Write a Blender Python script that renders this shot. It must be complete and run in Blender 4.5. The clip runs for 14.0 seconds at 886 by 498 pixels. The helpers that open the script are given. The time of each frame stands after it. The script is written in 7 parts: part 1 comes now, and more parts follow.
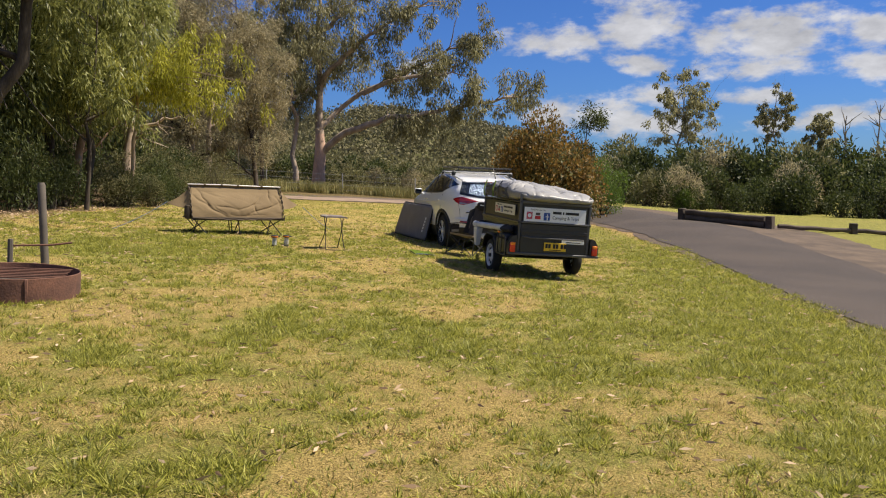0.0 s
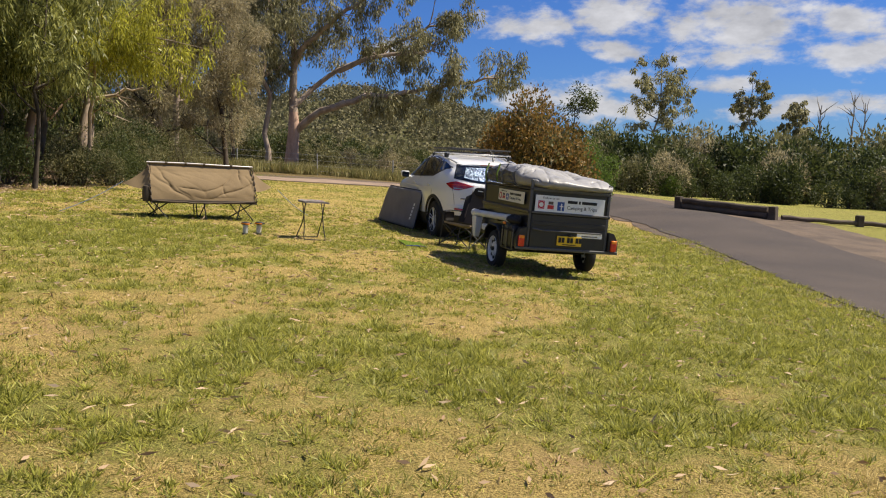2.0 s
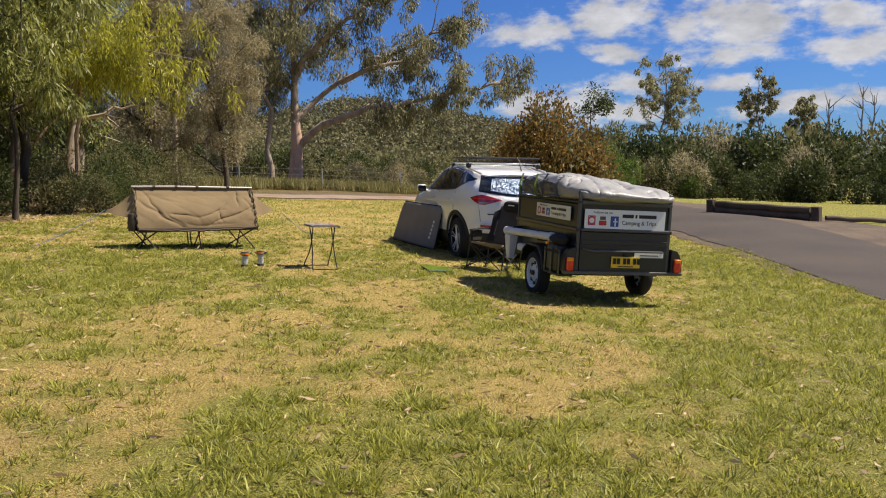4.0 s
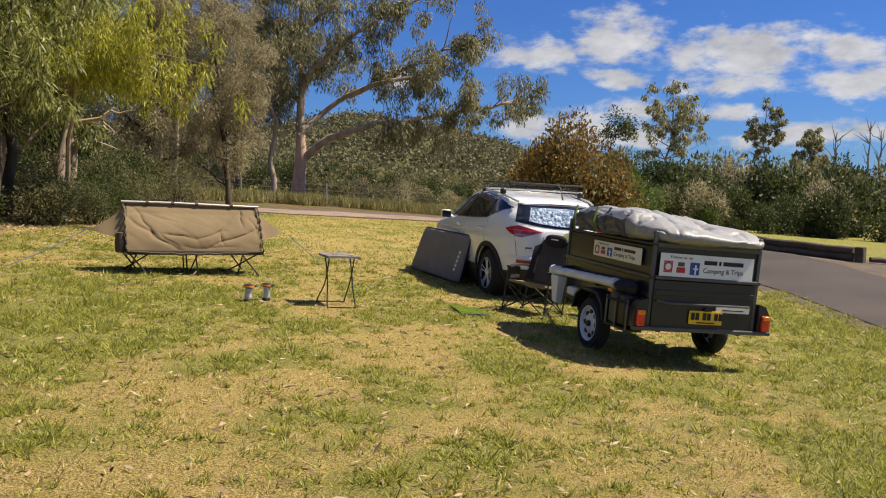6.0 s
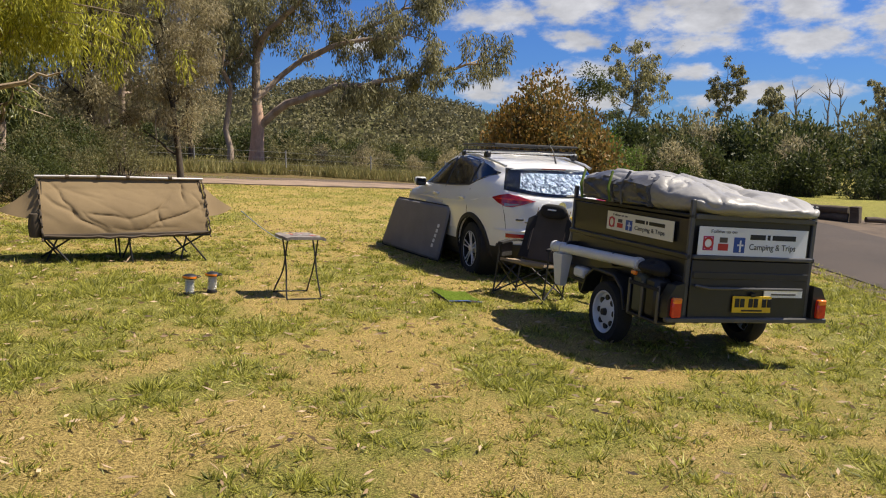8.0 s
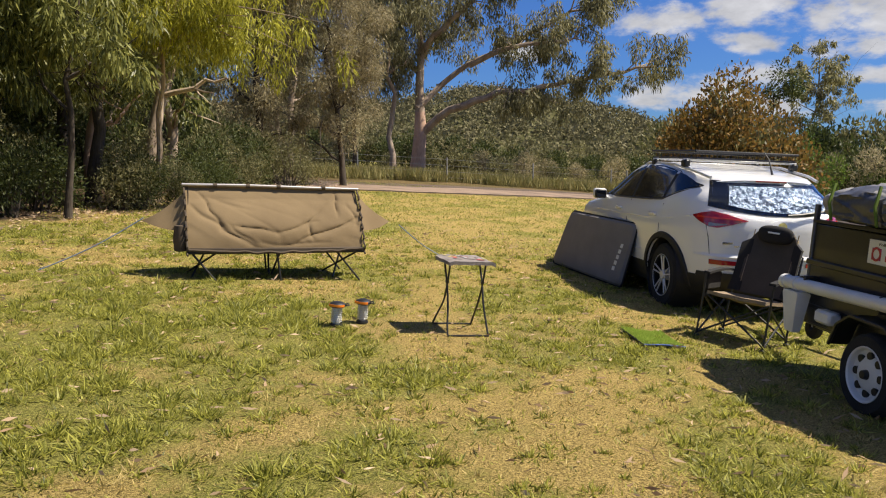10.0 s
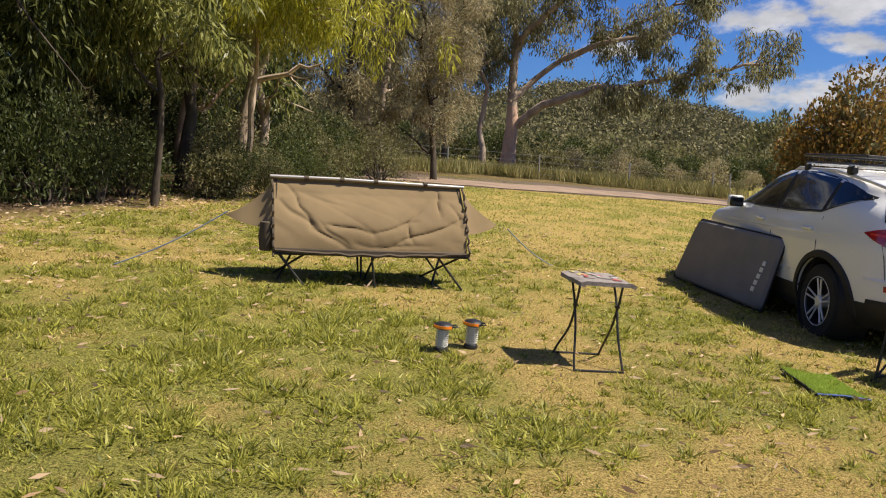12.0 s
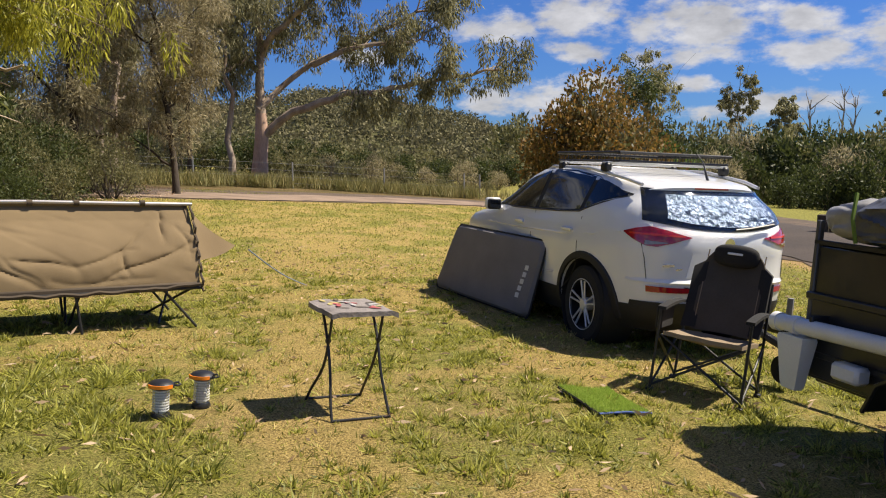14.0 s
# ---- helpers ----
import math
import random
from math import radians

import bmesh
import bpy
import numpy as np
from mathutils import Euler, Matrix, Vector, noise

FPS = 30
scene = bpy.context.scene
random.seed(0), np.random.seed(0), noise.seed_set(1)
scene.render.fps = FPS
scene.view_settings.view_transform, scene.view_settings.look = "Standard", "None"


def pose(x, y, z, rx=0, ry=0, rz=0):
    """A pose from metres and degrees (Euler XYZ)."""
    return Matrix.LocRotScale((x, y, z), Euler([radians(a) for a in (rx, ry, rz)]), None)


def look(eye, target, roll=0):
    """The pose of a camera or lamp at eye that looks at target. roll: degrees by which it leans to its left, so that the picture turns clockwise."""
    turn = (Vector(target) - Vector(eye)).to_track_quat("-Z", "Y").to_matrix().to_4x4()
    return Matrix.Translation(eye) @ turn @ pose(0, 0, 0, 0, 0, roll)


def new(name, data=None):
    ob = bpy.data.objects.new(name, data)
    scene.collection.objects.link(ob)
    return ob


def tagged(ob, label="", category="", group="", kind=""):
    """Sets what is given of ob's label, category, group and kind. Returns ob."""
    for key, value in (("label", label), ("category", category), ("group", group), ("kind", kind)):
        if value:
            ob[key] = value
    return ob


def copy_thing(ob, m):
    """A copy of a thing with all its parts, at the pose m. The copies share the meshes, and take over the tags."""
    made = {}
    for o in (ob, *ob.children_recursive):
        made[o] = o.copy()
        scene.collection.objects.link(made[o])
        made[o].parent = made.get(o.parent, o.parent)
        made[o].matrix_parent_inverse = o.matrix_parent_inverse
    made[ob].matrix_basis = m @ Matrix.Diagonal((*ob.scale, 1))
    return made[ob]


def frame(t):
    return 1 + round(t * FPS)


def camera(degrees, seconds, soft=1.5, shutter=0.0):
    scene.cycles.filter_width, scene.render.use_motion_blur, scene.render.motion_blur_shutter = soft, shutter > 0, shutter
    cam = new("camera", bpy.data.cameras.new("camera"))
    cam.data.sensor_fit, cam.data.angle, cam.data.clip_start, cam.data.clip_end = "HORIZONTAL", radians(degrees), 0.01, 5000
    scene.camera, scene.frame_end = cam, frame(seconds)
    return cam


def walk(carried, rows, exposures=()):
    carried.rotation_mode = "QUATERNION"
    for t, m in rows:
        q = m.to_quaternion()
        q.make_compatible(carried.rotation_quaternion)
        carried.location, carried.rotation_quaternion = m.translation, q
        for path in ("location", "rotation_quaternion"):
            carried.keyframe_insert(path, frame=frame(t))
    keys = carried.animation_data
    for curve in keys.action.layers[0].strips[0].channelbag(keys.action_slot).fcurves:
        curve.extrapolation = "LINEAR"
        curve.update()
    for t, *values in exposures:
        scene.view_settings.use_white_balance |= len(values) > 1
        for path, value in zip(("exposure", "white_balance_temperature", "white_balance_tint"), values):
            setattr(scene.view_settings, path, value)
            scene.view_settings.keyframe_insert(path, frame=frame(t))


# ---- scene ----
PATH = [
    (0, (1.081, -4.757, 1.379), (0.972, -2.768, 1.21), -0.2),
    (0.5, (0.973, -4.321, 1.353), (0.923, -2.325, 1.237), 0.9),
    (1, (0.868, -3.86, 1.352), (0.797, -1.867, 1.193), -0.2),
    (1.5, (0.683, -3.474, 1.399), (0.635, -1.483, 1.223), 0.6),
    (2, (0.626, -3.064, 1.37), (0.587, -1.076, 1.159), 0.8),
    (2.5, (0.597, -2.637, 1.385), (0.555, -0.647, 1.188), 0.6),
    (3, (0.498, -2.216, 1.418), (0.492, -0.225, 1.229), -0.9),
    (3.5, (0.404, -1.797, 1.392), (0.406, 0.194, 1.203), -0.8),
    (3.7, (0.359, -1.615, 1.404), (0.309, 0.376, 1.215), -1.6),
    (5.8, (-0.211, 0.06, 1.483), (-0.254, 2.052, 1.316), -0.3),
    (6, (-0.238, 0.22, 1.53), (-0.287, 2.214, 1.385), 0.8),
    (6.5, (-0.27, 0.585, 1.501), (-0.27, 2.576, 1.317), 1.1),
    (7, (-0.288, 1.024, 1.527), (-0.284, 3.013, 1.32), -0.9),
    (7.2, (-0.319, 1.163, 1.517), (-0.321, 3.15, 1.288), -1.7),
    (9.3, (-0.659, 2.811, 1.526), (-0.55, 4.795, 1.299), 3.0),
    (9.5, (-0.687, 2.912, 1.515), (-0.633, 4.898, 1.285), 2.9),
    (10, (-0.735, 3.21, 1.535), (-1.078, 5.169, 1.324), -0.1),
    (10.5, (-0.825, 3.477, 1.545), (-1.318, 5.405, 1.342), -0.7),
    (11, (-1.03, 3.71, 1.562), (-1.53, 5.637, 1.372), 1.1),
    (11.5, (-1.12, 3.896, 1.557), (-1.594, 5.827, 1.343), 2.0),
    (12, (-1.241, 4.205, 1.545), (-1.78, 6.118, 1.318), 1.7),
    (12.5, (-1.362, 4.442, 1.531), (-1.989, 6.326, 1.292), 0.4),
    (13, (-1.485, 4.7, 1.578), (-1.791, 6.666, 1.377), 1.4),
    (13.5, (-1.4, 4.897, 1.56), (-1.377, 6.887, 1.361), 1.4),
    (14, (-1.272, 5.197, 1.542), (-1.234, 7.186, 1.34), -0.4),
]
cam = camera(57.4, 14.0, soft=1.1)
walk(cam, [(t, look(eye, target, roll)) for t, eye, target, roll in PATH])

# ---- sky and sun ----
SUN = Vector((0.565, 0.10, 0.81)).normalized()
world = bpy.data.worlds.new("sky")
scene.world = world
world.use_nodes = True
wn, wl = world.node_tree.nodes, world.node_tree.links
wn.clear()
sky = wn.new("ShaderNodeTexSky")
sky.sky_type, sky.sun_disc = "NISHITA", False
sky.sun_elevation, sky.sun_rotation = math.asin(SUN.z), radians(80)
sky.air_density, sky.dust_density, sky.ozone_density = 1.0, 0.3, 2.2
tc = wn.new("ShaderNodeTexCoord")
sep = wn.new("ShaderNodeSeparateXYZ")
wl.new(tc.outputs["Generated"], sep.inputs[0])


def wmath(op, a, b=None, clamp=False):
    n = wn.new("ShaderNodeMath")
    n.operation, n.use_clamp = op, clamp
    for i, v in enumerate((a, b)):
        if v is None:
            continue
        if isinstance(v, (int, float)):
            n.inputs[i].default_value = v
        else:
            wl.new(v, n.inputs[i])
    return n.outputs[0]


up = wmath("ADD", wmath("MAXIMUM", sep.outputs[2], 0.0), 0.16)
cx, cy = wmath("DIVIDE", sep.outputs[0], up), wmath("DIVIDE", sep.outputs[1], up)
comb = wn.new("ShaderNodeCombineXYZ")
wl.new(cx, comb.inputs[0]), wl.new(cy, comb.inputs[1])


def cloud_noise(scale, detail, seed, rough=0.55):
    mp = wn.new("ShaderNodeMapping")
    mp.inputs["Location"].default_value = (seed, seed * 1.7, 0)
    wl.new(comb.outputs[0], mp.inputs[0])
    n = wn.new("ShaderNodeTexNoise")
    n.inputs["Scale"].default_value, n.inputs["Detail"].default_value, n.inputs["Roughness"].default_value = scale, detail, rough
    wl.new(mp.outputs[0], n.inputs["Vector"])
    return n.outputs[0]


cover = wmath("ADD", wmath("MULTIPLY", cloud_noise(1.9, 6.0, 3.1), 0.78), wmath("MULTIPLY", cloud_noise(6.0, 5.0, 8.0), 0.22))
ramp = wn.new("ShaderNodeMapRange")
ramp.interpolation_type = "SMOOTHSTEP"
ramp.inputs["From Min"].default_value, ramp.inputs["From Max"].default_value = 0.50, 0.60
# cumulus banks over the road: bearing, height above the horizon, half width, half height (radians)
BANKS = [(0.080, 0.164, 0.051, 0.018), (0.181, 0.179, 0.049, 0.035), (0.182, 0.137, 0.030, 0.012), (0.328, 0.161, 0.089, 0.028), (0.433, 0.156, 0.039, 0.017), (0.451, 0.122, 0.051, 0.019), (0.316, 0.127, 0.055, 0.013),
         (0.114, 0.079, 0.074, 0.016), (0.204, 0.100, 0.033, 0.013), (0.188, 0.065, 0.066, 0.015), (0.310, 0.093, 0.037, 0.009), (0.424, 0.067, 0.061, 0.012), (0.360, 0.062, 0.042, 0.009), (-0.078, 0.132, 0.027, 0.012), (0.535, 0.135, 0.058, 0.028)]
bearing = wn.new("ShaderNodeCombineXYZ")
bearing_angle = wmath("ARCTAN2", sep.outputs[0], sep.outputs[1])
wl.new(bearing_angle, bearing.inputs[0])
wl.new(wmath("ARCSINE", sep.outputs[2]), bearing.inputs[1])


def puff_noise(scale, detail):
    mp = wn.new("ShaderNodeMapping")
    mp.inputs["Scale"].default_value = (1.0, 2.0, 1.0)
    wl.new(bearing.outputs[0], mp.inputs[0])
    n = wn.new("ShaderNodeTexNoise")
    n.inputs["Scale"].default_value, n.inputs["Detail"].default_value, n.inputs["Roughness"].default_value = scale, detail, 0.6
    wl.new(mp.outputs[0], n.inputs["Vector"])
    return n.outputs[0]


bank = None
for az, el, ra, re in BANKS:
    mp = wn.new("ShaderNodeMapping")
    mp.inputs["Scale"].default_value = (1 / ra, 1 / re, 0)
    mp.inputs["Location"].default_value = (-az / ra, -el / re, 0)
    wl.new(bearing.outputs[0], mp.inputs[0])
    ln = wn.new("ShaderNodeVectorMath")
    ln.operation = "LENGTH"
    wl.new(mp.outputs[0], ln.inputs[0])
    v = wmath("SUBTRACT", 1.0, ln.outputs["Value"])
    bank = v if bank is None else wmath("MAXIMUM", bank, v)
ragged = wmath("ADD", bank, wmath("MULTIPLY", wmath("SUBTRACT", puff_noise(22.0, 8.0), 0.5), 3.4))
banked = wn.new("ShaderNodeMapRange")
banked.interpolation_type = "SMOOTHSTEP"
banked.inputs["From Min"].default_value, banked.inputs["From Max"].default_value = -0.40, 0.60
wl.new(ragged, banked.inputs["Value"])
# open sky between the banks, other clouds further round
aside = wn.new("ShaderNodeMapRange")
aside.interpolation_type = "SMOOTHSTEP"
aside.inputs["From Min"].default_value, aside.inputs["From Max"].default_value = 0.45, 0.9
wl.new(wmath("ABSOLUTE", wmath("SUBTRACT", bearing_angle, 0.2)), aside.inputs["Value"])
wl.new(cover, ramp.inputs["Value"])
shade = wn.new("ShaderNodeMapRange")
shade.inputs["From Min"].default_value, shade.inputs["From Max"].default_value = 0.3, 0.75
shade.inputs["To Min"].default_value, shade.inputs["To Max"].default_value = 1.0, 0.55
wl.new(puff_noise(16.0, 5.0), shade.inputs["Value"])
ccol = wn.new("ShaderNodeMix")
ccol.data_type, ccol.blend_type = "RGBA", "MULTIPLY"
ccol.inputs["Factor"].default_value = 1.0
ccol.inputs["A"].default_value = (9.5, 9.4, 9.6, 1)
wl.new(shade.outputs[0], ccol.inputs["B"])
deep = wn.new("ShaderNodeMix")
deep.data_type, deep.blend_type = "RGBA", "MULTIPLY"
deep.inputs["Factor"].default_value = 1.0
deep.inputs["B"].default_value = (0.37, 0.66, 1.27, 1)
wl.new(sky.outputs[0], deep.inputs["A"])
mixc = wn.new("ShaderNodeMix")
mixc.data_type = "RGBA"
wl.new(wmath("MAXIMUM", wmath("MULTIPLY", banked.outputs[0], 0.93), wmath("MULTIPLY", wmath("MULTIPLY", ramp.outputs[0], aside.outputs[0]), 0.9)), mixc.inputs["Factor"])
wl.new(deep.outputs["Result"], mixc.inputs["A"]), wl.new(ccol.outputs["Result"], mixc.inputs["B"])
bg = wn.new("ShaderNodeBackground")
bg.inputs["Strength"].default_value = 0.05
wl.new(mixc.outputs["Result"], bg.inputs[0])
wout = wn.new("ShaderNodeOutputWorld")
wl.new(bg.outputs[0], wout.inputs[0])

sun_data = bpy.data.lights.new("sun", "SUN")
sun_data.energy, sun_data.angle, sun_data.color = 5.0, radians(0.55), (1.0, 0.90, 0.74)
sun = new("sun", sun_data)
sun.matrix_world = look(SUN * 60, (0, 0, 0))
scene.view_settings.exposure = 0.70


# ---- materials ----
def mat(name, a, b=None, rough=0.6, metal=0.0, scale=6.0, fine=90.0, bump=0.0, bump_scale=60.0, coat=0.0, fine_amount=0.25,
        island=False, obj_random=0.0, translucent=0.0, stretch=(1, 1, 1), spec=0.5, rough_var=0.08):
    """A node material: two colours mixed by a broad and a fine noise, with relief and uneven gloss."""
    b = b or tuple(c * 0.8 for c in a)
    m = bpy.data.materials.new(name)
    m.use_nodes = True
    n, l = m.node_tree.nodes, m.node_tree.links
    bs = n["Principled BSDF"]
    co = n.new("ShaderNodeTexCoord")
    mp = n.new("ShaderNodeMapping")
    mp.inputs["Scale"].default_value = stretch
    l.new(co.outputs["Object"], mp.inputs[0])
    big, small = n.new("ShaderNodeTexNoise"), n.new("ShaderNodeTexNoise")
    for t, s in ((big, scale), (small, fine)):
        t.inputs["Scale"].default_value, t.inputs["Detail"].default_value = s, 5.0
        l.new(mp.outputs[0], t.inputs["Vector"])
    if island:
        geo = n.new("ShaderNodeNewGeometry")
        fac = geo.outputs["Random Per Island"]
    else:
        add = n.new("ShaderNodeMath")
        add.operation = "MULTIPLY_ADD"
        l.new(small.outputs[0], add.inputs[0])
        add.inputs[1].default_value = fine_amount * 2
        off = n.new("ShaderNodeMath")
        off.operation = "SUBTRACT"
        l.new(big.outputs[0], off.inputs[0])
        off.inputs[1].default_value = fine_amount
        l.new(off.outputs[0], add.inputs[2])
        rng = n.new("ShaderNodeMapRange")
        rng.inputs["From Min"].default_value, rng.inputs["From Max"].default_value = 0.3, 0.7
        l.new(add.outputs[0], rng.inputs["Value"])
        fac = rng.outputs[0]
    mix = n.new("ShaderNodeMix")
    mix.data_type = "RGBA"
    mix.inputs["A"].default_value, mix.inputs["B"].default_value = (*a, 1), (*b, 1)
    l.new(fac, mix.inputs["Factor"])
    out_col = mix.outputs["Result"]
    if obj_random:
        info = n.new("ShaderNodeObjectInfo")
        hsv = n.new("ShaderNodeHueSaturation")
        mr = n.new("ShaderNodeMapRange")
        mr.inputs["To Min"].default_value, mr.inputs["To Max"].default_value = 1 - obj_random, 1 + obj_random
        l.new(info.outputs["Random"], mr.inputs["Value"])
        l.new(mr.outputs[0], hsv.inputs["Value"])
        l.new(out_col, hsv.inputs["Color"])
        out_col = hsv.outputs[0]
    l.new(out_col, bs.inputs["Base Color"])
    rr = n.new("ShaderNodeMapRange")
    rr.inputs["To Min"].default_value, rr.inputs["To Max"].default_value = max(0.02, rough - rough_var), min(1, rough + rough_var)
    l.new(big.outputs[0], rr.inputs["Value"])
    l.new(rr.outputs[0], bs.inputs["Roughness"])
    bs.inputs["Metallic"].default_value = metal
    bs.inputs["Coat Weight"].default_value = coat
    bs.inputs["Coat Roughness"].default_value = 0.05
    bs.inputs["Specular IOR Level"].default_value = spec
    if bump:
        bt = n.new("ShaderNodeTexNoise")
        bt.inputs["Scale"].default_value, bt.inputs["Detail"].default_value = bump_scale, 6.0
        l.new(mp.outputs[0], bt.inputs["Vector"])
        bp = n.new("ShaderNodeBump")
        bp.inputs["Strength"].default_value, bp.inputs["Distance"].default_value = bump, 0.02
        l.new(bt.outputs[0], bp.inputs["Height"])
        l.new(bp.outputs[0], bs.inputs["Normal"])
    if translucent:
        tr = n.new("ShaderNodeBsdfTranslucent")
        l.new(out_col, tr.inputs["Color"])
        mx = n.new("ShaderNodeMixShader")
        mx.inputs[0].default_value = translucent
        l.new(bs.outputs[0], mx.inputs[1]), l.new(tr.outputs[0], mx.inputs[2])
        l.new(mx.outputs[0], n["Material Output"].inputs["Surface"])
    return m


def leaf_mat(name, a, b, translucent=0.36, rough=0.55, obj_random=0.12, spec=0.3):
    return mat(name, a, b, rough=rough, island=True, translucent=translucent, obj_random=obj_random, spec=spec)


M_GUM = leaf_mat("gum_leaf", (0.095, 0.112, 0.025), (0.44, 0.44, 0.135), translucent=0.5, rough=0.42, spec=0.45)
# darker copy of the gum leaf: the wood's shade painted into the colour
M_GUMSHADE = leaf_mat("shade_painted_gum_leaf", (0.024, 0.035, 0.008), (0.15, 0.165, 0.045), translucent=0.35)
M_GUMGREY = leaf_mat("grey_gum_leaf", (0.10, 0.098, 0.045), (0.42, 0.39, 0.20), translucent=0.42)
M_YELLOW = leaf_mat("young_gum_leaf", (0.15, 0.16, 0.018), (0.58, 0.55, 0.075), translucent=0.5, rough=0.45)
M_CASU = leaf_mat("needle_leaf", (0.15, 0.125, 0.065), (0.52, 0.45, 0.26), translucent=0.42)
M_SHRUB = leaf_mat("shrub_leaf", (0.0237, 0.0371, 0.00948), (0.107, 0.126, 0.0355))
M_OLIVE = leaf_mat("olive_shrub_leaf", (0.072, 0.075, 0.027), (0.28, 0.26, 0.12))
M_BRIGHT = leaf_mat("bright_shrub_leaf", (0.079, 0.15, 0.0158), (0.205, 0.284, 0.0474), translucent=0.4)
M_RED = leaf_mat("russet_shrub_leaf", (0.085, 0.08, 0.022), (0.36, 0.205, 0.055), translucent=0.35)
M_FAR = leaf_mat("distant_leaf", (0.088, 0.085, 0.04), (0.25, 0.225, 0.13), translucent=0.2, spec=0.05, rough=0.9)
M_BARK = mat("smooth_gum_bark", (0.46, 0.37, 0.28), (0.22, 0.155, 0.11), rough=0.85, scale=2.2, fine=25, bump=0.4, bump_scale=14, stretch=(1, 1, 0.3))
M_BARKPINK = mat("pink_gum_bark", (0.60, 0.40, 0.29), (0.33, 0.22, 0.16), rough=0.85, scale=1.6, fine=20, bump=0.5, bump_scale=9, stretch=(1, 1, 0.25))
M_BARKDARK = mat("dark_bark", (0.0869, 0.0672, 0.0474), (0.0355, 0.0277, 0.0205), rough=0.95, scale=5, fine=40, bump=0.8, bump_scale=25, stretch=(1, 1, 0.25))
M_HILL = mat("hill_floor", (0.0592, 0.0616, 0.0237), (0.0988, 0.0948, 0.0435), rough=1.0, scale=0.2, fine=2.0, spec=0.05)
M_DEAD = mat("dead_wood", (0.332, 0.3, 0.261), (0.221, 0.19, 0.158), rough=0.9)
M_LITTER = mat("fallen_leaf", (0.30, 0.19, 0.10), (0.62, 0.46, 0.30), rough=0.8, island=True, translucent=0.2)
M_DRYGRASS = mat("tall_dry_grass", (0.15, 0.158, 0.0435), (0.395, 0.332, 0.134), rough=0.7, island=True, translucent=0.3)
M_ROAD = mat("asphalt", (0.039, 0.029, 0.0235), (0.070, 0.053, 0.042), rough=0.95, scale=0.55, fine=160, bump=0.35, bump_scale=120, fine_amount=0.3)
M_GRAVEL = mat("road_edge_gravel", (0.138, 0.0964, 0.0632), (0.0711, 0.0514, 0.0363), rough=0.95, scale=1.5, fine=45, bump=0.8, bump_scale=60, fine_amount=0.4)
M_PAINT = mat("white_car_paint", (0.8, 0.8, 0.79), (0.77, 0.77, 0.765), rough=0.3, scale=2, coat=0.8, fine_amount=0.05, rough_var=0.03)
M_CLAD = mat("black_plastic_cladding", (0.0132, 0.0132, 0.0138), (0.021, 0.0204, 0.0198), rough=0.65, bump=0.1, bump_scale=300)
M_GLASS = mat("dark_tinted_glass", (0.008, 0.009, 0.010), (0.013, 0.014, 0.015), rough=0.04, spec=0.7, rough_var=0.01)
M_RUBBER = mat("tyre_rubber", (0.012, 0.012, 0.012), (0.024, 0.0228, 0.021), rough=0.9, bump=0.3, bump_scale=80)
M_ALLOY = mat("machined_alloy", (0.78, 0.78, 0.79), (0.66, 0.66, 0.67), rough=0.3, metal=0.35, rough_var=0.05)
M_DARKALLOY = mat("dark_alloy", (0.0237, 0.0237, 0.0253), rough=0.45, metal=0.4)
M_RED_LENS = mat("red_lens", (0.42, 0.012, 0.02), (0.3, 0.008, 0.014), rough=0.1, coat=1.0, scale=30)
M_CLEAR_LENS = mat("smoked_clear_lens", (0.3, 0.26, 0.25), (0.2, 0.17, 0.16), rough=0.12, coat=1.0, scale=40)
M_REDLAMP = mat("red_orange_lens", (0.75, 0.05, 0.02), (0.6, 0.03, 0.015), rough=0.2, coat=0.6)
M_ORANGE = mat("orange_lens", (0.9, 0.26, 0.02), (0.85, 0.2, 0.015), rough=0.2, coat=0.6)
M_CHROME = mat("chrome", (0.75, 0.75, 0.76), rough=0.15, metal=1.0)
M_BLACK = mat("black_steel", (0.012, 0.012, 0.0126), (0.0204, 0.0198, 0.0192), rough=0.45, bump=0.08, bump_scale=200)
M_TRAILER = mat("charcoal_trailer_paint", (0.012, 0.012, 0.0126), (0.0204, 0.0198, 0.0192), rough=0.42, scale=3, coat=0.25, fine_amount=0.15, bump=0.05, bump_scale=30)
M_TRAILER_RAIL = mat("grey_trailer_rail", (0.054, 0.054, 0.0558), (0.078, 0.0768, 0.075), rough=0.45, coat=0.2)
M_BAG = mat("grey_vinyl_bag", (0.24, 0.233, 0.222), (0.33, 0.32, 0.305), rough=0.45, scale=2.5, bump=0.4, bump_scale=12, fine=40, fine_amount=0.12)
M_BAGDARK = mat("dark_grey_vinyl", (0.0672, 0.0672, 0.0711), (0.111, 0.109, 0.107), rough=0.45, scale=3, bump=0.25, bump_scale=16)
M_CANVAS = mat("tan_canvas", (0.178, 0.124, 0.062), (0.226, 0.162, 0.085), rough=0.92, scale=2.2, fine=240, bump=0.18, bump_scale=350, fine_amount=0.2)
M_CANVASDK = mat("brown_canvas_trim", (0.0592, 0.0435, 0.0284), (0.0869, 0.0632, 0.0395), rough=0.9)
M_POLE = mat("silver_pole", (0.585, 0.553, 0.537), (0.474, 0.442, 0.427), rough=0.35, metal=0.55)
M_WHITE = mat("white_plastic", (0.74, 0.74, 0.72), (0.66, 0.655, 0.63), rough=0.4, scale=3)
M_SIGN = mat("white_sign_board", (0.80, 0.81, 0.80), (0.74, 0.75, 0.745), rough=0.4, scale=2)
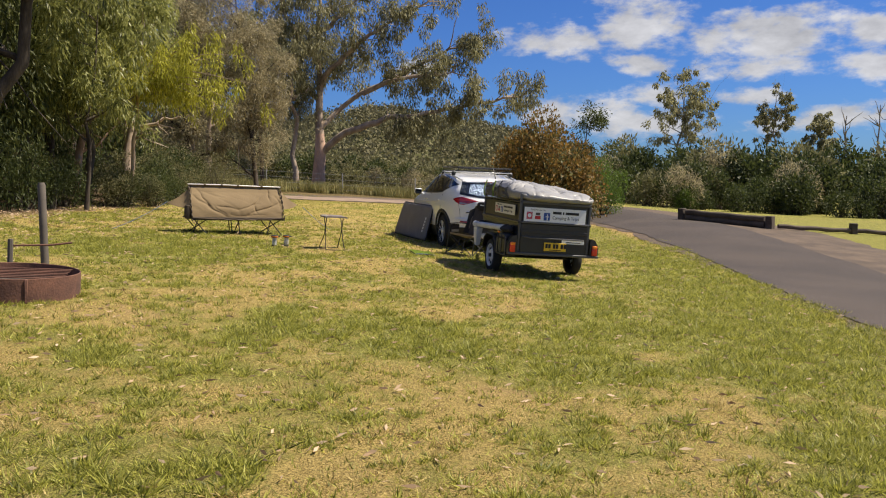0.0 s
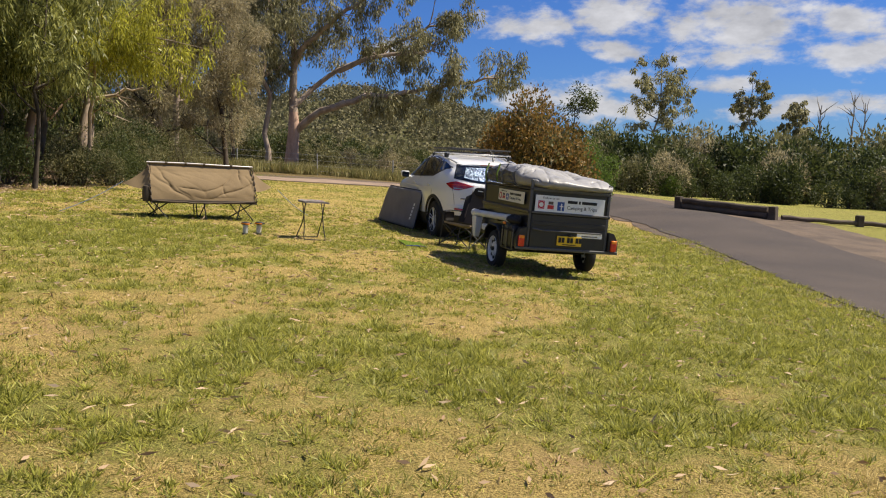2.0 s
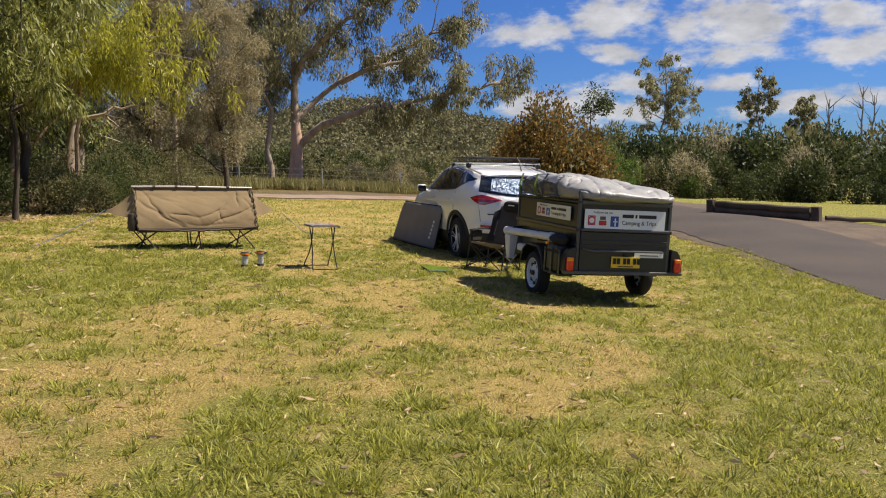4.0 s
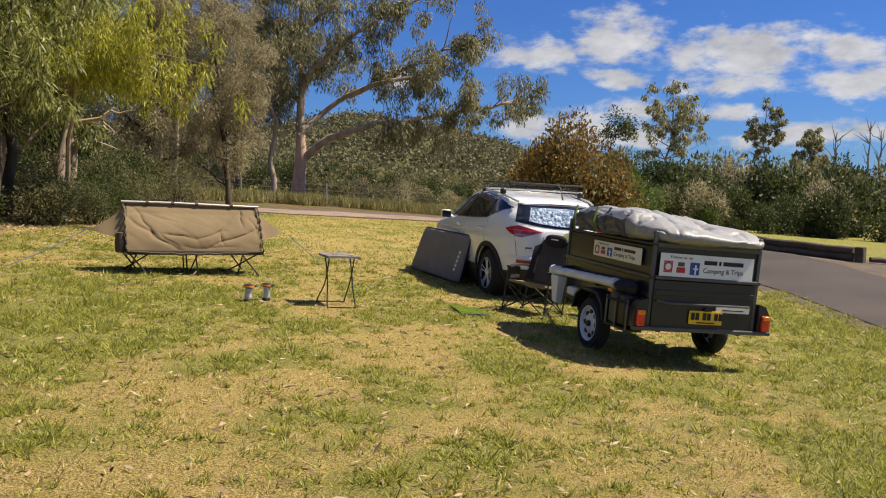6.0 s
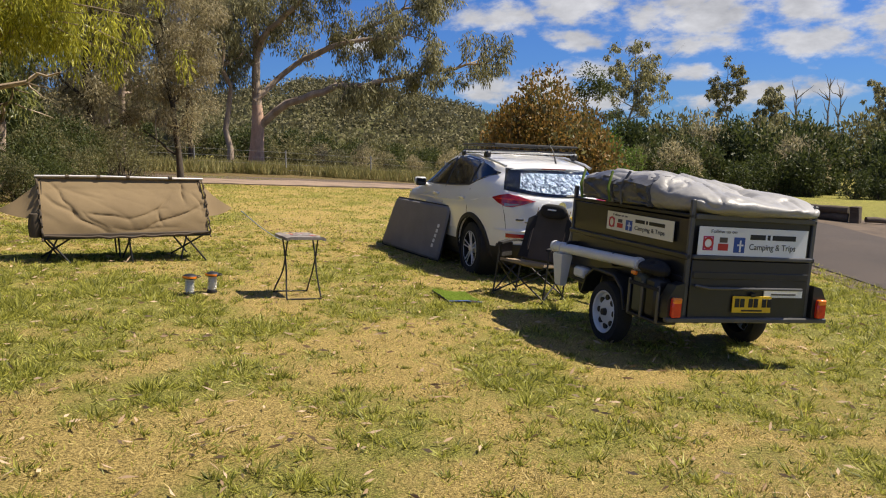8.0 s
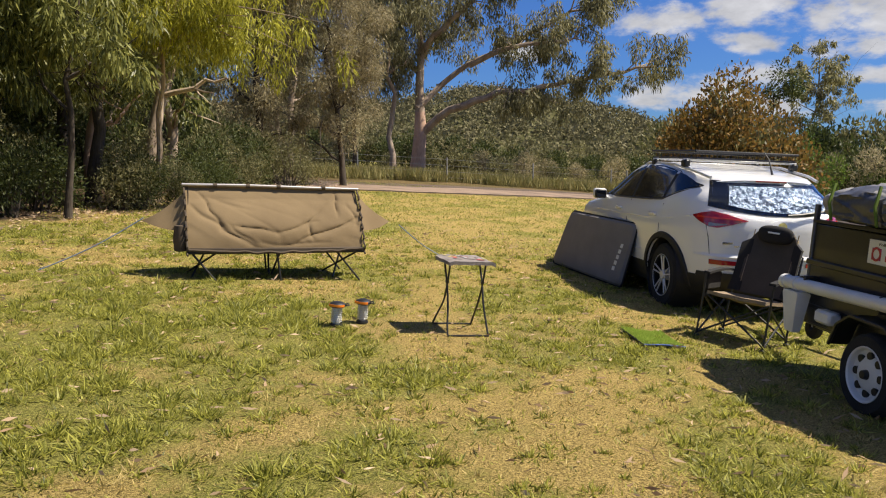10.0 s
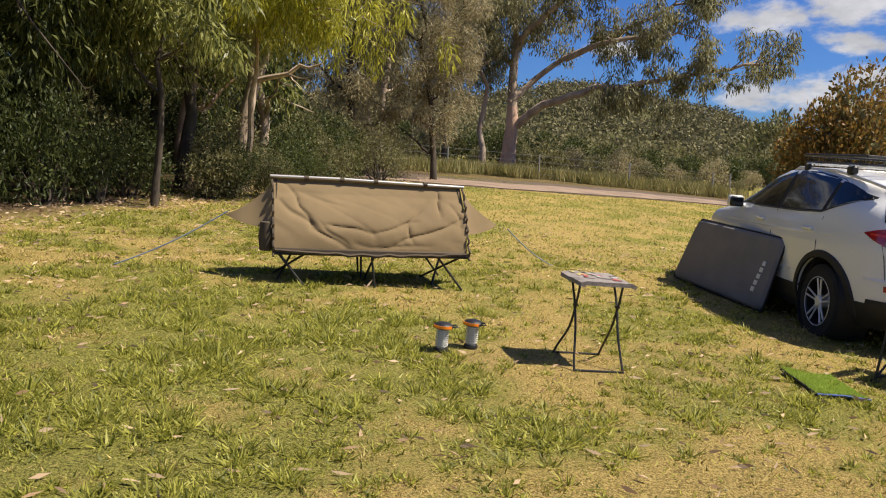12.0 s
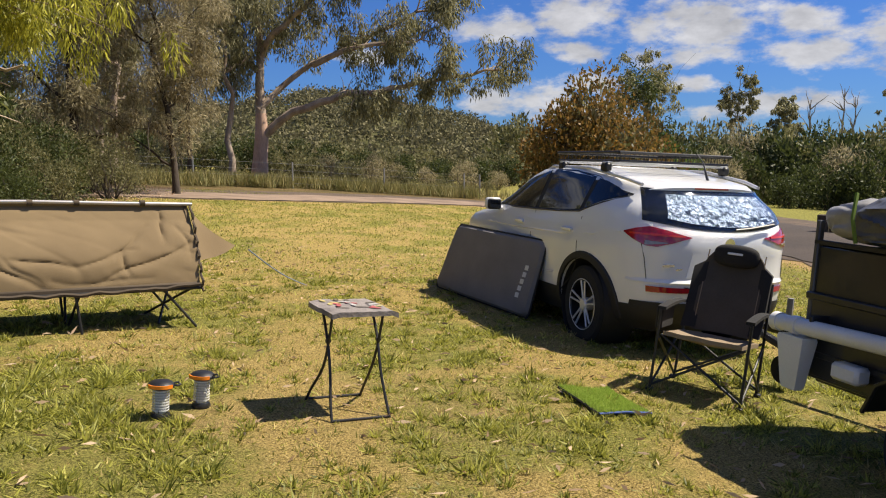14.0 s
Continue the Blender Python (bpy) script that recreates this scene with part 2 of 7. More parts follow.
M_CREAM = mat("cream_sign_board", (0.78, 0.75, 0.62), (0.72, 0.69, 0.57), rough=0.4, scale=2)
M_INK = mat("black_lettering", (0.009, 0.009, 0.009), rough=0.5)
M_REDINK = mat("red_print", (0.49, 0.0237, 0.0237), rough=0.4)
M_PINKINK = mat("magenta_print", (0.49, 0.0395, 0.158), rough=0.4)
M_BLUEINK = mat("blue_print", (0.0237, 0.079, 0.332), rough=0.4)
M_PLATE = mat("yellow_plate", (0.80, 0.52, 0.02), (0.72, 0.46, 0.02), rough=0.4)
M_OLIVECAN = mat("olive_jerry_can", (0.0592, 0.0632, 0.0355), (0.0869, 0.0869, 0.0553), rough=0.55)
M_CHAIR = mat("black_chair_fabric", (0.012, 0.0114, 0.0114), (0.021, 0.0198, 0.0186), rough=0.9, bump=0.2, bump_scale=300)
M_CHAIRTAN = mat("taupe_chair_fabric", (0.057, 0.0468, 0.0348), (0.078, 0.0648, 0.0492), rough=0.9, bump=0.25, bump_scale=260)
M_SEATTAN = mat("tan_chair_seat", (0.284, 0.213, 0.142), (0.221, 0.166, 0.111), rough=0.9, bump=0.2, bump_scale=240)
M_MATTRESS = mat("grey_mattress_fabric", (0.17, 0.158, 0.158), (0.213, 0.201, 0.198), rough=0.88, scale=3, bump=0.2, bump_scale=260)
M_MATTRESSDK = mat("black_mattress_side", (0.0158, 0.0158, 0.0174), rough=0.85)
M_TURF = leaf_mat("artificial_turf", (0.26, 0.40, 0.04), (0.60, 0.72, 0.16), translucent=0.45)
M_TURFBASE = mat("turf_backing", (0.158, 0.237, 0.0395), (0.205, 0.284, 0.0553), rough=0.9)
M_BLUE = mat("blue_edging", (0.0237, 0.0711, 0.3), rough=0.7)
M_ROPE = mat("blue_guy_rope", (0.126, 0.19, 0.332), (0.237, 0.284, 0.363), rough=0.8)
M_RUST = mat("rusty_steel", (0.174, 0.079, 0.049), (0.0829, 0.0395, 0.0284), rough=0.9, scale=5, fine=60, bump=0.3, bump_scale=50)
M_STEELPOST = mat("weathered_steel_post", (0.134, 0.111, 0.0869), (0.079, 0.0672, 0.0553), rough=0.8, scale=4)
M_TIMBER = mat("weathered_timber", (0.0592, 0.0435, 0.0316), (0.118, 0.0909, 0.0672), rough=0.95, scale=4, fine=40, bump=0.7, bump_scale=30, stretch=(0.25, 1, 1), obj_random=0.15)
M_GALV = mat("galvanised_wire", (0.332, 0.324, 0.308), (0.395, 0.387, 0.371), rough=0.5, metal=0.5)
M_ASH = mat("ash_and_soil", (0.126, 0.0948, 0.0711), (0.0474, 0.0355, 0.0277), rough=1.0, scale=8, bump=0.8, bump_scale=40)


def clear_glass(name, tint, rough=0.02):
    m = bpy.data.materials.new(name)
    m.use_nodes = True
    bs = m.node_tree.nodes["Principled BSDF"]
    bs.inputs["Base Color"].default_value = (*tint, 1)
    bs.inputs["Roughness"].default_value, bs.inputs["Transmission Weight"].default_value, bs.inputs["IOR"].default_value = rough, 1.0, 1.3
    return m


M_CLEAR = clear_glass("clear_plastic", (0.93, 0.94, 0.94), 0.08)
M_REARGLASS = clear_glass("tinted_rear_glass", (0.72, 0.77, 0.83))


def foil_mat():
    m = mat("crinkled_silver_foil", (0.27, 0.31, 0.38), (0.15, 0.185, 0.25), rough=0.30, metal=1.0, scale=14)
    n, l = m.node_tree.nodes, m.node_tree.links
    v = n.new("ShaderNodeTexNoise")
    v.inputs["Scale"].default_value, v.inputs["Detail"].default_value = 17.0, 3.0
    co = n.new("ShaderNodeTexCoord")
    l.new(co.outputs["Object"], v.inputs["Vector"])
    bp = n.new("ShaderNodeBump")
    bp.inputs["Strength"].default_value, bp.inputs["Distance"].default_value = 1.0, 0.08
    l.new(v.outputs[0], bp.inputs["Height"])
    l.new(bp.outputs[0], n["Principled BSDF"].inputs["Normal"])
    return m


M_FOIL = foil_mat()


def lawn_mat(name):
    """Lawn: straw, bare soil and green turf mixed by the sheet's own turf cover and by noise."""
    m = bpy.data.materials.new(name)
    m.use_nodes = True
    n, l = m.node_tree.nodes, m.node_tree.links
    bs = n["Principled BSDF"]
    co = n.new("ShaderNodeTexCoord")

    def tex(scale, detail, rough=0.6):
        t = n.new("ShaderNodeTexNoise")
        t.inputs["Scale"].default_value, t.inputs["Detail"].default_value, t.inputs["Roughness"].default_value = scale, detail, rough
        l.new(co.outputs["Object"], t.inputs["Vector"])
        return t.outputs[0]

    def rng(v, a, b):
        r = n.new("ShaderNodeMapRange")
        r.interpolation_type = "SMOOTHSTEP"
        r.inputs["From Min"].default_value, r.inputs["From Max"].default_value = a, b
        l.new(v, r.inputs["Value"])
        return r.outputs[0]

    def mixed(f, a, b):
        x = n.new("ShaderNodeMix")
        x.data_type = "RGBA"
        l.new(f, x.inputs["Factor"])
        for key, v in (("A", a), ("B", b)):
            if isinstance(v, tuple):
                x.inputs[key].default_value = (*v, 1)
            else:
                l.new(v, x.inputs[key])
        return x.outputs["Result"]

    def attr(key):
        a = n.new("ShaderNodeAttribute")
        a.attribute_name = key
        return a.outputs["Fac"]

    # dark ends of straw and green: soil, and shade between blades painted in
    straw = mixed(rng(tex(75, 9, 0.85), 0.40, 0.60), (0.08, 0.057, 0.016), (0.63, 0.465, 0.16))
    green = mixed(rng(tex(80, 9, 0.85), 0.40, 0.60), (0.036, 0.042, 0.007), (0.39, 0.36, 0.088))
    soil = mixed(rng(tex(60, 8, 0.7), 0.35, 0.65), (0.24, 0.145, 0.075), (0.56, 0.36, 0.20))
    jitter = n.new("ShaderNodeMath")
    jitter.operation = "MULTIPLY_ADD"
    l.new(tex(9, 7, 0.7), jitter.inputs[0])
    jitter.inputs[1].default_value = 0.9
    sub = n.new("ShaderNodeMath")
    sub.operation = "SUBTRACT"
    l.new(attr("turf"), sub.inputs[0])
    sub.inputs[1].default_value = 0.45
    l.new(sub.outputs[0], jitter.inputs[2])
    col = mixed(rng(jitter.outputs[0], 0.22, 0.72), straw, green)
    bare = n.new("ShaderNodeMath")
    bare.operation = "MULTIPLY"
    l.new(attr("bare"), bare.inputs[0])
    l.new(rng(tex(7, 6, 0.7), 0.35, 0.65), bare.inputs[1])
    col = mixed(bare.outputs[0], col, soil)
    col = mixed(attr("leafy"), col, mixed(rng(tex(30, 8, 0.75), 0.4, 0.62), (0.034, 0.023, 0.014), (0.14, 0.09, 0.053)))
    l.new(col, bs.inputs["Base Color"])
    bs.inputs["Roughness"].default_value = 0.95
    bs.inputs["Specular IOR Level"].default_value = 0.15
    bp = n.new("ShaderNodeBump")
    bp.inputs["Strength"].default_value, bp.inputs["Distance"].default_value = 0.9, 0.03
    l.new(tex(55, 8, 0.8), bp.inputs["Height"])
    l.new(bp.outputs[0], bs.inputs["Normal"])
    return m


M_LAWN = lawn_mat("lawn")


def blade_mat():
    """Grass blades: green turf to straw by the blade's own dryness."""
    m = mat("grass_blade", (0.08, 0.10, 0.01), (0.56, 0.535, 0.105), rough=0.5, island=True, translucent=0.5, spec=0.4)
    return m


M_BLADE = blade_mat()
M_STRAW = mat("dry_grass_blade", (0.26, 0.20, 0.062), (0.66, 0.51, 0.19), rough=0.7, island=True, translucent=0.3)


# ---- geometry helpers ----
class Geo:
    """Collects vertices and faces of one mesh."""

    def __init__(self):
        self.v, self.f = [], []

    def add(self, verts, faces):
        o = len(self.v)
        self.v += [tuple(p) for p in verts]
        self.f += [tuple(i + o for i in f) for f in faces]
        return self

    def box(self, c, s, rot=None, bev=0.006):
        """A bevelled box about c, turned by rot."""
        hx, hy, hz = s[0] / 2, s[1] / 2, s[2] / 2
        b = min(bev, hx * 0.45, hy * 0.45, hz * 0.45)
        vid, verts, faces = {}, [], []
        for sx in (-1, 1):
            for sy in (-1, 1):
                for sz in (-1, 1):
                    for a in range(3):
                        p = [sx * (hx - (a != 0) * b), sy * (hy - (a != 1) * b), sz * (hz - (a != 2) * b)]
                        vid[sx, sy, sz, a] = len(verts)
                        verts.append(Vector(p))
        for a in range(3):
            o = [i for i in range(3) if i != a]
            for sg in (-1, 1):
                loop = []
                for p, q in ((-1, -1), (1, -1), (1, 1), (-1, 1)):
                    k = [0, 0, 0]
                    k[a], k[o[0]], k[o[1]] = sg, p, q
                    loop.append(vid[(*k, a)])
                faces.append(loop if (sg > 0) == (a != 1) else loop[::-1])
            for p in (-1, 1):
                for q in (-1, 1):
                    k0, k1 = [0, 0, 0], [0, 0, 0]
                    k0[a], k1[a] = -1, 1
                    k0[o[0]] = k1[o[0]] = p
                    k0[o[1]] = k1[o[1]] = q
                    faces.append([vid[(*k0, o[0])], vid[(*k1, o[0])], vid[(*k1, o[1])], vid[(*k0, o[1])]])
        for sx in (-1, 1):
            for sy in (-1, 1):
                for sz in (-1, 1):
                    faces.append([vid[sx, sy, sz, a] for a in range(3)])
        c = Vector(c)
        return self.add([(rot @ v if rot else v) + c for v in verts], faces)

    def tube(self, pts, r, seg=8, cap=True):
        """A round bar along pts; r is one radius or one for each point."""
        pts = [Vector(p) for p in pts]
        rs = r if isinstance(r, (list, tuple)) else [r] * len(pts)
        verts, faces, side = [], [], None
        for i, p in enumerate(pts):
            t = (pts[min(i + 1, len(pts) - 1)] - pts[max(i - 1, 0)]).normalized()
            if side is None:
                side = t.orthogonal().normalized()
            side = (side - t * side.dot(t)).normalized()
            other = t.cross(side)
            for k in range(seg):
                a = 2 * math.pi * k / seg
                verts.append(p + (side * math.cos(a) + other * math.sin(a)) * rs[i])
        for i in range(len(pts) - 1):
            for k in range(seg):
                k2 = (k + 1) % seg
                faces.append((i * seg + k, i * seg + k2, (i + 1) * seg + k2, (i + 1) * seg + k))
        if cap:
            faces.append(tuple(range(seg))[::-1])
            faces.append(tuple(range((len(pts) - 1) * seg, len(pts) * seg)))
        return self.add(verts, faces)

    def lathe(self, prof, seg=32, axis="x", c=(0, 0, 0), close=False, caps=True):
        """Turns a profile of (radius, along) round an axis through c."""
        verts, faces = [], []
        for r, h in prof:
            for k in range(seg):
                a = 2 * math.pi * k / seg
                p, q = r * math.cos(a), r * math.sin(a)
                v = (h, p, q) if axis == "x" else (p, h, q) if axis == "y" else (p, q, h)
                verts.append(Vector(v) + Vector(c))
        rows = len(prof)
        for i in range(rows if close else rows - 1):
            j = (i + 1) % rows
            for k in range(seg):
                k2 = (k + 1) % seg
                faces.append((i * seg + k, i * seg + k2, j * seg + k2, j * seg + k))
        if not close and caps:
            for i in (0, rows - 1):
                if prof[i][0] > 1e-5:
                    faces.append(tuple(range(i * seg, i * seg + seg)))
        return self.add(verts, faces)

    def grid(self, fn, nu, nv, closed=False):
        """A sheet fn(u, v), u and v from 0 to 1."""
        verts = [fn(i / nu, j / nv) for j in range(nv + 1) for i in range(nu + 1)]
        w = nu + 1
        return self.add(verts, [(j * w + i, j * w + i + 1, (j + 1) * w + i + 1, (j + 1) * w + i) for j in range(nv) for i in range(nu)])

    def slab(self, fn, nu, nv, thick):
        """A sheet with a thickness, a closed body: fn gives the outer side, thick the vector to the inner one."""
        w, t = nu + 1, Vector(thick)
        outer = [Vector(fn(i / nu, j / nv)) for j in range(nv + 1) for i in range(nu + 1)]
        n = len(outer)
        q = [(j * w + i, j * w + i + 1, (j + 1) * w + i + 1, (j + 1) * w + i) for j in range(nv) for i in range(nu)]
        rim = [i for i in range(w)] + [j * w + nu for j in range(1, nv + 1)] + [nv * w + i for i in range(nu - 1, -1, -1)] + [j * w for j in range(nv - 1, 0, -1)]
        edge = [(a, rim[(k + 1) % len(rim)], rim[(k + 1) % len(rim)] + n, a + n) for k, a in enumerate(rim)]
        return self.add(outer + [p + t for p in outer], q + [tuple(i + n for i in f[::-1]) for f in q] + edge)


def mesh_of(name, geo, material, fix=True, sharp=38):
    me = bpy.data.meshes.new(name)
    me.from_pydata(geo.v, [], geo.f)
    if fix:
        bm = bmesh.new()
        bm.from_mesh(me)
        bmesh.ops.recalc_face_normals(bm, faces=bm.faces)
        bm.to_mesh(me)
        bm.free()
    me.polygons.foreach_set("use_smooth", [True] * len(me.polygons))
    me.set_sharp_from_angle(angle=radians(sharp))
    me.materials.append(material)
    return me


def part(name, geo, material, parent, label="", fix=True):
    me = geo if isinstance(geo, bpy.types.Mesh) else mesh_of(name, geo, material, fix)
    ob = new(name, me)
    ob.parent = parent
    return tagged(ob, label)


def thing(name, m, label, category, group="", kind=""):
    ob = new(name)
    ob.empty_display_size = 0.1
    ob.matrix_basis = m
    return tagged(ob, label, category, group, kind)


def solid(name, geo, material, m, label, category, group="", kind=""):
    ob = new(name, mesh_of(name, geo, material))
    ob.matrix_basis = m
    return tagged(ob, label, category, group, kind)


def quads_mesh(name, verts, material):
    """A mesh of loose faces of k corners from an array n x k x 3."""
    n, k = len(verts), len(verts[0])
    me = bpy.data.meshes.new(name)
    me.vertices.add(n * k)
    me.vertices.foreach_set("co", np.asarray(verts, np.float32).ravel())
    me.loops.add(n * k)
    me.loops.foreach_set("vertex_index", np.arange(n * k, dtype=np.int32))
    me.polygons.add(n)
    me.polygons.foreach_set("loop_start", np.arange(0, n * k, k, dtype=np.int32))
    me.update(calc_edges=True)
    me.materials.append(material)
    return me


def unit(a):
    return a / np.maximum(np.linalg.norm(a, axis=-1, keepdims=True), 1e-9)


def leaves(P, D, L, W, rng):
    """Lance-shaped leaves with their stalks at P, pointing along D."""
    n = len(P)
    L = L * rng.uniform(0.65, 1.3, (n, 1))
    W = W * rng.uniform(0.7, 1.3, (n, 1))
    side = unit(np.cross(D, rng.normal(size=(n, 3))))
    nor = np.cross(D, side)
    mid = P + D * L * 0.42 + nor * L * rng.uniform(-0.1, 0.1, (n, 1))
    return np.stack([P, mid + side * W / 2, P + D * L, mid - side * W / 2], 1)


# ---- the lie of the land ----
SLOPE = math.tan(radians(4.4))


def smooth(a, b, v):
    u = np.clip((v - a) / (b - a), 0, 1)
    return u * u * (3 - 2 * u)


def slope_plane(x, y):
    return -SLOPE * 25 * np.tanh(np.asarray(x) / 25) + 0.57 * smooth(3, 8, x) * smooth(9, 23, y)


def land(x, y):
    """Height of the ground: worn hollow under the trailer; it falls to the road, which climbs again further on."""
    x, y = np.asarray(x), np.asarray(y)
    return slope_plane(x, y) - 0.075 * np.exp(-((x - 2.0) / 1.5) ** 2 - ((y - 9.0) / 2.6) ** 2)


def gz(x, y):
    return float(land(x, y))


def rest(x, y, yaw=0.0, lift=0.0):
    """A pose on the ground, square to it; yaw in degrees."""
    e = 0.3
    dx, dy = (gz(x + e, y) - gz(x - e, y)) / (2 * e), (gz(x, y + e) - gz(x, y - e)) / (2 * e)
    up = Vector((-dx, -dy, 1)).normalized()
    a = Vector((math.cos(radians(yaw)), math.sin(radians(yaw)), 0))
    a = (a - up * a.dot(up)).normalized()
    m = Matrix((a, up.cross(a), up)).transposed().to_4x4()
    return Matrix.Translation((x, y, gz(x, y) + lift)) @ m


def square_to(x, y, z, yaw, tilt):
    """A pose at a place whose up leans by tilt, the fall along x."""
    up = Vector((tilt, 0, 1)).normalized()
    a = Vector((math.cos(radians(yaw)), math.sin(radians(yaw)), 0))
    a = (a - up * a.dot(up)).normalized()
    return Matrix.Translation((x, y, z)) @ Matrix((a, up.cross(a), up)).transposed().to_4x4()


TRAILER_POSE = square_to(2.095, 8.20, float(slope_plane(2.095, 8.20)), 16.4, SLOPE)
CAR_POSE = square_to(0.94, 12.65, float(slope_plane(0.94, 12.65)) - 0.015, 17.6, 0.045)


def stand(x, y, yaw=0.0, sink=0.0, size=1.0):
    """An upright pose on the ground."""
    return Matrix.Translation((x, y, gz(x, y) - sink)) @ Matrix.Rotation(radians(yaw), 4, "Z") @ Matrix.Scale(size, 4)


def fbm(x, y, s, seed=0.0):
    return noise.noise(Vector((x * s + seed, y * s - seed, seed * 0.7))) * 0.65 + noise.noise(Vector((x * s * 2.3 + seed, y * s * 2.3, seed + 9))) * 0.35


# patches of the lawn: x, y, half sizes
LUSH = [(0.2, 2.5, 1.5, 0.9), (0.3, -0.1, 0.3, 0.3), (-0.1, -0.9, 0.25, 0.3), (1.4, -0.4, 0.35, 0.4), (-4.7, 8.4, 1.6, 2.6), (3.6, 3.2, 1.4, 2.2), (0.9, 2.2, 1.3, 0.8), (-1.3, 2.9, 0.5, 0.4), (5.6, 11.0, 0.8, 2.6), (-3.4, 7.1, 0.6, 1.6), (-0.1, 4.8, 0.25, 0.3),
        (-1.0, 4.7, 0.25, 0.3), (2.4, 6.4, 0.9, 1.1), (0.3, 7.3, 0.5, 0.5), (-3.2, 8.8, 0.6, 1.2), (-0.7, 10.1, 0.6, 1.1), (0.0, 7.4, 0.3, 0.35), (-3.7, 7.6, 0.6, 0.8), (-1.0, 10.9, 0.5, 1.2), (-3.4, 9.8, 0.5, 0.5), (4.9, 6.0, 0.7, 4.0), (3.0, 4.8, 1.3, 1.6)]
STRAW = [(-1.2, 0.1, 0.5, 0.9), (-2.2, 3.5, 0.8, 0.9), (1.2, 0.8, 0.4, 0.4), (-1.8, 5.0, 0.8, 0.7), (-2.1, 2.7, 0.5, 0.7), (1.5, 5.1, 0.6, 0.8), (-2.3, 5.4, 0.6, 0.5), (-1.2, 6.0, 0.7, 0.7), (-0.9, 8.6, 0.7, 0.6), (-1.1, 7.5, 0.6, 0.5), (-0.4, 7.5, 0.25, 0.3), (-1.9, 9.3, 0.35, 0.9),
         (-2.2, 10.9, 0.35, 0.9), (0.5, 9.3, 0.5, 0.4), (-3.7, 11.0, 0.7, 0.5), (-2.7, 19.0, 1.5, 4.0), (-1.0, 9.0, 0.3, 0.4), (-2.6, -1.0, 0.8, 1.2)]


def patch(x, y, spots):
    return min(1.0, sum(math.exp(-((x - a) / p) ** 2 - ((y - b) / q) ** 2) for a, b, p, q in spots if abs(x - a) < 2.5 * p and abs(y - b) < 2.5 * q))


def turf_cover(x, y):
    """How green the lawn is, 0 to 1."""
    return max(0.0, min(1.0, 0.45 + 0.40 * fbm(x, y, 0.5, 4.2) + 0.9 * fbm(x, y, 1.7, 12.0) + 0.50 * float(smooth(2.8, 4.8, x)) * float(smooth(6.6, 5.4, x)) + 0.3 * fbm(x, y, 4.0, 7.0) + 0.30 * patch(x, y, LUSH) - 0.24 * patch(x, y, STRAW) + 0.55 * float(smooth(8.5, 10, x))))


# ---- ground, road ----
ROAD = [(8.1, -40), (7.7, -20), (7.45, -5), (7.4, 5), (7.55, 12), (7.2, 18), (6.7, 24), (6.2, 30), (4.6, 36), (1.2, 39.8), (-3.2, 37.2), (-7.6, 32.8), (-13, 29.2), (-24, 25), (-45, 20)]


def along(pts, step=0.5):
    """Evenly spaced points of a smooth line through pts."""
    out = []
    for i in range(len(pts) - 1):
        p0, p1, p2, p3 = (Vector(pts[max(0, min(len(pts) - 1, k))]) for k in (i - 1, i, i + 1, i + 2))
        n = max(2, int((p2 - p1).length / step))
        for k in range(n):
            t = k / n
            out.append(0.5 * (2 * p1 + (p2 - p0) * t + (2 * p0 - 5 * p1 + 4 * p2 - p3) * t * t + (3 * p1 - p0 - 3 * p2 + p3) * t ** 3))
    return out + [Vector(pts[-1])]


ROAD_LINE = along(ROAD)
ROAD_XY = np.array([p[:] for p in ROAD_LINE])


def road_distance(x, y):
    return float(np.sqrt(((ROAD_XY - (x, y)) ** 2).sum(1)).min())


def steps(*spans):
    out = []
    for a, b, s in spans:
        out += list(np.arange(a, b, s))
    return np.array(out + [spans[-1][1]])


LOOP = sorted((p.x, p.y) for p in ROAD_LINE if p.y > 20 and p.x < 4.6)
LOOP_X, LOOP_Y = [p[0] for p in LOOP], [p[1] for p in LOOP]


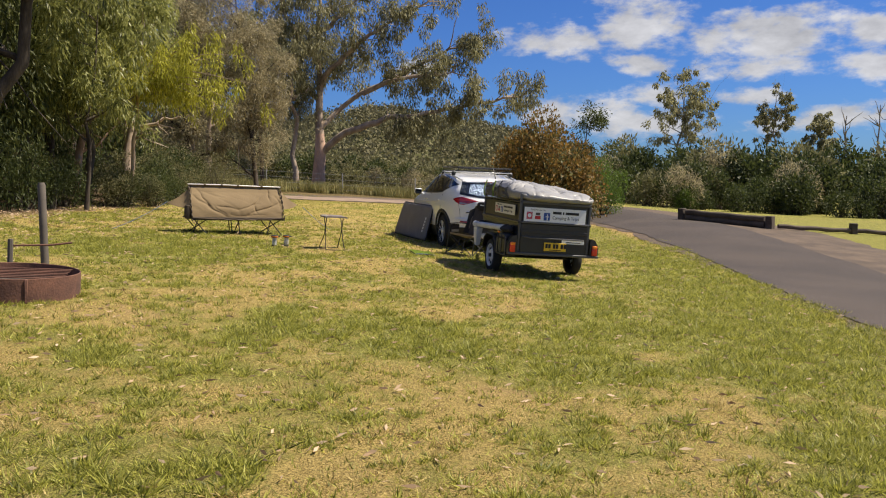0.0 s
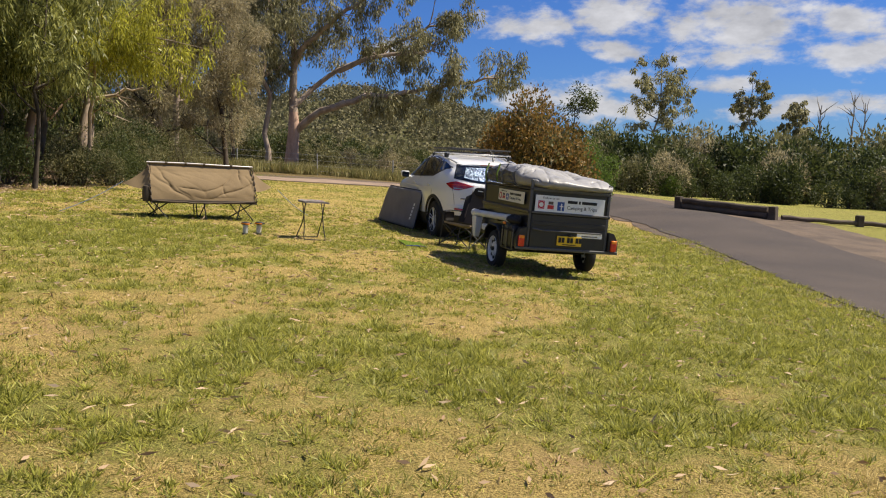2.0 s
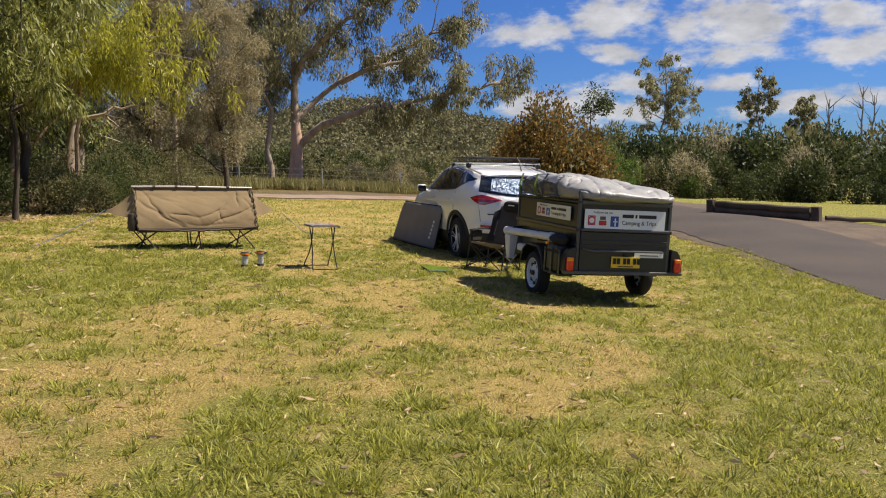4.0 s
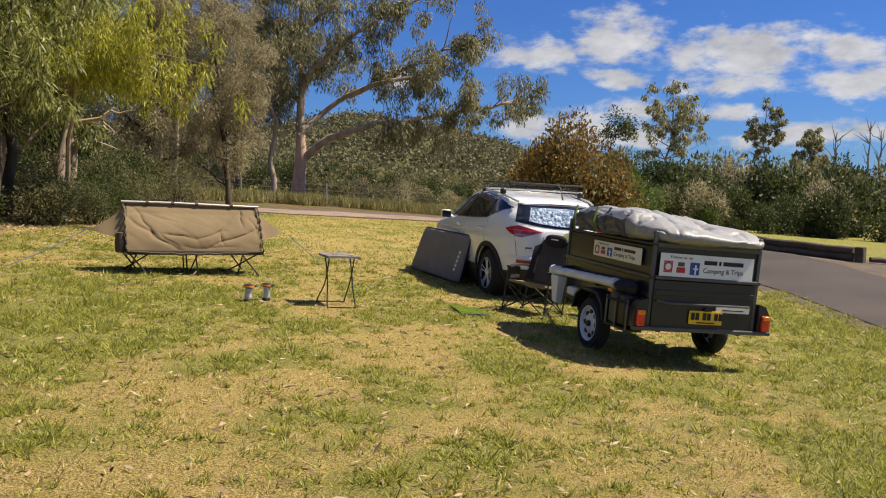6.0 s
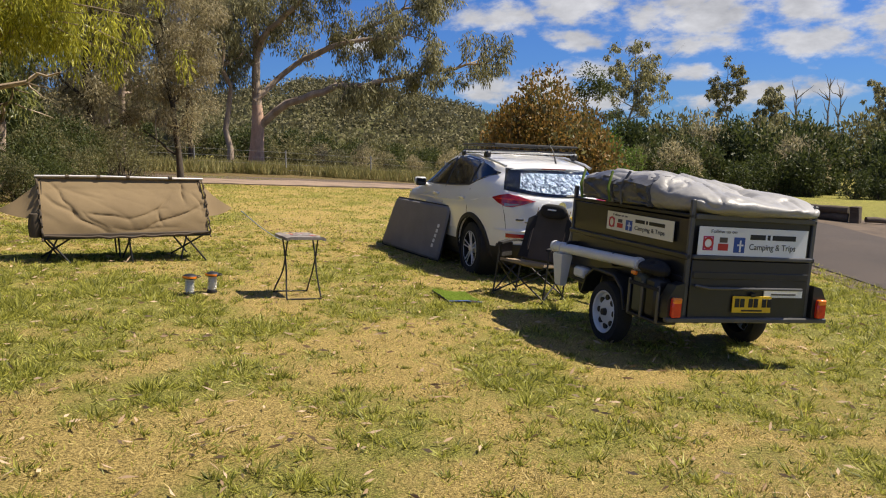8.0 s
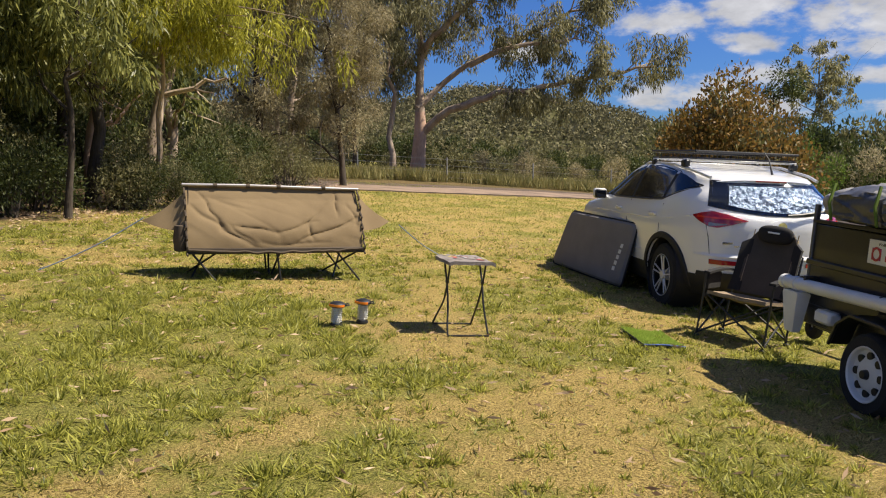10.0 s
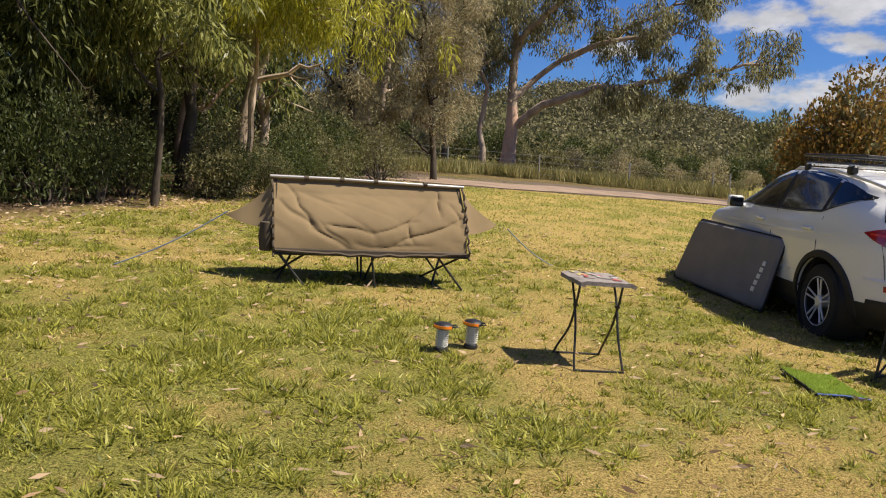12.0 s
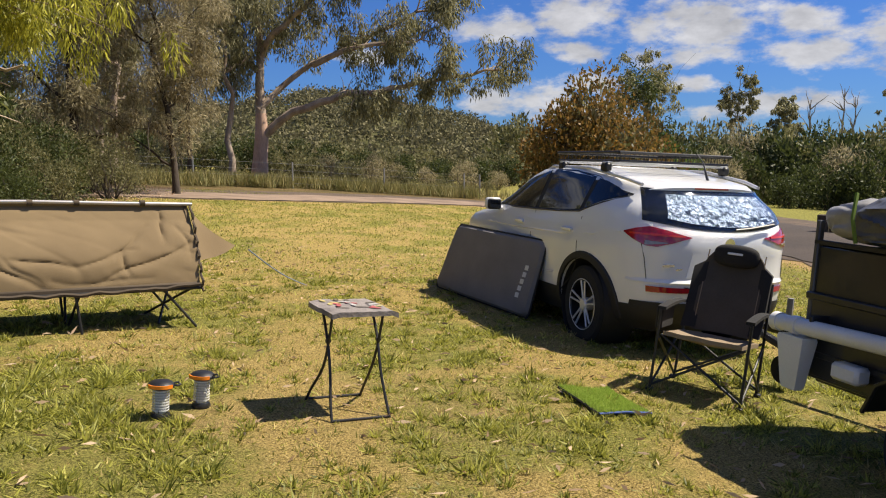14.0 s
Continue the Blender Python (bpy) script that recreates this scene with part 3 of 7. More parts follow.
def build_ground():
    xs = steps((-2200, -200, 200), (-200, -40, 20), (-40, -16, 3), (-16, 14, 0.28), (14, 40, 2), (40, 200, 20), (200, 2200, 200))
    ys = steps((-2200, -100, 300), (-100, -10, 10), (-10, -4, 1), (-4, 20, 0.28), (20, 44, 0.7), (44, 100, 4), (100, 300, 25), (300, 2400, 300))
    X, Y = np.meshgrid(xs, ys)
    Z = land(X, Y)
    w, h = len(xs), len(ys)
    me = bpy.data.meshes.new("ground")
    idx = np.arange(w * h).reshape(h, w)
    faces = np.stack([idx[:-1, :-1], idx[:-1, 1:], idx[1:, 1:], idx[1:, :-1]], -1).reshape(-1, 4)
    me.from_pydata(np.stack([X, Y, Z], -1).reshape(-1, 3).tolist(), [], faces.tolist())
    turf, bare, leafy = [], [], []
    for x, y in zip(X.ravel(), Y.ravel()):
        turf.append(turf_cover(x, y) if abs(x) < 45 and abs(y) < 60 else 0.6)
        b = max(0.0, min(1.0, 1.5 * fbm(x, y, 0.42, 31.0) - 0.4 + 0.9 * patch(x, y, STRAW[:7:2]))) if abs(x) < 30 and abs(y) < 60 else 0.0
        d = road_distance(x, y) if -14 < x < 14 and -12 < y < 46 else 9
        turf[-1] = max(0.0, turf[-1] - 1.2 * float(smooth(2.5, 1.7, d)))
        bare.append(max(b, float(smooth(2.3, 1.8, d)) * 0.9))
        edge = -8.8 - 0.05 * (y - 12) + 0.5 * fbm(x, y, 0.9, 3.0)
        beyond = float(smooth(0.3, 1.5, y - np.interp(x, LOOP_X, LOOP_Y))) * float(smooth(3.5, 1.0, x)) * float(smooth(70, 55, y))
        leafy.append(max(float(smooth(edge + 0.3, edge - 0.8, x)) * float(smooth(42, 36, y)), 0.75 * beyond))
    for key, vals in (("turf", turf), ("bare", bare), ("leafy", leafy)):
        me.attributes.new(key, "FLOAT", "POINT").data.foreach_set("value", vals)
    me.polygons.foreach_set("use_smooth", [True] * len(me.polygons))
    me.materials.append(M_LAWN)
    tagged(new("ground", me), "sloping campground lawn of patchy green and straw-coloured grass", "ground", kind="structure")


build_ground()


def strip(line, inner, outer, lift, wobble, seed):
    """A ribbon beside a line, between two offsets from it."""
    g = Geo()
    n = len(line)
    rows = []
    for i, p in enumerate(line):
        t = (line[min(i + 1, n - 1)] - line[max(i - 1, 0)]).normalized()
        s = Vector((t.y, -t.x))
        row = []
        for k in range(9):
            f = k / 8
            o = inner + (outer - inner) * f
            if k in (0, 8):
                o += wobble * fbm(p.x, p.y, 1.1, seed + k)
            q = p + s * o
            row.append((q.x, q.y, gz(q.x, q.y) + lift))
        rows.append(row)
    verts = [v for r in rows for v in r]
    return g.add(verts, [(i * 9 + k, i * 9 + k + 1, (i + 1) * 9 + k + 1, (i + 1) * 9 + k) for i in range(n - 1) for k in range(8)])


solid("gravel_verge", strip(ROAD_LINE, -1.95, 4.2, 0.012, 0.5, 2.0), M_GRAVEL, Matrix(), "narrow verge of pale gravel and dead leaves along the road", "verge", kind="structure")
BEND = next(i for i, p in enumerate(ROAD_LINE) if p.y > 34.5)
M_TRACK = mat("littered_dirt_track", (0.30, 0.215, 0.15), (0.17, 0.12, 0.085), rough=0.95, scale=0.8, fine=30, bump=0.5, bump_scale=40, fine_amount=0.35)
solid("dirt_track", strip(ROAD_LINE[BEND:], -1.65, 1.75, 0.030, 0.5, 7.0), M_TRACK, Matrix(), "brown dirt track strewn with leaves beyond the lawn", "track", kind="structure")
solid("road", strip(ROAD_LINE[:BEND + 3], -1.65, 1.75, 0.026, 0.22, 7.0), M_ROAD, Matrix(), "single-lane grey-brown asphalt campground road", "road", kind="structure")


def hill():
    """The wooded ridge behind, and its tree crowns."""
    def height(x, y):
        ridge = 19.5 * smooth(75, -20, x) + 3 * np.exp(-((x + 25) / 30.0) ** 2) + 1.5 * np.sin(x * 0.11)
        return ridge * smooth(150, 300, y) + gz(x, y)

    g = Geo()
    g.grid(lambda u, v: (-330 + 560 * u, 140 + 260 * v, float(height(-330 + 560 * u, 140 + 260 * v)) - 0.6), 60, 26)
    solid("hillside", g, M_HILL, Matrix(), "low wooded hill behind the campground", "hill", kind="structure")
    rng = np.random.default_rng(5)
    out = []
    for _ in range(1550):
        y = 150 + 165 * rng.random() ** 0.7
        x = rng.uniform(-0.42, 0.42) * y * 1.15 - 5
        z = float(height(x, y))
        r = rng.uniform(1.5, 3.4)
        n = 75
        d = unit(rng.normal(size=(n, 3)))
        p = np.array([x, y, z + r * 0.8]) + d * (rng.random((n, 1)) ** 0.4) * (r, r, r * 0.9)
        out.append(leaves(p, unit(d + rng.normal(size=(n, 3)) * 0.8), 0.8, 0.6, rng))
    ob = new("hill_trees", quads_mesh("hill_trees", np.concatenate(out), M_FAR))
    tagged(ob, "dense olive-green eucalypt forest covering the hill", "trees", kind="stuff")


hill()


# ---- vegetation ----
def twig_line(a, b, rng, n=6, bend=0.08, sag=0.0):
    a, b = Vector(a), Vector(b)
    d = (b - a).length
    pts = []
    for i in range(n + 1):
        t = i / n
        k = math.sin(math.pi * t)
        pts.append(a.lerp(b, t) + Vector(rng.normal(size=3)) * bend * d * 0.4 * k + Vector((0, 0, -sag * d * k)))
    return pts


def clump(c, r, n, rng, droop, L, W, shape=(1, 1, 1)):
    """Leaves round one twig end: droop 0 spreads them all ways, 1 hangs them."""
    d = unit(rng.normal(size=(n, 3)))
    p = np.array(c) + d * (rng.random((n, 1)) ** 0.45) * r * np.array(shape)
    way = unit(d * 0.7 + rng.normal(size=(n, 3)) * 0.6 + np.array([0, 0, -1.0]) * droop * 2.2)
    return leaves(p, way, L, W, rng)


def tree(x, y, h, r, label, leafm, bark, seed, crown=(0.35, 1.0, 1.6), clumps=40, per=240, L=0.15, W=0.026, droop=0.7, lean=(0, 0), limbs=7, cr=0.55, group="", sink=0.1, tight=False):
    """A tree: tapered trunk, limbs and a crown of leaf clumps. crown: from and to (of the height), and its radius."""
    rng = np.random.default_rng(seed)
    ob = thing("tree", stand(x, y, 0, sink), label, "tree", group)
    g = Geo()
    top = Vector((lean[0], lean[1], h * 0.93))
    trunk = twig_line((0, 0, 0), top, rng, 10, 0.035)
    g.tube(trunk, [r * 1.25] + [r * (1 - 0.085 * i) for i in range(1, 11)], 10)
    ends = []
    lo, hi, rad = crown
    for i in range(limbs):
        f = lo * 0.85 + (0.95 - lo * 0.85) * (i + rng.random() * 0.8) / limbs
        b = trunk[min(9, int(f * 10))]
        a = rng.uniform(0, 6.283)
        reach = rad * rng.uniform(0.5, 1.0) * (1.1 - 0.5 * f)
        e = b + Vector((math.cos(a) * reach, math.sin(a) * reach, reach * rng.uniform(0.2, 0.9)))
        line = twig_line(b, e, rng, 5, 0.12)
        rr = r * (1 - 0.085 * f * 10) * 0.5 + 0.012
        g.tube(line, [rr * (1 - 0.15 * k) for k in range(6)], 6)
        ends += [line[-1], line[-2], line[-3]]
        for _ in range(2):
            s = line[rng.integers(2, 5)]
            e2 = s + Vector(rng.normal(size=3)) * rad * 0.35
            g.tube(twig_line(s, e2, rng, 3, 0.1), [rr * 0.4, rr * 0.3, rr * 0.2, rr * 0.1], 5)
            ends.append(e2)
    part("trunk", g, bark, ob)
    out = []
    for i in range(clumps):
        if rng.random() < 0.55 and ends:
            c = np.array(ends[rng.integers(len(ends))]) + rng.normal(size=3) * rad * 0.14
        else:
            a, f = rng.uniform(0, 6.283), rng.uniform(lo, hi)
            k = rad * math.sqrt(rng.random()) * (1.0 - 0.35 * abs(2 * (f - lo) / (hi - lo) - 1) ** 2)
            c = np.array([lean[0] * f + math.cos(a) * k, lean[1] * f + math.sin(a) * k, f * h])
        if c[2] < lo * h * 0.8 or (tight and min((Vector(c) - e).length for e in ends + trunk) > cr * 2.0):
            continue
        out.append(clump(c, cr * rng.uniform(0.6, 1.25), per, rng, droop, L, W, (1, 1, 0.8 + droop * 0.5)))
    part("crown", quads_mesh("crown", np.concatenate(out), leafm), leafm, ob)
    return ob


def bush_meshes(leafm, seed, n=2600, L=0.1, W=0.045, balls=12, flat=0.8):
    """Stem and leaf meshes of a bush about one metre in radius."""
    rng = np.random.default_rng(seed)
    g, out = Geo(), []
    for i in range(balls):
        a, k = rng.uniform(0, 6.283), 0.62 * math.sqrt(rng.random())
        c = np.array([math.cos(a) * k, math.sin(a) * k, rng.uniform(0.25, 1.35 * flat) * (1.1 - 0.5 * k)])
        r = rng.uniform(0.26, 0.44)
        m = n // balls
        d = unit(rng.normal(size=(m, 3)) + (0, 0, 0.25))
        p = c + d * r * rng.uniform(0.55, 1.08, (m, 1))
        out.append(leaves(p, unit(d + rng.normal(size=(m, 3)) * 0.7), L, W, rng))
        g.tube(twig_line((rng.normal() * 0.08, rng.normal() * 0.08, -0.1), c, rng, 4, 0.1), [0.03, 0.025, 0.018, 0.012, 0.006], 3)
    return mesh_of("stem", g, M_BARKDARK, False), quads_mesh("foliage", np.concatenate(out), leafm)


def bush(kind, x, y, size, yaw, label, group, tall=1.0):
    stems, foliage = kind
    ob = thing("bush", stand(x, y, yaw, 0.05) @ Matrix.Diagonal((size, size, size * tall, 1)), label, "bush", group)
    part("stem", stems, None, ob)
    part("foliage", foliage, None, ob)
    return ob


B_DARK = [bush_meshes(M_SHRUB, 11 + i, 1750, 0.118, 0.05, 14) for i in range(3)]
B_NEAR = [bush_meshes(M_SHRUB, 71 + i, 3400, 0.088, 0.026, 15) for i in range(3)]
B_NEAROLIVE = [bush_meshes(M_OLIVE, 81 + i, 3400, 0.075, 0.022, 15) for i in range(2)]
B_OLIVE = [bush_meshes(M_OLIVE, 21 + i, 1500, 0.122, 0.049, 13) for i in range(3)]
B_FINE = [bush_meshes(M_CASU, 31 + i, 2200, 0.135, 0.025, 14) for i in range(2)]
B_BRIGHT = [bush_meshes(M_BRIGHT, 41, 3600, 0.09, 0.05, 12)]
B_RED = [bush_meshes(M_RED, 51, 20000, 0.045, 0.028, 26)]
B_GREEN = [bush_meshes(M_BRIGHT, 61, 6000, 0.05, 0.022, 12)]

# the gums at the edge of the wood
GUMS = [
    (-9.75, 19.0, 8.6, 0.17, (0.15, 0.3), M_BARK), (-10.45, 18.0, 8.2, 0.14, (0.1, 0.5), M_BARKDARK), (-11.35, 19.4, 9.0, 0.14, (-0.1, 0), M_BARKPINK),
    (-11.3, 13.6, 7.6, 0.15, (0.9, 0.2), M_BARKDARK), (-13.6, 15.8, 8.4, 0.18, (0.2, 0), M_BARKDARK), (-12.2, 17.4, 8.8, 0.15, (0.5, -0.3), M_BARKDARK),
    (-11.2, 22.5, 9.0, 0.16, (0.3, 0), M_BARK), (-13.2, 21.0, 9.4, 0.18, (0.3, 0), M_BARKDARK), (-14.6, 25.5, 9.5, 0.16, (0, 0), M_BARK), (-15.8, 18.5, 9.5, 0.2, (0, 0), M_BARKDARK), (-13.4, 11.6, 8.0, 0.16, (0.3, 0.6), M_BARKDARK), (-10.9, 10.9, 8.6, 0.15, (0.7, 0.3), M_BARKDARK), (-12.4, 9.2, 8.6, 0.15, (0.7, 0.3), M_BARKDARK),
]
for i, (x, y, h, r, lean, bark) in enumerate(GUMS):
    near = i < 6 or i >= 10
    # trees in the shaded part take the leaf with shade in its colour
    tree(x, y, h, r, "slender gum tree with long hanging leaves at the wood's edge", M_GUMSHADE if x < -12.8 or y < 15 else M_GUM, bark, 100 + i, crown=(0.24 if i > 2 else 0.42 if i == 0 else 0.3, 0.98, 1.75 if near else 2.0),
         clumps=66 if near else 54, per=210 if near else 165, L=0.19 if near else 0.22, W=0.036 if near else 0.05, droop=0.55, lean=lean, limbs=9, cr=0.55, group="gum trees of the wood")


def yellow_bough():
    """A young gum whose yellow-green boughs hang out over the lawn."""
    rng = np.random.default_rng(77)
    x, y = -8.75, 17.6
    ob = thing("tree", stand(x, y, 0, 0.1), "young gum with drooping yellow-green boughs over the lawn", "tree", "gum trees of the wood")
    g, out = Geo(), []
    trunk = twig_line((-0.92, 1.45, 0), (0.35, 0, 5.2), rng, 8, 0.02)
    g.tube(trunk, [0.075 - 0.007 * k for k in range(9)], 8)
    for ex, ey, ez in ((2.7, 0.0, 2.75), (2.3, -0.5, 3.5), (1.7, 0.4, 3.2), (1.3, -0.6, 4.1), (2.2, 0.5, 4.3), (0.6, -0.3, 4.6), (1.0, 0.6, 5.0), (0.2, -0.8, 3.6), (1.7, -0.1, 4.9), (-0.6, -0.7, 4.4), (3.3, -0.2, 3.5), (3.0, 0.2, 4.3), (3.1, -0.4, 2.9), (2.5, 0.1, 5.0)):
        line = twig_line(trunk[5], (ex, ey, ez), rng, 6, 0.06, -0.14)
        g.tube(line, [0.032, 0.027, 0.022, 0.017, 0.012, 0.008, 0.004], 6)
        for k in range(8):
            s = np.array(line[2 + k % 5])
            c = s + rng.normal(size=3) * (0.28, 0.28, 0.12)
            out.append(clump(c - (0, 0, 0.2), 0.24, 80, rng, 0.8, 0.165, 0.024, (0.8, 0.8, 1.5)))
    part("trunk", g, M_BARK, ob)
    part("crown", quads_mesh("crown", np.concatenate(out), M_YELLOW), M_YELLOW, ob)


yellow_bough()
tree(-8.95, 15.0, 6.4, 0.06, "young gum with hanging leaves at the wood's edge", M_GUM, M_BARKDARK, 130, crown=(0.42, 0.95, 1.5), clumps=85, per=110, L=0.2, W=0.036, droop=0.7, lean=(0.5, 0.2), limbs=10, cr=0.36, group="gum trees of the wood")
tree(-10.3, 14.6, 6.2, 0.06, "young gum with hanging leaves at the wood's edge", M_GUMSHADE, M_BARKDARK, 131, crown=(0.34, 0.95, 1.4), clumps=60, per=100, L=0.2, W=0.03, droop=1.4, lean=(0.3, 0.4), limbs=9, cr=0.36, group="gum trees of the wood")
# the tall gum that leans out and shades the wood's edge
tree(-10.3, 11.6, 9.2, 0.19, "tall gum leaning out over the shaded edge of the wood", M_GUMSHADE, M_BARKDARK, 132, crown=(0.52, 1.0, 2.5), clumps=50, per=190, L=0.2, W=0.045, droop=0.7, lean=(4.2, 0.3), limbs=14, cr=0.75, group="gum trees of the wood")
# deep wood: the leaf colour itself carries the shade
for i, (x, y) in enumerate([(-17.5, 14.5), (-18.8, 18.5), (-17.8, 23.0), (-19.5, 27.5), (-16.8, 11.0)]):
    tree(x, y, 11.0, 0.2, "gum tree deep in the wood, leaves coloured as in shade", M_GUMSHADE, M_BARKDARK, 140 + i, crown=(0.12, 1.0, 2.9), clumps=80, per=80, L=0.36, W=0.12, droop=0.6, limbs=10, cr=0.85, group="gum trees of the wood")

rng0 = np.random.default_rng(3)
UNDER = [(-9.0, 17.3, 0.75), (-8.75, 18.3, 0.62), (-9.5, 17.9, 0.8), (-9.9, 15.6, 0.95), (-9.2, 16.9, 0.85), (-12.6, 12.2, 1.3), (-8.7, 18.6, 0.7), (-9.9, 18.9, 1.0), (-9.0, 20.4, 0.75), (-10.0, 21.6, 1.1),
         (-11.2, 16.2, 1.3), (-12.4, 14.4, 1.4), (-12.8, 18.6, 1.5), (-11.0, 24.6, 1.2), (-12.0, 27.5, 1.3), (-13.6, 23.0, 1.6), (-14.5, 12.6, 1.6), (-15.5, 16.0, 1.9), (-16.5, 20.5, 2.2), (-16.0, 25.0, 2.2)]
EDGE = [(-10.0, 11.5, 1.05), (-10.1, 12.6, 1.0), (-9.75, 13.6, 0.8), (-10.9, 13.4, 1.25), (-11.2, 12.0, 1.4), (-10.6, 10.4, 1.1), (-9.55, 14.5, 0.6), (-11.6, 10.6, 1.4)]
for i, (x, y, s) in enumerate(UNDER):
    bush(B_NEAROLIVE[i % 2] if i % 3 == 1 else B_NEAR[i % 3], x, y, s, i * 77, "leafy dark green shrub at the wood's edge", "shrubs of the wood", 1.15)
MIDDLE = [(-9.6, 23.2, 0.9), (-10.4, 25.2, 1.2), (-9.9, 27.6, 1.1), (-11.6, 26.6, 1.4), (-11.2, 29.0, 1.2), (-12.8, 28.4, 1.5), (-10.3, 30.2, 0.8), (-13.8, 30.8, 1.5), (-12.0, 31.8, 1.1), (-15.2, 32.6, 1.5), (-16.8, 30.2, 1.8)]
for i, (x, y, s) in enumerate(MIDDLE):
    bush(B_NEAR[i % 3] if i % 2 else B_NEAROLIVE[i // 2 % 2], x, y, s, i * 101, "dense olive-green shrub behind the swag", "shrubs of the wood", 1.2)
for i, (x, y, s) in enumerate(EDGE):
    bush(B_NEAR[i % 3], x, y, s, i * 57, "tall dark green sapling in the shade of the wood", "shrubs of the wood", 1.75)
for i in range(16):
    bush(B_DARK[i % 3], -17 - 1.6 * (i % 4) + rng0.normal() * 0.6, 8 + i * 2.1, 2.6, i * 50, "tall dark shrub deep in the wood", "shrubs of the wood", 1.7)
for i, (x, y, s) in enumerate([(-15.4, 35.0, 1.1), (-16.9, 34.4, 1.3), (-14.3, 35.8, 0.75)]):
    bush(B_BRIGHT[0], x, y, s, i * 90, "bright green leafy shrub beyond the lawn", "bright shrubs", 1.0)

# the tree with fine grey-green foliage at the end of the lawn
tree(-9.5, 32.0, 10.2, 0.115, "fine-leaved grey-green tree with a leaning trunk", M_CASU, M_BARKDARK, 210, crown=(0.2, 1.0, 2.1), clumps=150, per=300, L=0.17, W=0.024, droop=0.35, lean=(-0.9, 0.3), limbs=16, cr=0.5)
tree(-12.3, 30.8, 9.8, 0.17, "fine-leaved grey-green tree behind the lawn", M_CASU, M_BARKDARK, 211, crown=(0.14, 1.0, 2.0), clumps=110, per=260, L=0.19, W=0.03, droop=0.35, lean=(0.2, 0), limbs=14, cr=0.6)
tree(-14.6, 40.0, 12.5, 0.2, "tall thin gum tree with grey foliage", M_GUMGREY, M_BARK, 212, crown=(0.4, 1.0, 2.6), clumps=80, per=220, L=0.24, W=0.05, droop=0.7, limbs=10, cr=0.7)


def big_gum():
    """The great spreading gum beyond the lawn."""
    rng = np.random.default_rng(9)
    x, y = -11.9, 57.0
    ob = thing("tree", stand(x, y, 0, 0.2), "large spreading gum tree with a pink peeling trunk", "tree")
    g, gp, out, made = Geo(), Geo(), [], []
    gp.tube([(0, 0, -0.2), (0.02, 0, 0.5), (0.1, 0, 1.6), (0.22, 0, 3.0), (0.2, 0, 4.3)], [0.72, 0.55, 0.46, 0.42, 0.34], 14)
    lead = [(0.2, 0, 4.1), (0.15, 0.1, 6.0), (0.3, 0, 8.4), (0.1, 0, 11.0), (0.4, 0, 14.0), (0.2, 0, 17.5)]
    made.append(Geo().tube(lead, [0.34, 0.28, 0.23, 0.18, 0.12, 0.05], 10))
    LIMBS = [
        [(0.3, 0, 2.9), (1.5, -0.4, 3.9), (3.4, -0.8, 4.6), (5.6, -1.0, 5.3), (9.2, -1.2, 5.8), (12.6, -1.4, 6.4), (15.4, -1.5, 6.9)],
        [(0.2, 0, 4.6), (1.4, 0.6, 6.0), (3.4, 1.0, 7.4), (6.4, 1.2, 8.9), (10.0, 1.4, 10.6), (13.0, 1.5, 11.6)],
        [(0.3, 0, 8.0), (2.0, -1.0, 9.6), (5.0, -1.5, 11.8), (8.5, -1.5, 13.6)],
        [(0.2, 0, 6.8), (-1.6, 0.5, 8.4), (-3.4, 0.8, 10.6), (-4.6, 1, 13.0)],
        [(0.1, 0, 10.0), (-1.6, -1, 12.2), (-2.6, -1.5, 15.0)],
        [(0.1, 0, 11.5), (2.0, 1, 13.6), (4.2, 1.4, 16.0)],
        [(3.4, 1.0, 7.4), (5.0, 0, 8.0), (7.4, -0.6, 8.4), (10.4, -0.6, 8.6)],
    ]
    for limb in LIMBS:
        n = len(limb)
        pts = along(limb, 0.7)
        r0 = 0.27 if limb is LIMBS[0] else 0.2
        pts = [p + Vector(rng.normal(size=3)) * 0.07 for p in pts]
        g = Geo().tube(pts, [r0 * (1 - 0.9 * i / len(pts)) + 0.02 for i in range(len(pts))], 8)
        made.append(g)
        for i, p in enumerate(pts):
            f = i / len(pts)
            if f < 0.33:
                continue
            for _ in range(3):
                e = p + Vector((rng.normal() * 1.0 + 0.3, rng.normal() * 1.0, rng.normal() * 0.75 + 0.35))
                g.tube(twig_line(p, e, rng, 3, 0.1), [0.05, 0.035, 0.02, 0.01], 5)
                if rng.random() < 0.72:
                    out.append(clump(np.array(e) - (0, 0, 0.3), 0.75 * rng.uniform(0.6, 1.2), 150, rng, 0.8, 0.34, 0.075, (1.0, 1.0, 1.0)))
                    out.append(clump(np.array(e) + rng.normal(size=3) * 0.7 - (0, 0, 0.5), 0.5, 80, rng, 1.0, 0.34, 0.075, (0.9, 0.9, 1.3)))
    for i in range(60):
        a, z = rng.uniform(0, 6.28), rng.uniform(7.5, 17)
        k = rng.uniform(0.5, 4.2)
        out.append(clump((math.cos(a) * k, math.sin(a) * k, z), 0.9, 190, rng, 0.8, 0.34, 0.075))
    part("trunk", gp, M_BARKPINK, ob, "pink peeling lower trunk")
    for limb in made:
        part("limb", limb, M_BARK, ob)
    part("crown", quads_mesh("crown", np.concatenate(out), M_GUMGREY), M_GUMGREY, ob)


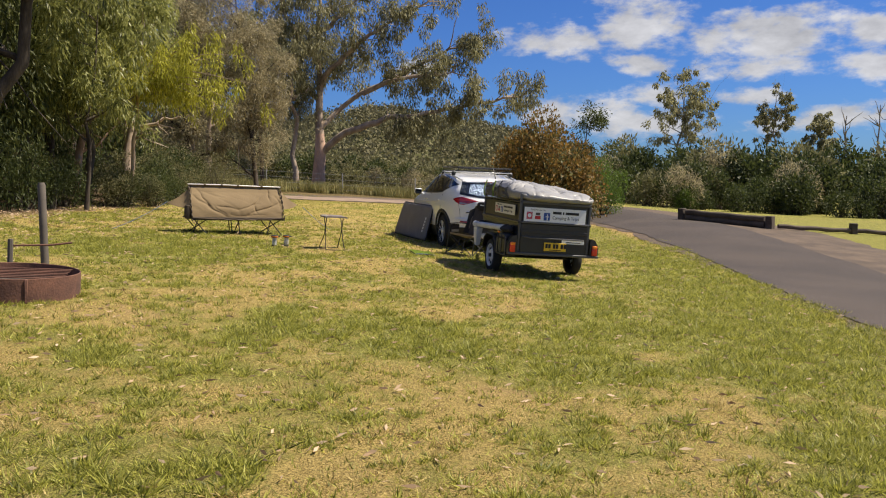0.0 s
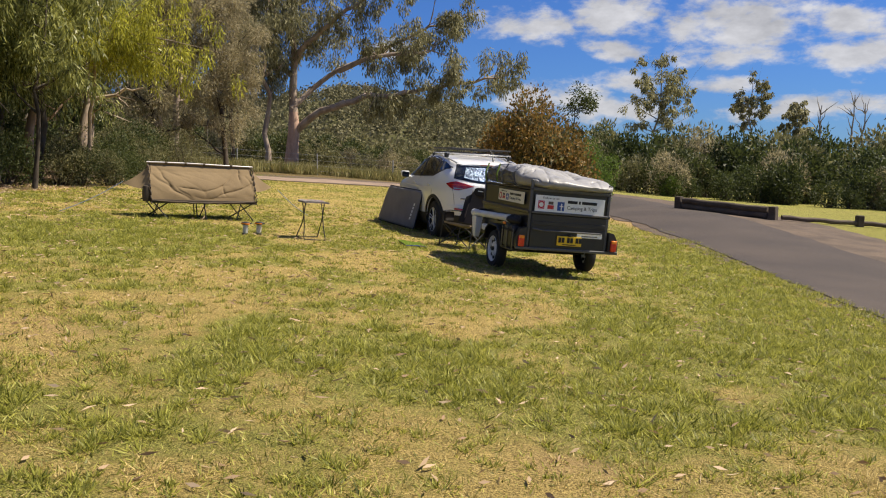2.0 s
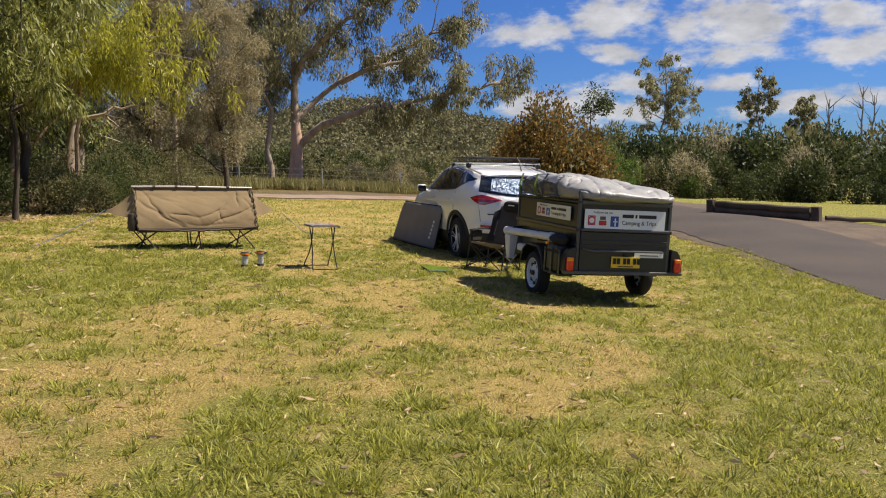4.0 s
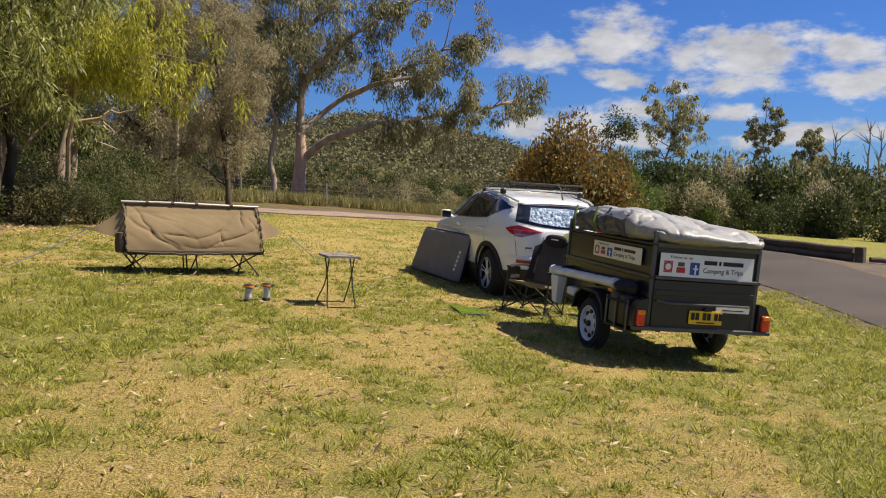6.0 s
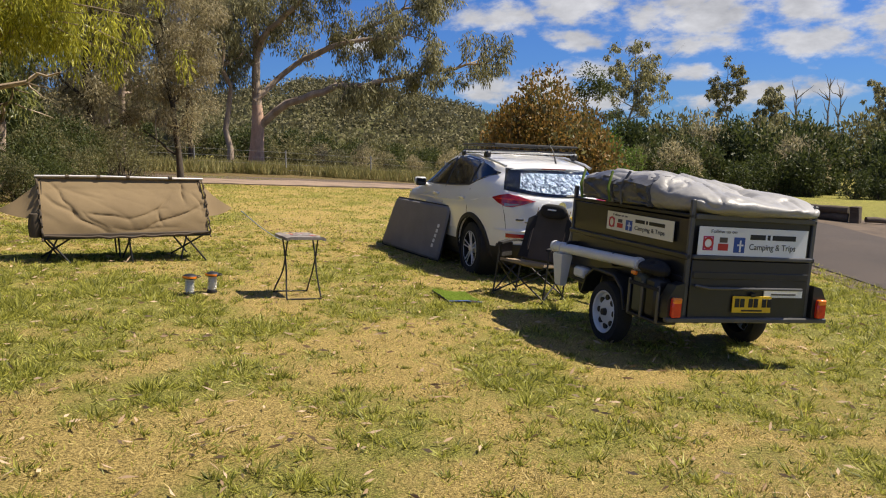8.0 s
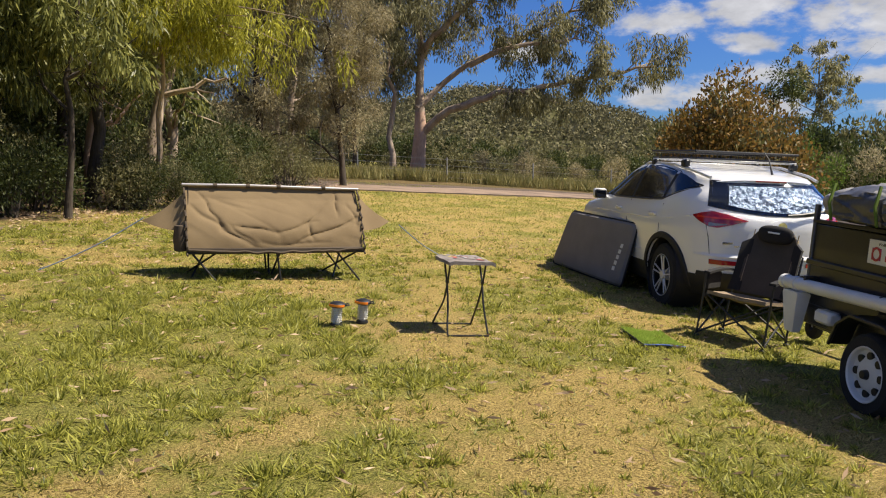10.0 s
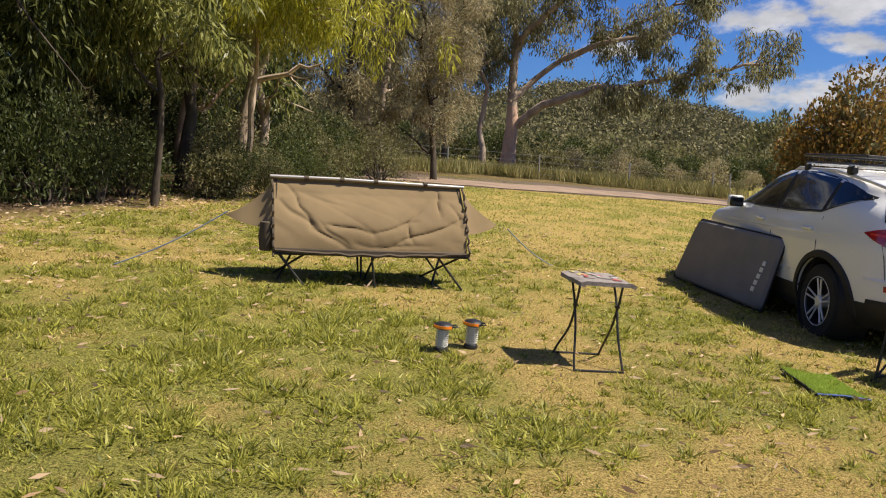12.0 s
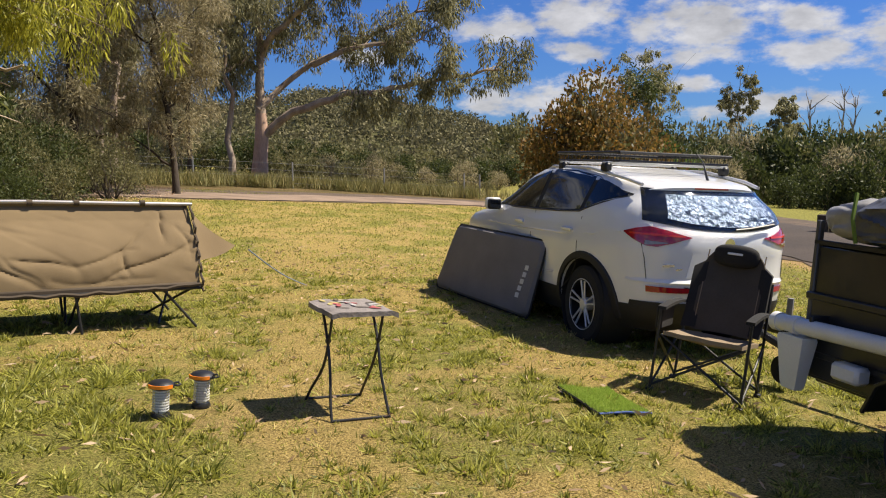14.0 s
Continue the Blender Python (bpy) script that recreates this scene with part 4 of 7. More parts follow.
big_gum()
tree(-13.4, 56.0, 13.5, 0.22, "tall straight gum tree with a pale trunk", M_GUMGREY, M_BARK, 230, crown=(0.42, 1.0, 2.2), clumps=55, per=170, L=0.32, W=0.07, droop=0.8, limbs=9, cr=0.85)
tree(-15.4, 54.0, 12.5, 0.17, "straight gum tree with a grey trunk", M_GUMGREY, M_BARKDARK, 231, crown=(0.4, 1.0, 2.2), clumps=50, per=170, L=0.32, W=0.07, droop=0.8, limbs=8, cr=0.85)
tree(-19.0, 50.0, 12.0, 0.2, "gum tree in the belt of wood beyond the lawn", M_GUMGREY, M_BARK, 232, crown=(0.25, 1.0, 3.0), clumps=80, per=170, L=0.3, W=0.07, droop=0.7, limbs=9, cr=0.9)
tree(-22.0, 44.0, 12.0, 0.2, "gum tree in the belt of wood beyond the lawn", M_GUMGREY, M_BARK, 233, crown=(0.2, 1.0, 3.2), clumps=90, per=170, L=0.3, W=0.07, droop=0.7, limbs=9, cr=0.9)

# the belt of scrub beyond the loop of road
rng1 = np.random.default_rng(8)
for i in range(80):
    x = -34 + 47 * ((i * 0.618) % 1)
    d = (i % 4)
    y = 50 + d * 8 + rng1.uniform(-2, 3) + (6 if x > -4 else 0)
    s = 1.2 + 0.4 * d + rng1.uniform(-0.2, 0.35) - (0.45 if x > -8 else 0)
    if -15.5 < x < -9.0 and y < 60:
        y += 12
    k = (B_OLIVE[i % 3], B_FINE[i % 2], B_DARK[i % 3], B_OLIVE[(i + 1) % 3])[i % 4]
    bush(k, x, y, s, i * 63, "olive-green scrub bush beyond the fence", "scrub beyond the fence", 1.15)

# the russet shrub and its neighbours on the lawn
bush(B_RED[0], 3.5, 27.0, 2.4, 20, "rounded shrub with russet-brown leaves", "lawn shrubs", 1.4)
bush(B_OLIVE[1], 3.6, 27.6, 2.0, 75, "olive-green shrub grown through the russet one", "lawn shrubs", 1.45)
bush(B_GREEN[0], 6.0, 29.5, 1.3, 60, "rounded bright green shrub", "lawn shrubs", 1.45)
tree(5.6, 33.0, 4.4, 0.1, "small dark green tree behind the russet shrub", M_SHRUB, M_BARKDARK, 240, crown=(0.15, 1.0, 1.3), clumps=30, per=200, L=0.14, W=0.05, droop=0.2, limbs=7, cr=0.5)

# the thicket on the far side of the road
for i in range(84):
    f = (i * 0.618) % 1
    d = i % 3
    x = 8.5 + 40 * f
    y = 45 - 9 * f + d * 3.4 + rng1.uniform(-1, 1)
    s = 1.2 + 0.4 * d + rng1.uniform(-0.25, 0.35) + 0.35 * f
    k = (B_DARK[i % 3], B_OLIVE[i % 3] if i % 2 else B_DARK[0], B_DARK[(i + 1) % 3], B_DARK[(i + 2) % 3], B_FINE[i % 2] if f < 0.4 else B_OLIVE[0])[i % 5]
    bush(k, x, y, s, i * 71, "dense dark green bush in the roadside thicket", "roadside thicket", 1.32)
for i in range(18):
    f = (i * 0.618) % 1
    bush(B_DARK[i % 3], 12.5 + 33 * f, 43.0 - 9 * f + rng1.uniform(-0.5, 0.5), 0.95 + rng1.uniform(-0.15, 0.3), i * 83, "low dark green bush at the foot of the thicket", "roadside thicket", 1.1)
bush(B_GREEN[0], 12.4, 42.5, 1.0, 0, "bright green rounded bush in the thicket", "roadside thicket", 1.2)
for i in range(30):
    f = (i * 0.618) % 1
    bush((B_DARK if i % 3 else B_OLIVE)[i % 3], 8 + 72 * f, 92 + 22 * (i % 3), 4.0 + rng1.uniform(-0.5, 1.0), i * 41, "distant dark tree crown above the thicket", "distant trees", 1.35)


def far_gum(x, y, h, crown_lo, rad, seed, clumps, label):
    tree(x, y, h, h * 0.014, label, M_GUMGREY, M_DEAD, seed, crown=(crown_lo, 0.94, rad), clumps=clumps * 3, per=60, L=0.62, W=0.22, droop=0.7, limbs=26, cr=rad * 0.095, group="far gum trees", tight=True)


far_gum(37.6, 150, 24, 0.5, 8.0, 301, 58, "tall open-crowned gum tree against the sky")
far_gum(54.4, 150, 20.5, 0.6, 5.2, 302, 38, "tall gum tree with a rounded crown")
far_gum(62.5, 150, 16, 0.4, 4.5, 303, 50, "gum tree above the thicket")
far_gum(84, 150, 17, 0.5, 5.0, 304, 45, "gum tree above the thicket")


def dead_tree(x, y, h, seed):
    rng = np.random.default_rng(seed)
    g = Geo()
    trunk = twig_line((0, 0, 0), (0.3, 0, h), rng, 8, 0.04)
    g.tube(trunk, [0.3 - 0.03 * k for k in range(9)], 7)
    for _ in range(9):
        s = trunk[rng.integers(4, 8)]
        g.tube(twig_line(s, s + Vector((rng.normal() * 1.6, rng.normal(), rng.uniform(1.5, 4))), rng, 4, 0.08), [0.12, 0.1, 0.07, 0.05, 0.02], 5)
    ob = thing("dead_tree", stand(x, y, 0, 0.2), "bare grey dead tree above the thicket", "tree", "dead trees")
    part("trunk", g, M_DEAD, ob)


dead_tree(67, 150, 14.5, 1), dead_tree(73, 150, 16.5, 2), dead_tree(75, 150, 15, 3)


# ---- car ----
def lerp_table(tab, z):
    for (a, *p), (b, *q) in zip(tab, tab[1:]):
        if z <= b:
            f = max(0.0, (z - a) / (b - a))
            return [u + (v - u) * f for u, v in zip(p, q)]
    return list(tab[-1][1:])


# height: half width, rear end, front end (from the rear axle, forward is y)
CAR = [(0.24, 0.82, -0.67, 3.34), (0.30, 0.87, -0.76, 3.48), (0.42, 0.90, -0.83, 3.56), (0.55, 0.912, -0.855, 3.58), (0.70, 0.92, -0.845, 3.57), (0.82, 0.926, -0.84, 3.54), (0.92, 0.925, -0.845, 3.46),
       (0.99, 0.916, -0.84, 3.32), (1.06, 0.90, -0.825, 2.95), (1.14, 0.872, -0.79, 2.62), (1.24, 0.832, -0.735, 2.36), (1.36, 0.782, -0.655, 2.12), (1.48, 0.732, -0.575, 1.88), (1.55, 0.695, -0.525, 1.66), (1.585, 0.65, -0.475, 1.40), (1.605, 0.54, -0.37, 1.05), (1.615, 0.33, -0.2, 0.6)]


def roundness(z):
    """How square the car is in plan at a height."""
    return 4.3 - 0.3 * float(smooth(0.98, 1.3, z))


def droop(y, z):
    """How far the roof falls towards the tail."""
    return -0.13 * float(smooth(0.9, -0.6, y)) * float(smooth(1.2, 1.56, z)) if z < 1.63 else 0.0


def car_ring(z):
    w, r, f = lerp_table(CAR, z)
    return w, (r + f) / 2, (f - r) / 2


def car_side(y, z):
    w, c, h = car_ring(z)
    return w * max(0.0, 1 - abs((y - c) / h) ** roundness(z)) ** (1 / roundness(z))


def car_rear(x, z):
    w, c, h = car_ring(z)
    return c - h * max(0.0, 1 - min(1.0, abs(x / w)) ** roundness(z)) ** (1 / roundness(z))


def car_corner(a, z, out=0.0):
    """A point of the skin at angle a (radians, 0 to the right, -pi/2 behind)."""
    w, c, h = car_ring(z)
    ca, sa = math.cos(a), math.sin(a)
    x = w * math.copysign(abs(ca) ** (2 / roundness(z)), ca)
    y = c + h * math.copysign(abs(sa) ** (2 / roundness(z)), sa)
    d = Vector((ca, sa, 0))
    return Vector((x, y, z)) + d * out


def car_shell(zs, seg=96, grow=0.0):
    g = Geo()
    verts = [car_corner(2 * math.pi * k / seg, z, grow) for z in zs for k in range(seg)]
    faces = [(i * seg + k, i * seg + (k + 1) % seg, (i + 1) * seg + (k + 1) % seg, (i + 1) * seg + k) for i in range(len(zs) - 1) for k in range(seg)]
    faces += [tuple(range(seg))[::-1], tuple(range((len(zs) - 1) * seg, len(zs) * seg))]
    return g.add(verts, faces)


def cut_wells(me, name):
    """The mesh with the four wheel wells cut out."""
    tool = Geo()
    for y in (0.0, 2.67):
        for s in (-1, 1):
            tool.lathe([(0.405, s * 0.55), (0.405, s * 1.2)], 40, "x", (0, y, 0.37))
    tob = bpy.data.objects.new("cutter", mesh_of("cutter", tool, M_CLAD))
    ob = bpy.data.objects.new("cut", me)
    for o in (tob, ob):
        scene.collection.objects.link(o)
    mod = ob.modifiers.new("cut", "BOOLEAN")
    mod.operation, mod.object, mod.solver = "DIFFERENCE", tob, "EXACT"
    deps = bpy.context.evaluated_depsgraph_get()
    done = bpy.data.meshes.new_from_object(ob.evaluated_get(deps))
    done.name = name
    for o in (tob, ob):
        bpy.data.objects.remove(o)
    done.polygons.foreach_set("use_smooth", [True] * len(done.polygons))
    done.set_sharp_from_angle(angle=radians(38))
    return done


def side_patch(s, poly, grow, rows=8):
    """A panel on the side, between a lower and an upper line of (y, z)."""
    lo, up = poly
    n = 24

    def on(line, t):
        k = t * (len(line) - 1)
        i = min(int(k), len(line) - 2)
        a, b = line[i], line[i + 1]
        return a[0] + (b[0] - a[0]) * (k - i), a[1] + (b[1] - a[1]) * (k - i)

    def fn(u, v):
        (y0, z0), (y1, z1) = on(lo, u), on(up, u)
        y, z = y0 + (y1 - y0) * v, z0 + (z1 - z0) * v
        return (s * (car_side(y, z) + grow), y, z)
    return Geo().slab(fn, n, rows, (-s * 0.012, 0, 0))


def build_car():
    ob = thing("car", CAR_POSE, "white compact SUV with roof basket parked on the lawn", "car")
    zs = [0.24, 0.27, 0.30, 0.36, 0.42, 0.48, 0.55, 0.62, 0.70, 0.76, 0.82, 0.87, 0.92, 0.955, 0.99, 1.025, 1.06, 1.10, 1.14, 1.19, 1.24, 1.30, 1.36, 1.42, 1.48, 1.52, 1.55, 1.57, 1.585, 1.597, 1.606, 1.613]
    body = cut_wells(mesh_of("body", car_shell(zs), M_PAINT), "body")
    part("body", body, M_PAINT, ob)
    low = cut_wells(mesh_of("lower_cladding", car_shell([0.22, 0.26, 0.30, 0.36, 0.42, 0.45], 96, 0.008), M_CLAD), "lower_cladding")
    part("lower_cladding", low, M_CLAD, ob, "black plastic sill and bumper cladding")
    for s in (-1, 1):
        part("front_window", side_patch(s, ([(2.16, 1.155), (1.6, 1.155), (1.10, 1.165)], [(2.10, 1.19), (1.62, 1.44), (1.10, 1.548)]), 0.005), M_GLASS, ob)
        part("rear_window", side_patch(s, ([(1.02, 1.167), (0.6, 1.178), (0.20, 1.20)], [(1.02, 1.553), (0.6, 1.568), (0.20, 1.558)]), 0.005), M_GLASS, ob)
        part("quarter_window", side_patch(s, ([(0.14, 1.208), (0.0, 1.27), (-0.16, 1.36), (-0.31, 1.445)], [(0.14, 1.553), (0.0, 1.55), (-0.16, 1.52), (-0.31, 1.465)]), 0.005), M_GLASS, ob)
        part("pillar_band", side_patch(s, ([(2.22, 1.14), (1.10, 1.15), (0.17, 1.19), (-0.36, 1.445)], [(2.14, 1.18), (1.15, 1.555), (0.17, 1.57), (-0.36, 1.47)]), 0.002), M_CLAD, ob, "gloss black window pillars")
        part("window_trim", Geo().tube([(s * (car_side(y, z) + 0.006), y, z) for y, z in ((2.20, 1.145), (1.6, 1.142), (1.1, 1.15), (0.6, 1.162), (0.2, 1.183), (-0.1, 1.30), (-0.34, 1.435))], 0.008, 6), M_BLACK, ob)
        for y in (1.07, 0.12):
            part("door_seam", Geo().tube([(s * (car_side(y + d, z) + 0.001), y + d, z) for d, z in ((0.0, 1.14), (0.0, 0.9), (0.0, 0.7), (-0.02 if y > 0.5 else 0.12, 0.55), (-0.03 if y > 0.5 else 0.3, 0.42))], 0.004, 4), M_CLAD, ob)
        for y in (1.36, 0.30):
            part("door_handle", Geo().box((s * (car_side(y, 1.01) + 0.014), y, 1.01), (0.026, 0.19, 0.03), None, 0.01), M_PAINT, ob)
        dm = part("door_mirror", Geo().box((s * 0.985, 1.96, 1.155), (0.17, 0.10, 0.13), None, 0.048).tube([(s * 0.86, 1.98, 1.10), (s * 0.93, 1.97, 1.12)], 0.03, 8), M_PAINT, ob)
        part("mirror_housing", Geo().box((s * 0.985, 1.925, 1.15), (0.155, 0.075, 0.115), None, 0.035), M_CLAD, dm, "black mirror housing")
        part("mirror_glass", Geo().box((s * 0.985, 1.888, 1.152), (0.125, 0.008, 0.085), None, 0.003), M_GLASS, dm)
        part("sill_crease", Geo().tube([(s * (car_side(y, z) - 0.004), y, z) for y, z in ((2.2, 0.62), (1.5, 0.56), (0.9, 0.55), (0.55, 0.58))], 0.010, 6), M_PAINT, ob)
        part("shoulder_crease", Geo().tube([(s * (car_side(y, z) - 0.009), y, z) for y, z in ((3.0, 0.93), (2.2, 0.945), (1.2, 0.95), (0.4, 0.965), (-0.1, 1.0), (-0.45, 1.05))], 0.015, 8), M_PAINT, ob)
        # tail lamp wraps round the corner
        a0, a1 = (-math.pi + 0.72, -math.pi + 1.43) if s < 0 else (-0.72, -1.43)

        def lamp(lo, hi, p, q, grow):
            def fn(u, v):
                z0, z1 = lo(u), hi(u)
                return car_corner(a0 + (a1 - a0) * (p + (q - p) * u), z0 + (z1 - z0) * v, grow)
            return Geo().slab(fn, 26, 6, (0, 0.012, 0))
        top = [(0.0, 1.065), (0.18, 1.095), (0.4, 1.115), (0.7, 1.085), (1.0, 1.035)]
        low = [(0.0, 1.055), (0.18, 1.0), (0.38, 0.955), (0.55, 0.95), (0.78, 0.985), (1.0, 1.03)]
        part("tail_lamp", lamp(lambda u: lerp_table(low, u)[0], lambda u: lerp_table(top, u)[0], 0.0, 1.0, 0.014), M_RED_LENS, ob, "red wraparound tail lamp")
        part("reversing_lamp", lamp(lambda u: 0.962 + 0.02 * u, lambda u: 1.0 - 0.012 * u, 0.36, 0.70, 0.020), M_CLEAR_LENS, ob, "smoked clear lens")
        part("lamp_bar", lamp(lambda u: 1.045 - 0.012 * u, lambda u: 1.062 - 0.014 * u, 0.10, 0.92, 0.021), M_REDLAMP, ob, "bright red light strip")
        part("reflector", lamp(lambda u: 0.575, lambda u: 0.625 - 0.01 * u, 0.42, 1.08, 0.012), M_RED_LENS, ob, "red reflector strip")
        part("roof_rail", Geo().tube([(s * 0.60, 1.45, 1.52), (s * 0.63, 1.2, 1.585), (s * 0.645, 0.4, 1.612), (s * 0.635, -0.2, 1.605), (s * 0.60, -0.42, 1.575)], 0.017, 8), M_ALLOY, ob, "grey roof rail")
        for y in (0.0, 2.67):
            arc = Geo()
            w = car_side(y, 0.7)
            prof = [(0.40, 0.0), (0.40, 0.022), (0.455, 0.018), (0.465, 0.0)]
            seg = 30
            verts, faces = [], []
            for k in range(seg + 1):
                a = radians(-8 + 196 * k / seg)
                for r, h in prof:
                    yy, zz = y + r * math.cos(a), 0.37 + r * math.sin(a)
                    verts.append((s * (car_side(yy, max(zz, 0.3)) + h + 0.002), yy, zz))
            for k in range(seg):
                for i in range(4):
                    j = (i + 1) % 4
                    faces.append((k * 4 + i, k * 4 + j, (k + 1) * 4 + j, (k + 1) * 4 + i))
            part("arch_trim", arc.add(verts, faces), M_CLAD, ob, "black plastic wheel arch trim")
            part("wheel_well", Geo().lathe([(0.0, s * 0.56), (0.40, s * 0.56), (0.40, s * 0.885)], 30, "x", (0, y, 0.37), caps=False), M_CLAD, ob)
            wheel(ob, s * 0.775, y, 0.352, s)
    # rear glass with a foil shade behind it
    def glass(x0, x1, z0, z1, grow, sag=0.03):
        def fn(u, v):
            z = z0 + (z1 - z0) * v
            k = (x0 + (x1 - x0) * u) * (1.0 - 0.16 * v)
            z2 = z + sag * (1 - v) * (2 * u - 1) ** 2
            return (k, car_rear(k, z2) - grow, z2)
        return Geo().slab(fn, 30, 10, (0, 0.008, 0))
    part("rear_glass_surround", glass(-0.69, 0.69, 1.085, 1.55, 0.006, 0.075), M_GLASS, ob, "dark rear screen border")
    part("foil_sunshade", glass(-0.53, 0.58, 1.12, 1.49, 0.016, 0.06), M_FOIL, ob, "crinkled silver foil sunshade")
    rg = part("rear_glass", glass(-0.675, 0.675, 1.09, 1.54, 0.03, 0.075), M_REARGLASS, ob)
    rg.visible_shadow = False
    def spoiler(u, v):
        k = 2 * u - 1
        x = k * (0.50 + 0.12 * v)
        y = -0.22 + (car_rear(x, 1.56) - 0.045 + 0.22) * v
        return (x, y, 1.617 - 0.05 * v * v - (0.03 + 0.03 * v) * k ** 4)
    part("spoiler", Geo().slab(spoiler, 30, 8, (0, 0.01, -0.028)), M_PAINT, ob)
    part("brake_lamp", Geo().slab(lambda u, v: ((u - 0.5) * 0.34, car_rear(0, 1.56) - 0.052, 1.553 + 0.012 * v), 8, 2, (0, 0.01, 0)), M_RED_LENS, ob, "dark red high brake lamp")
    part("wiper", Geo().tube([(0.05, -0.845, 1.10), (0.2, -0.845, 1.115), (0.46, -0.815, 1.15)], 0.011, 6), M_BLACK, ob)
    part("badge", Geo().lathe([(0.0, 0.0), (0.05, 0.0), (0.05, 0.008), (0.0, 0.008)], 24, "y", (0, car_rear(0, 0.98) - 0.012, 0.98)), M_CHROME, ob, "plain round chrome badge")
    part("model_badge", Geo().box((-0.52, car_rear(-0.52, 0.80) - 0.004, 0.80), (0.17, 0.008, 0.022), None, 0.003), M_CHROME, ob, "small chrome letter strip")
    part("badge_strip", Geo().box((-0.46, car_rear(-0.46, 0.772) - 0.004, 0.772), (0.06, 0.008, 0.014), None, 0.003), M_CHROME, ob)
    part("tailgate_seam", Geo().tube([(x, car_rear(x, z) - 0.001, z) for x, z in ((-0.72, 0.98), (-0.70, 0.85), (-0.68, 0.66), (-0.4, 0.62), (0, 0.615), (0.4, 0.62), (0.68, 0.66), (0.70, 0.85), (0.72, 0.98))], 0.004, 4), M_CLAD, ob)
    part("number_plate", Geo().box((0, car_rear(0, 0.78) - 0.008, 0.78), (0.37, 0.012, 0.13), None, 0.004), M_PLATE, ob)
    part("tow_bar", Geo().tube([(0, -0.65, 0.40), (0, -0.93, 0.40), (0, -0.97, 0.46)], 0.03, 8), M_BLACK, ob)
    part("bumper_panel", Geo().slab(lambda u, v: ((u - 0.5) * 1.5, car_rear((u - 0.5) * 1.5, 0.40 + 0.09 * v) - 0.014, 0.40 + 0.09 * v), 24, 3, (0, 0.02, 0)), M_CLAD, ob)
    part("bumper_step", Geo().slab(lambda u, v: ((u - 0.5) * 1.56, car_rear((u - 0.5) * 1.56, 0.66) - 0.022 * (1 - v), 0.655 + 0.03 * v), 30, 3, (0, 0.02, 0)), M_PAINT, ob)
    part("plate_recess", Geo().slab(lambda u, v: ((u - 0.5) * (0.80 - 0.1 * v), car_rear((u - 0.5) * 0.7, 0.83) - 0.004, 0.70 + 0.20 * v), 16, 4, (0, 0.01, 0)), M_PAINT, ob)
    part("antenna", Geo().tube([(0.18, -0.26, 1.60), (0.16, -0.20, 1.66), (0.14, -0.12, 1.74)], [0.016, 0.006, 0.004], 6), M_BLACK, ob)
    # roof bars and basket
    for y in (0.13, 0.97):
        bar = part("cross_bar", Geo().box((0, y, 1.630), (1.34, 0.055, 0.024), None, 0.01), M_ALLOY, ob, "silver aluminium roof bar")
        for s in (-1, 1):
            part("bar_foot", Geo().box((s * 0.64, y, 1.590), (0.075, 0.10, 0.085), None, 0.02), M_BLACK, bar)
    basket = part("roof_basket", Geo().tube([(-0.60, -0.02, 1.725), (0.60, -0.02, 1.725), (0.60, 1.18, 1.725), (-0.60, 1.18, 1.725), (-0.60, -0.02, 1.725)], 0.014, 8), M_BLACK, ob, "black steel mesh roof basket")
    part("bottom_rim", Geo().tube([(-0.58, 0, 1.650), (0.58, 0, 1.650), (0.58, 1.18, 1.650), (-0.58, 1.18, 1.650), (-0.58, 0, 1.650)], 0.011, 8), M_BLACK, basket)
    wires = Geo()
    for k in range(25):
        f = -0.58 + 1.16 * k / 24
        wires.tube([(f, -0.01, 1.725), (f, 0, 1.647), (f, 1.18, 1.647), (f, 1.19, 1.725)], 0.0035, 4)
        wires.tube([(-0.59, f + 0.59, 1.725), (-0.58, f + 0.59, 1.647), (0.58, f + 0.59, 1.647), (0.59, f + 0.59, 1.725)], 0.0035, 4)
    part("mesh_wire", wires, M_BLACK, basket)
    for o in ob.children:
        if o.name.split(".")[0] not in ("roof_basket", "cross_bar", "wheel"):
            for v in o.data.vertices:
                v.co.z += droop(v.co.y, v.co.z)
    return ob


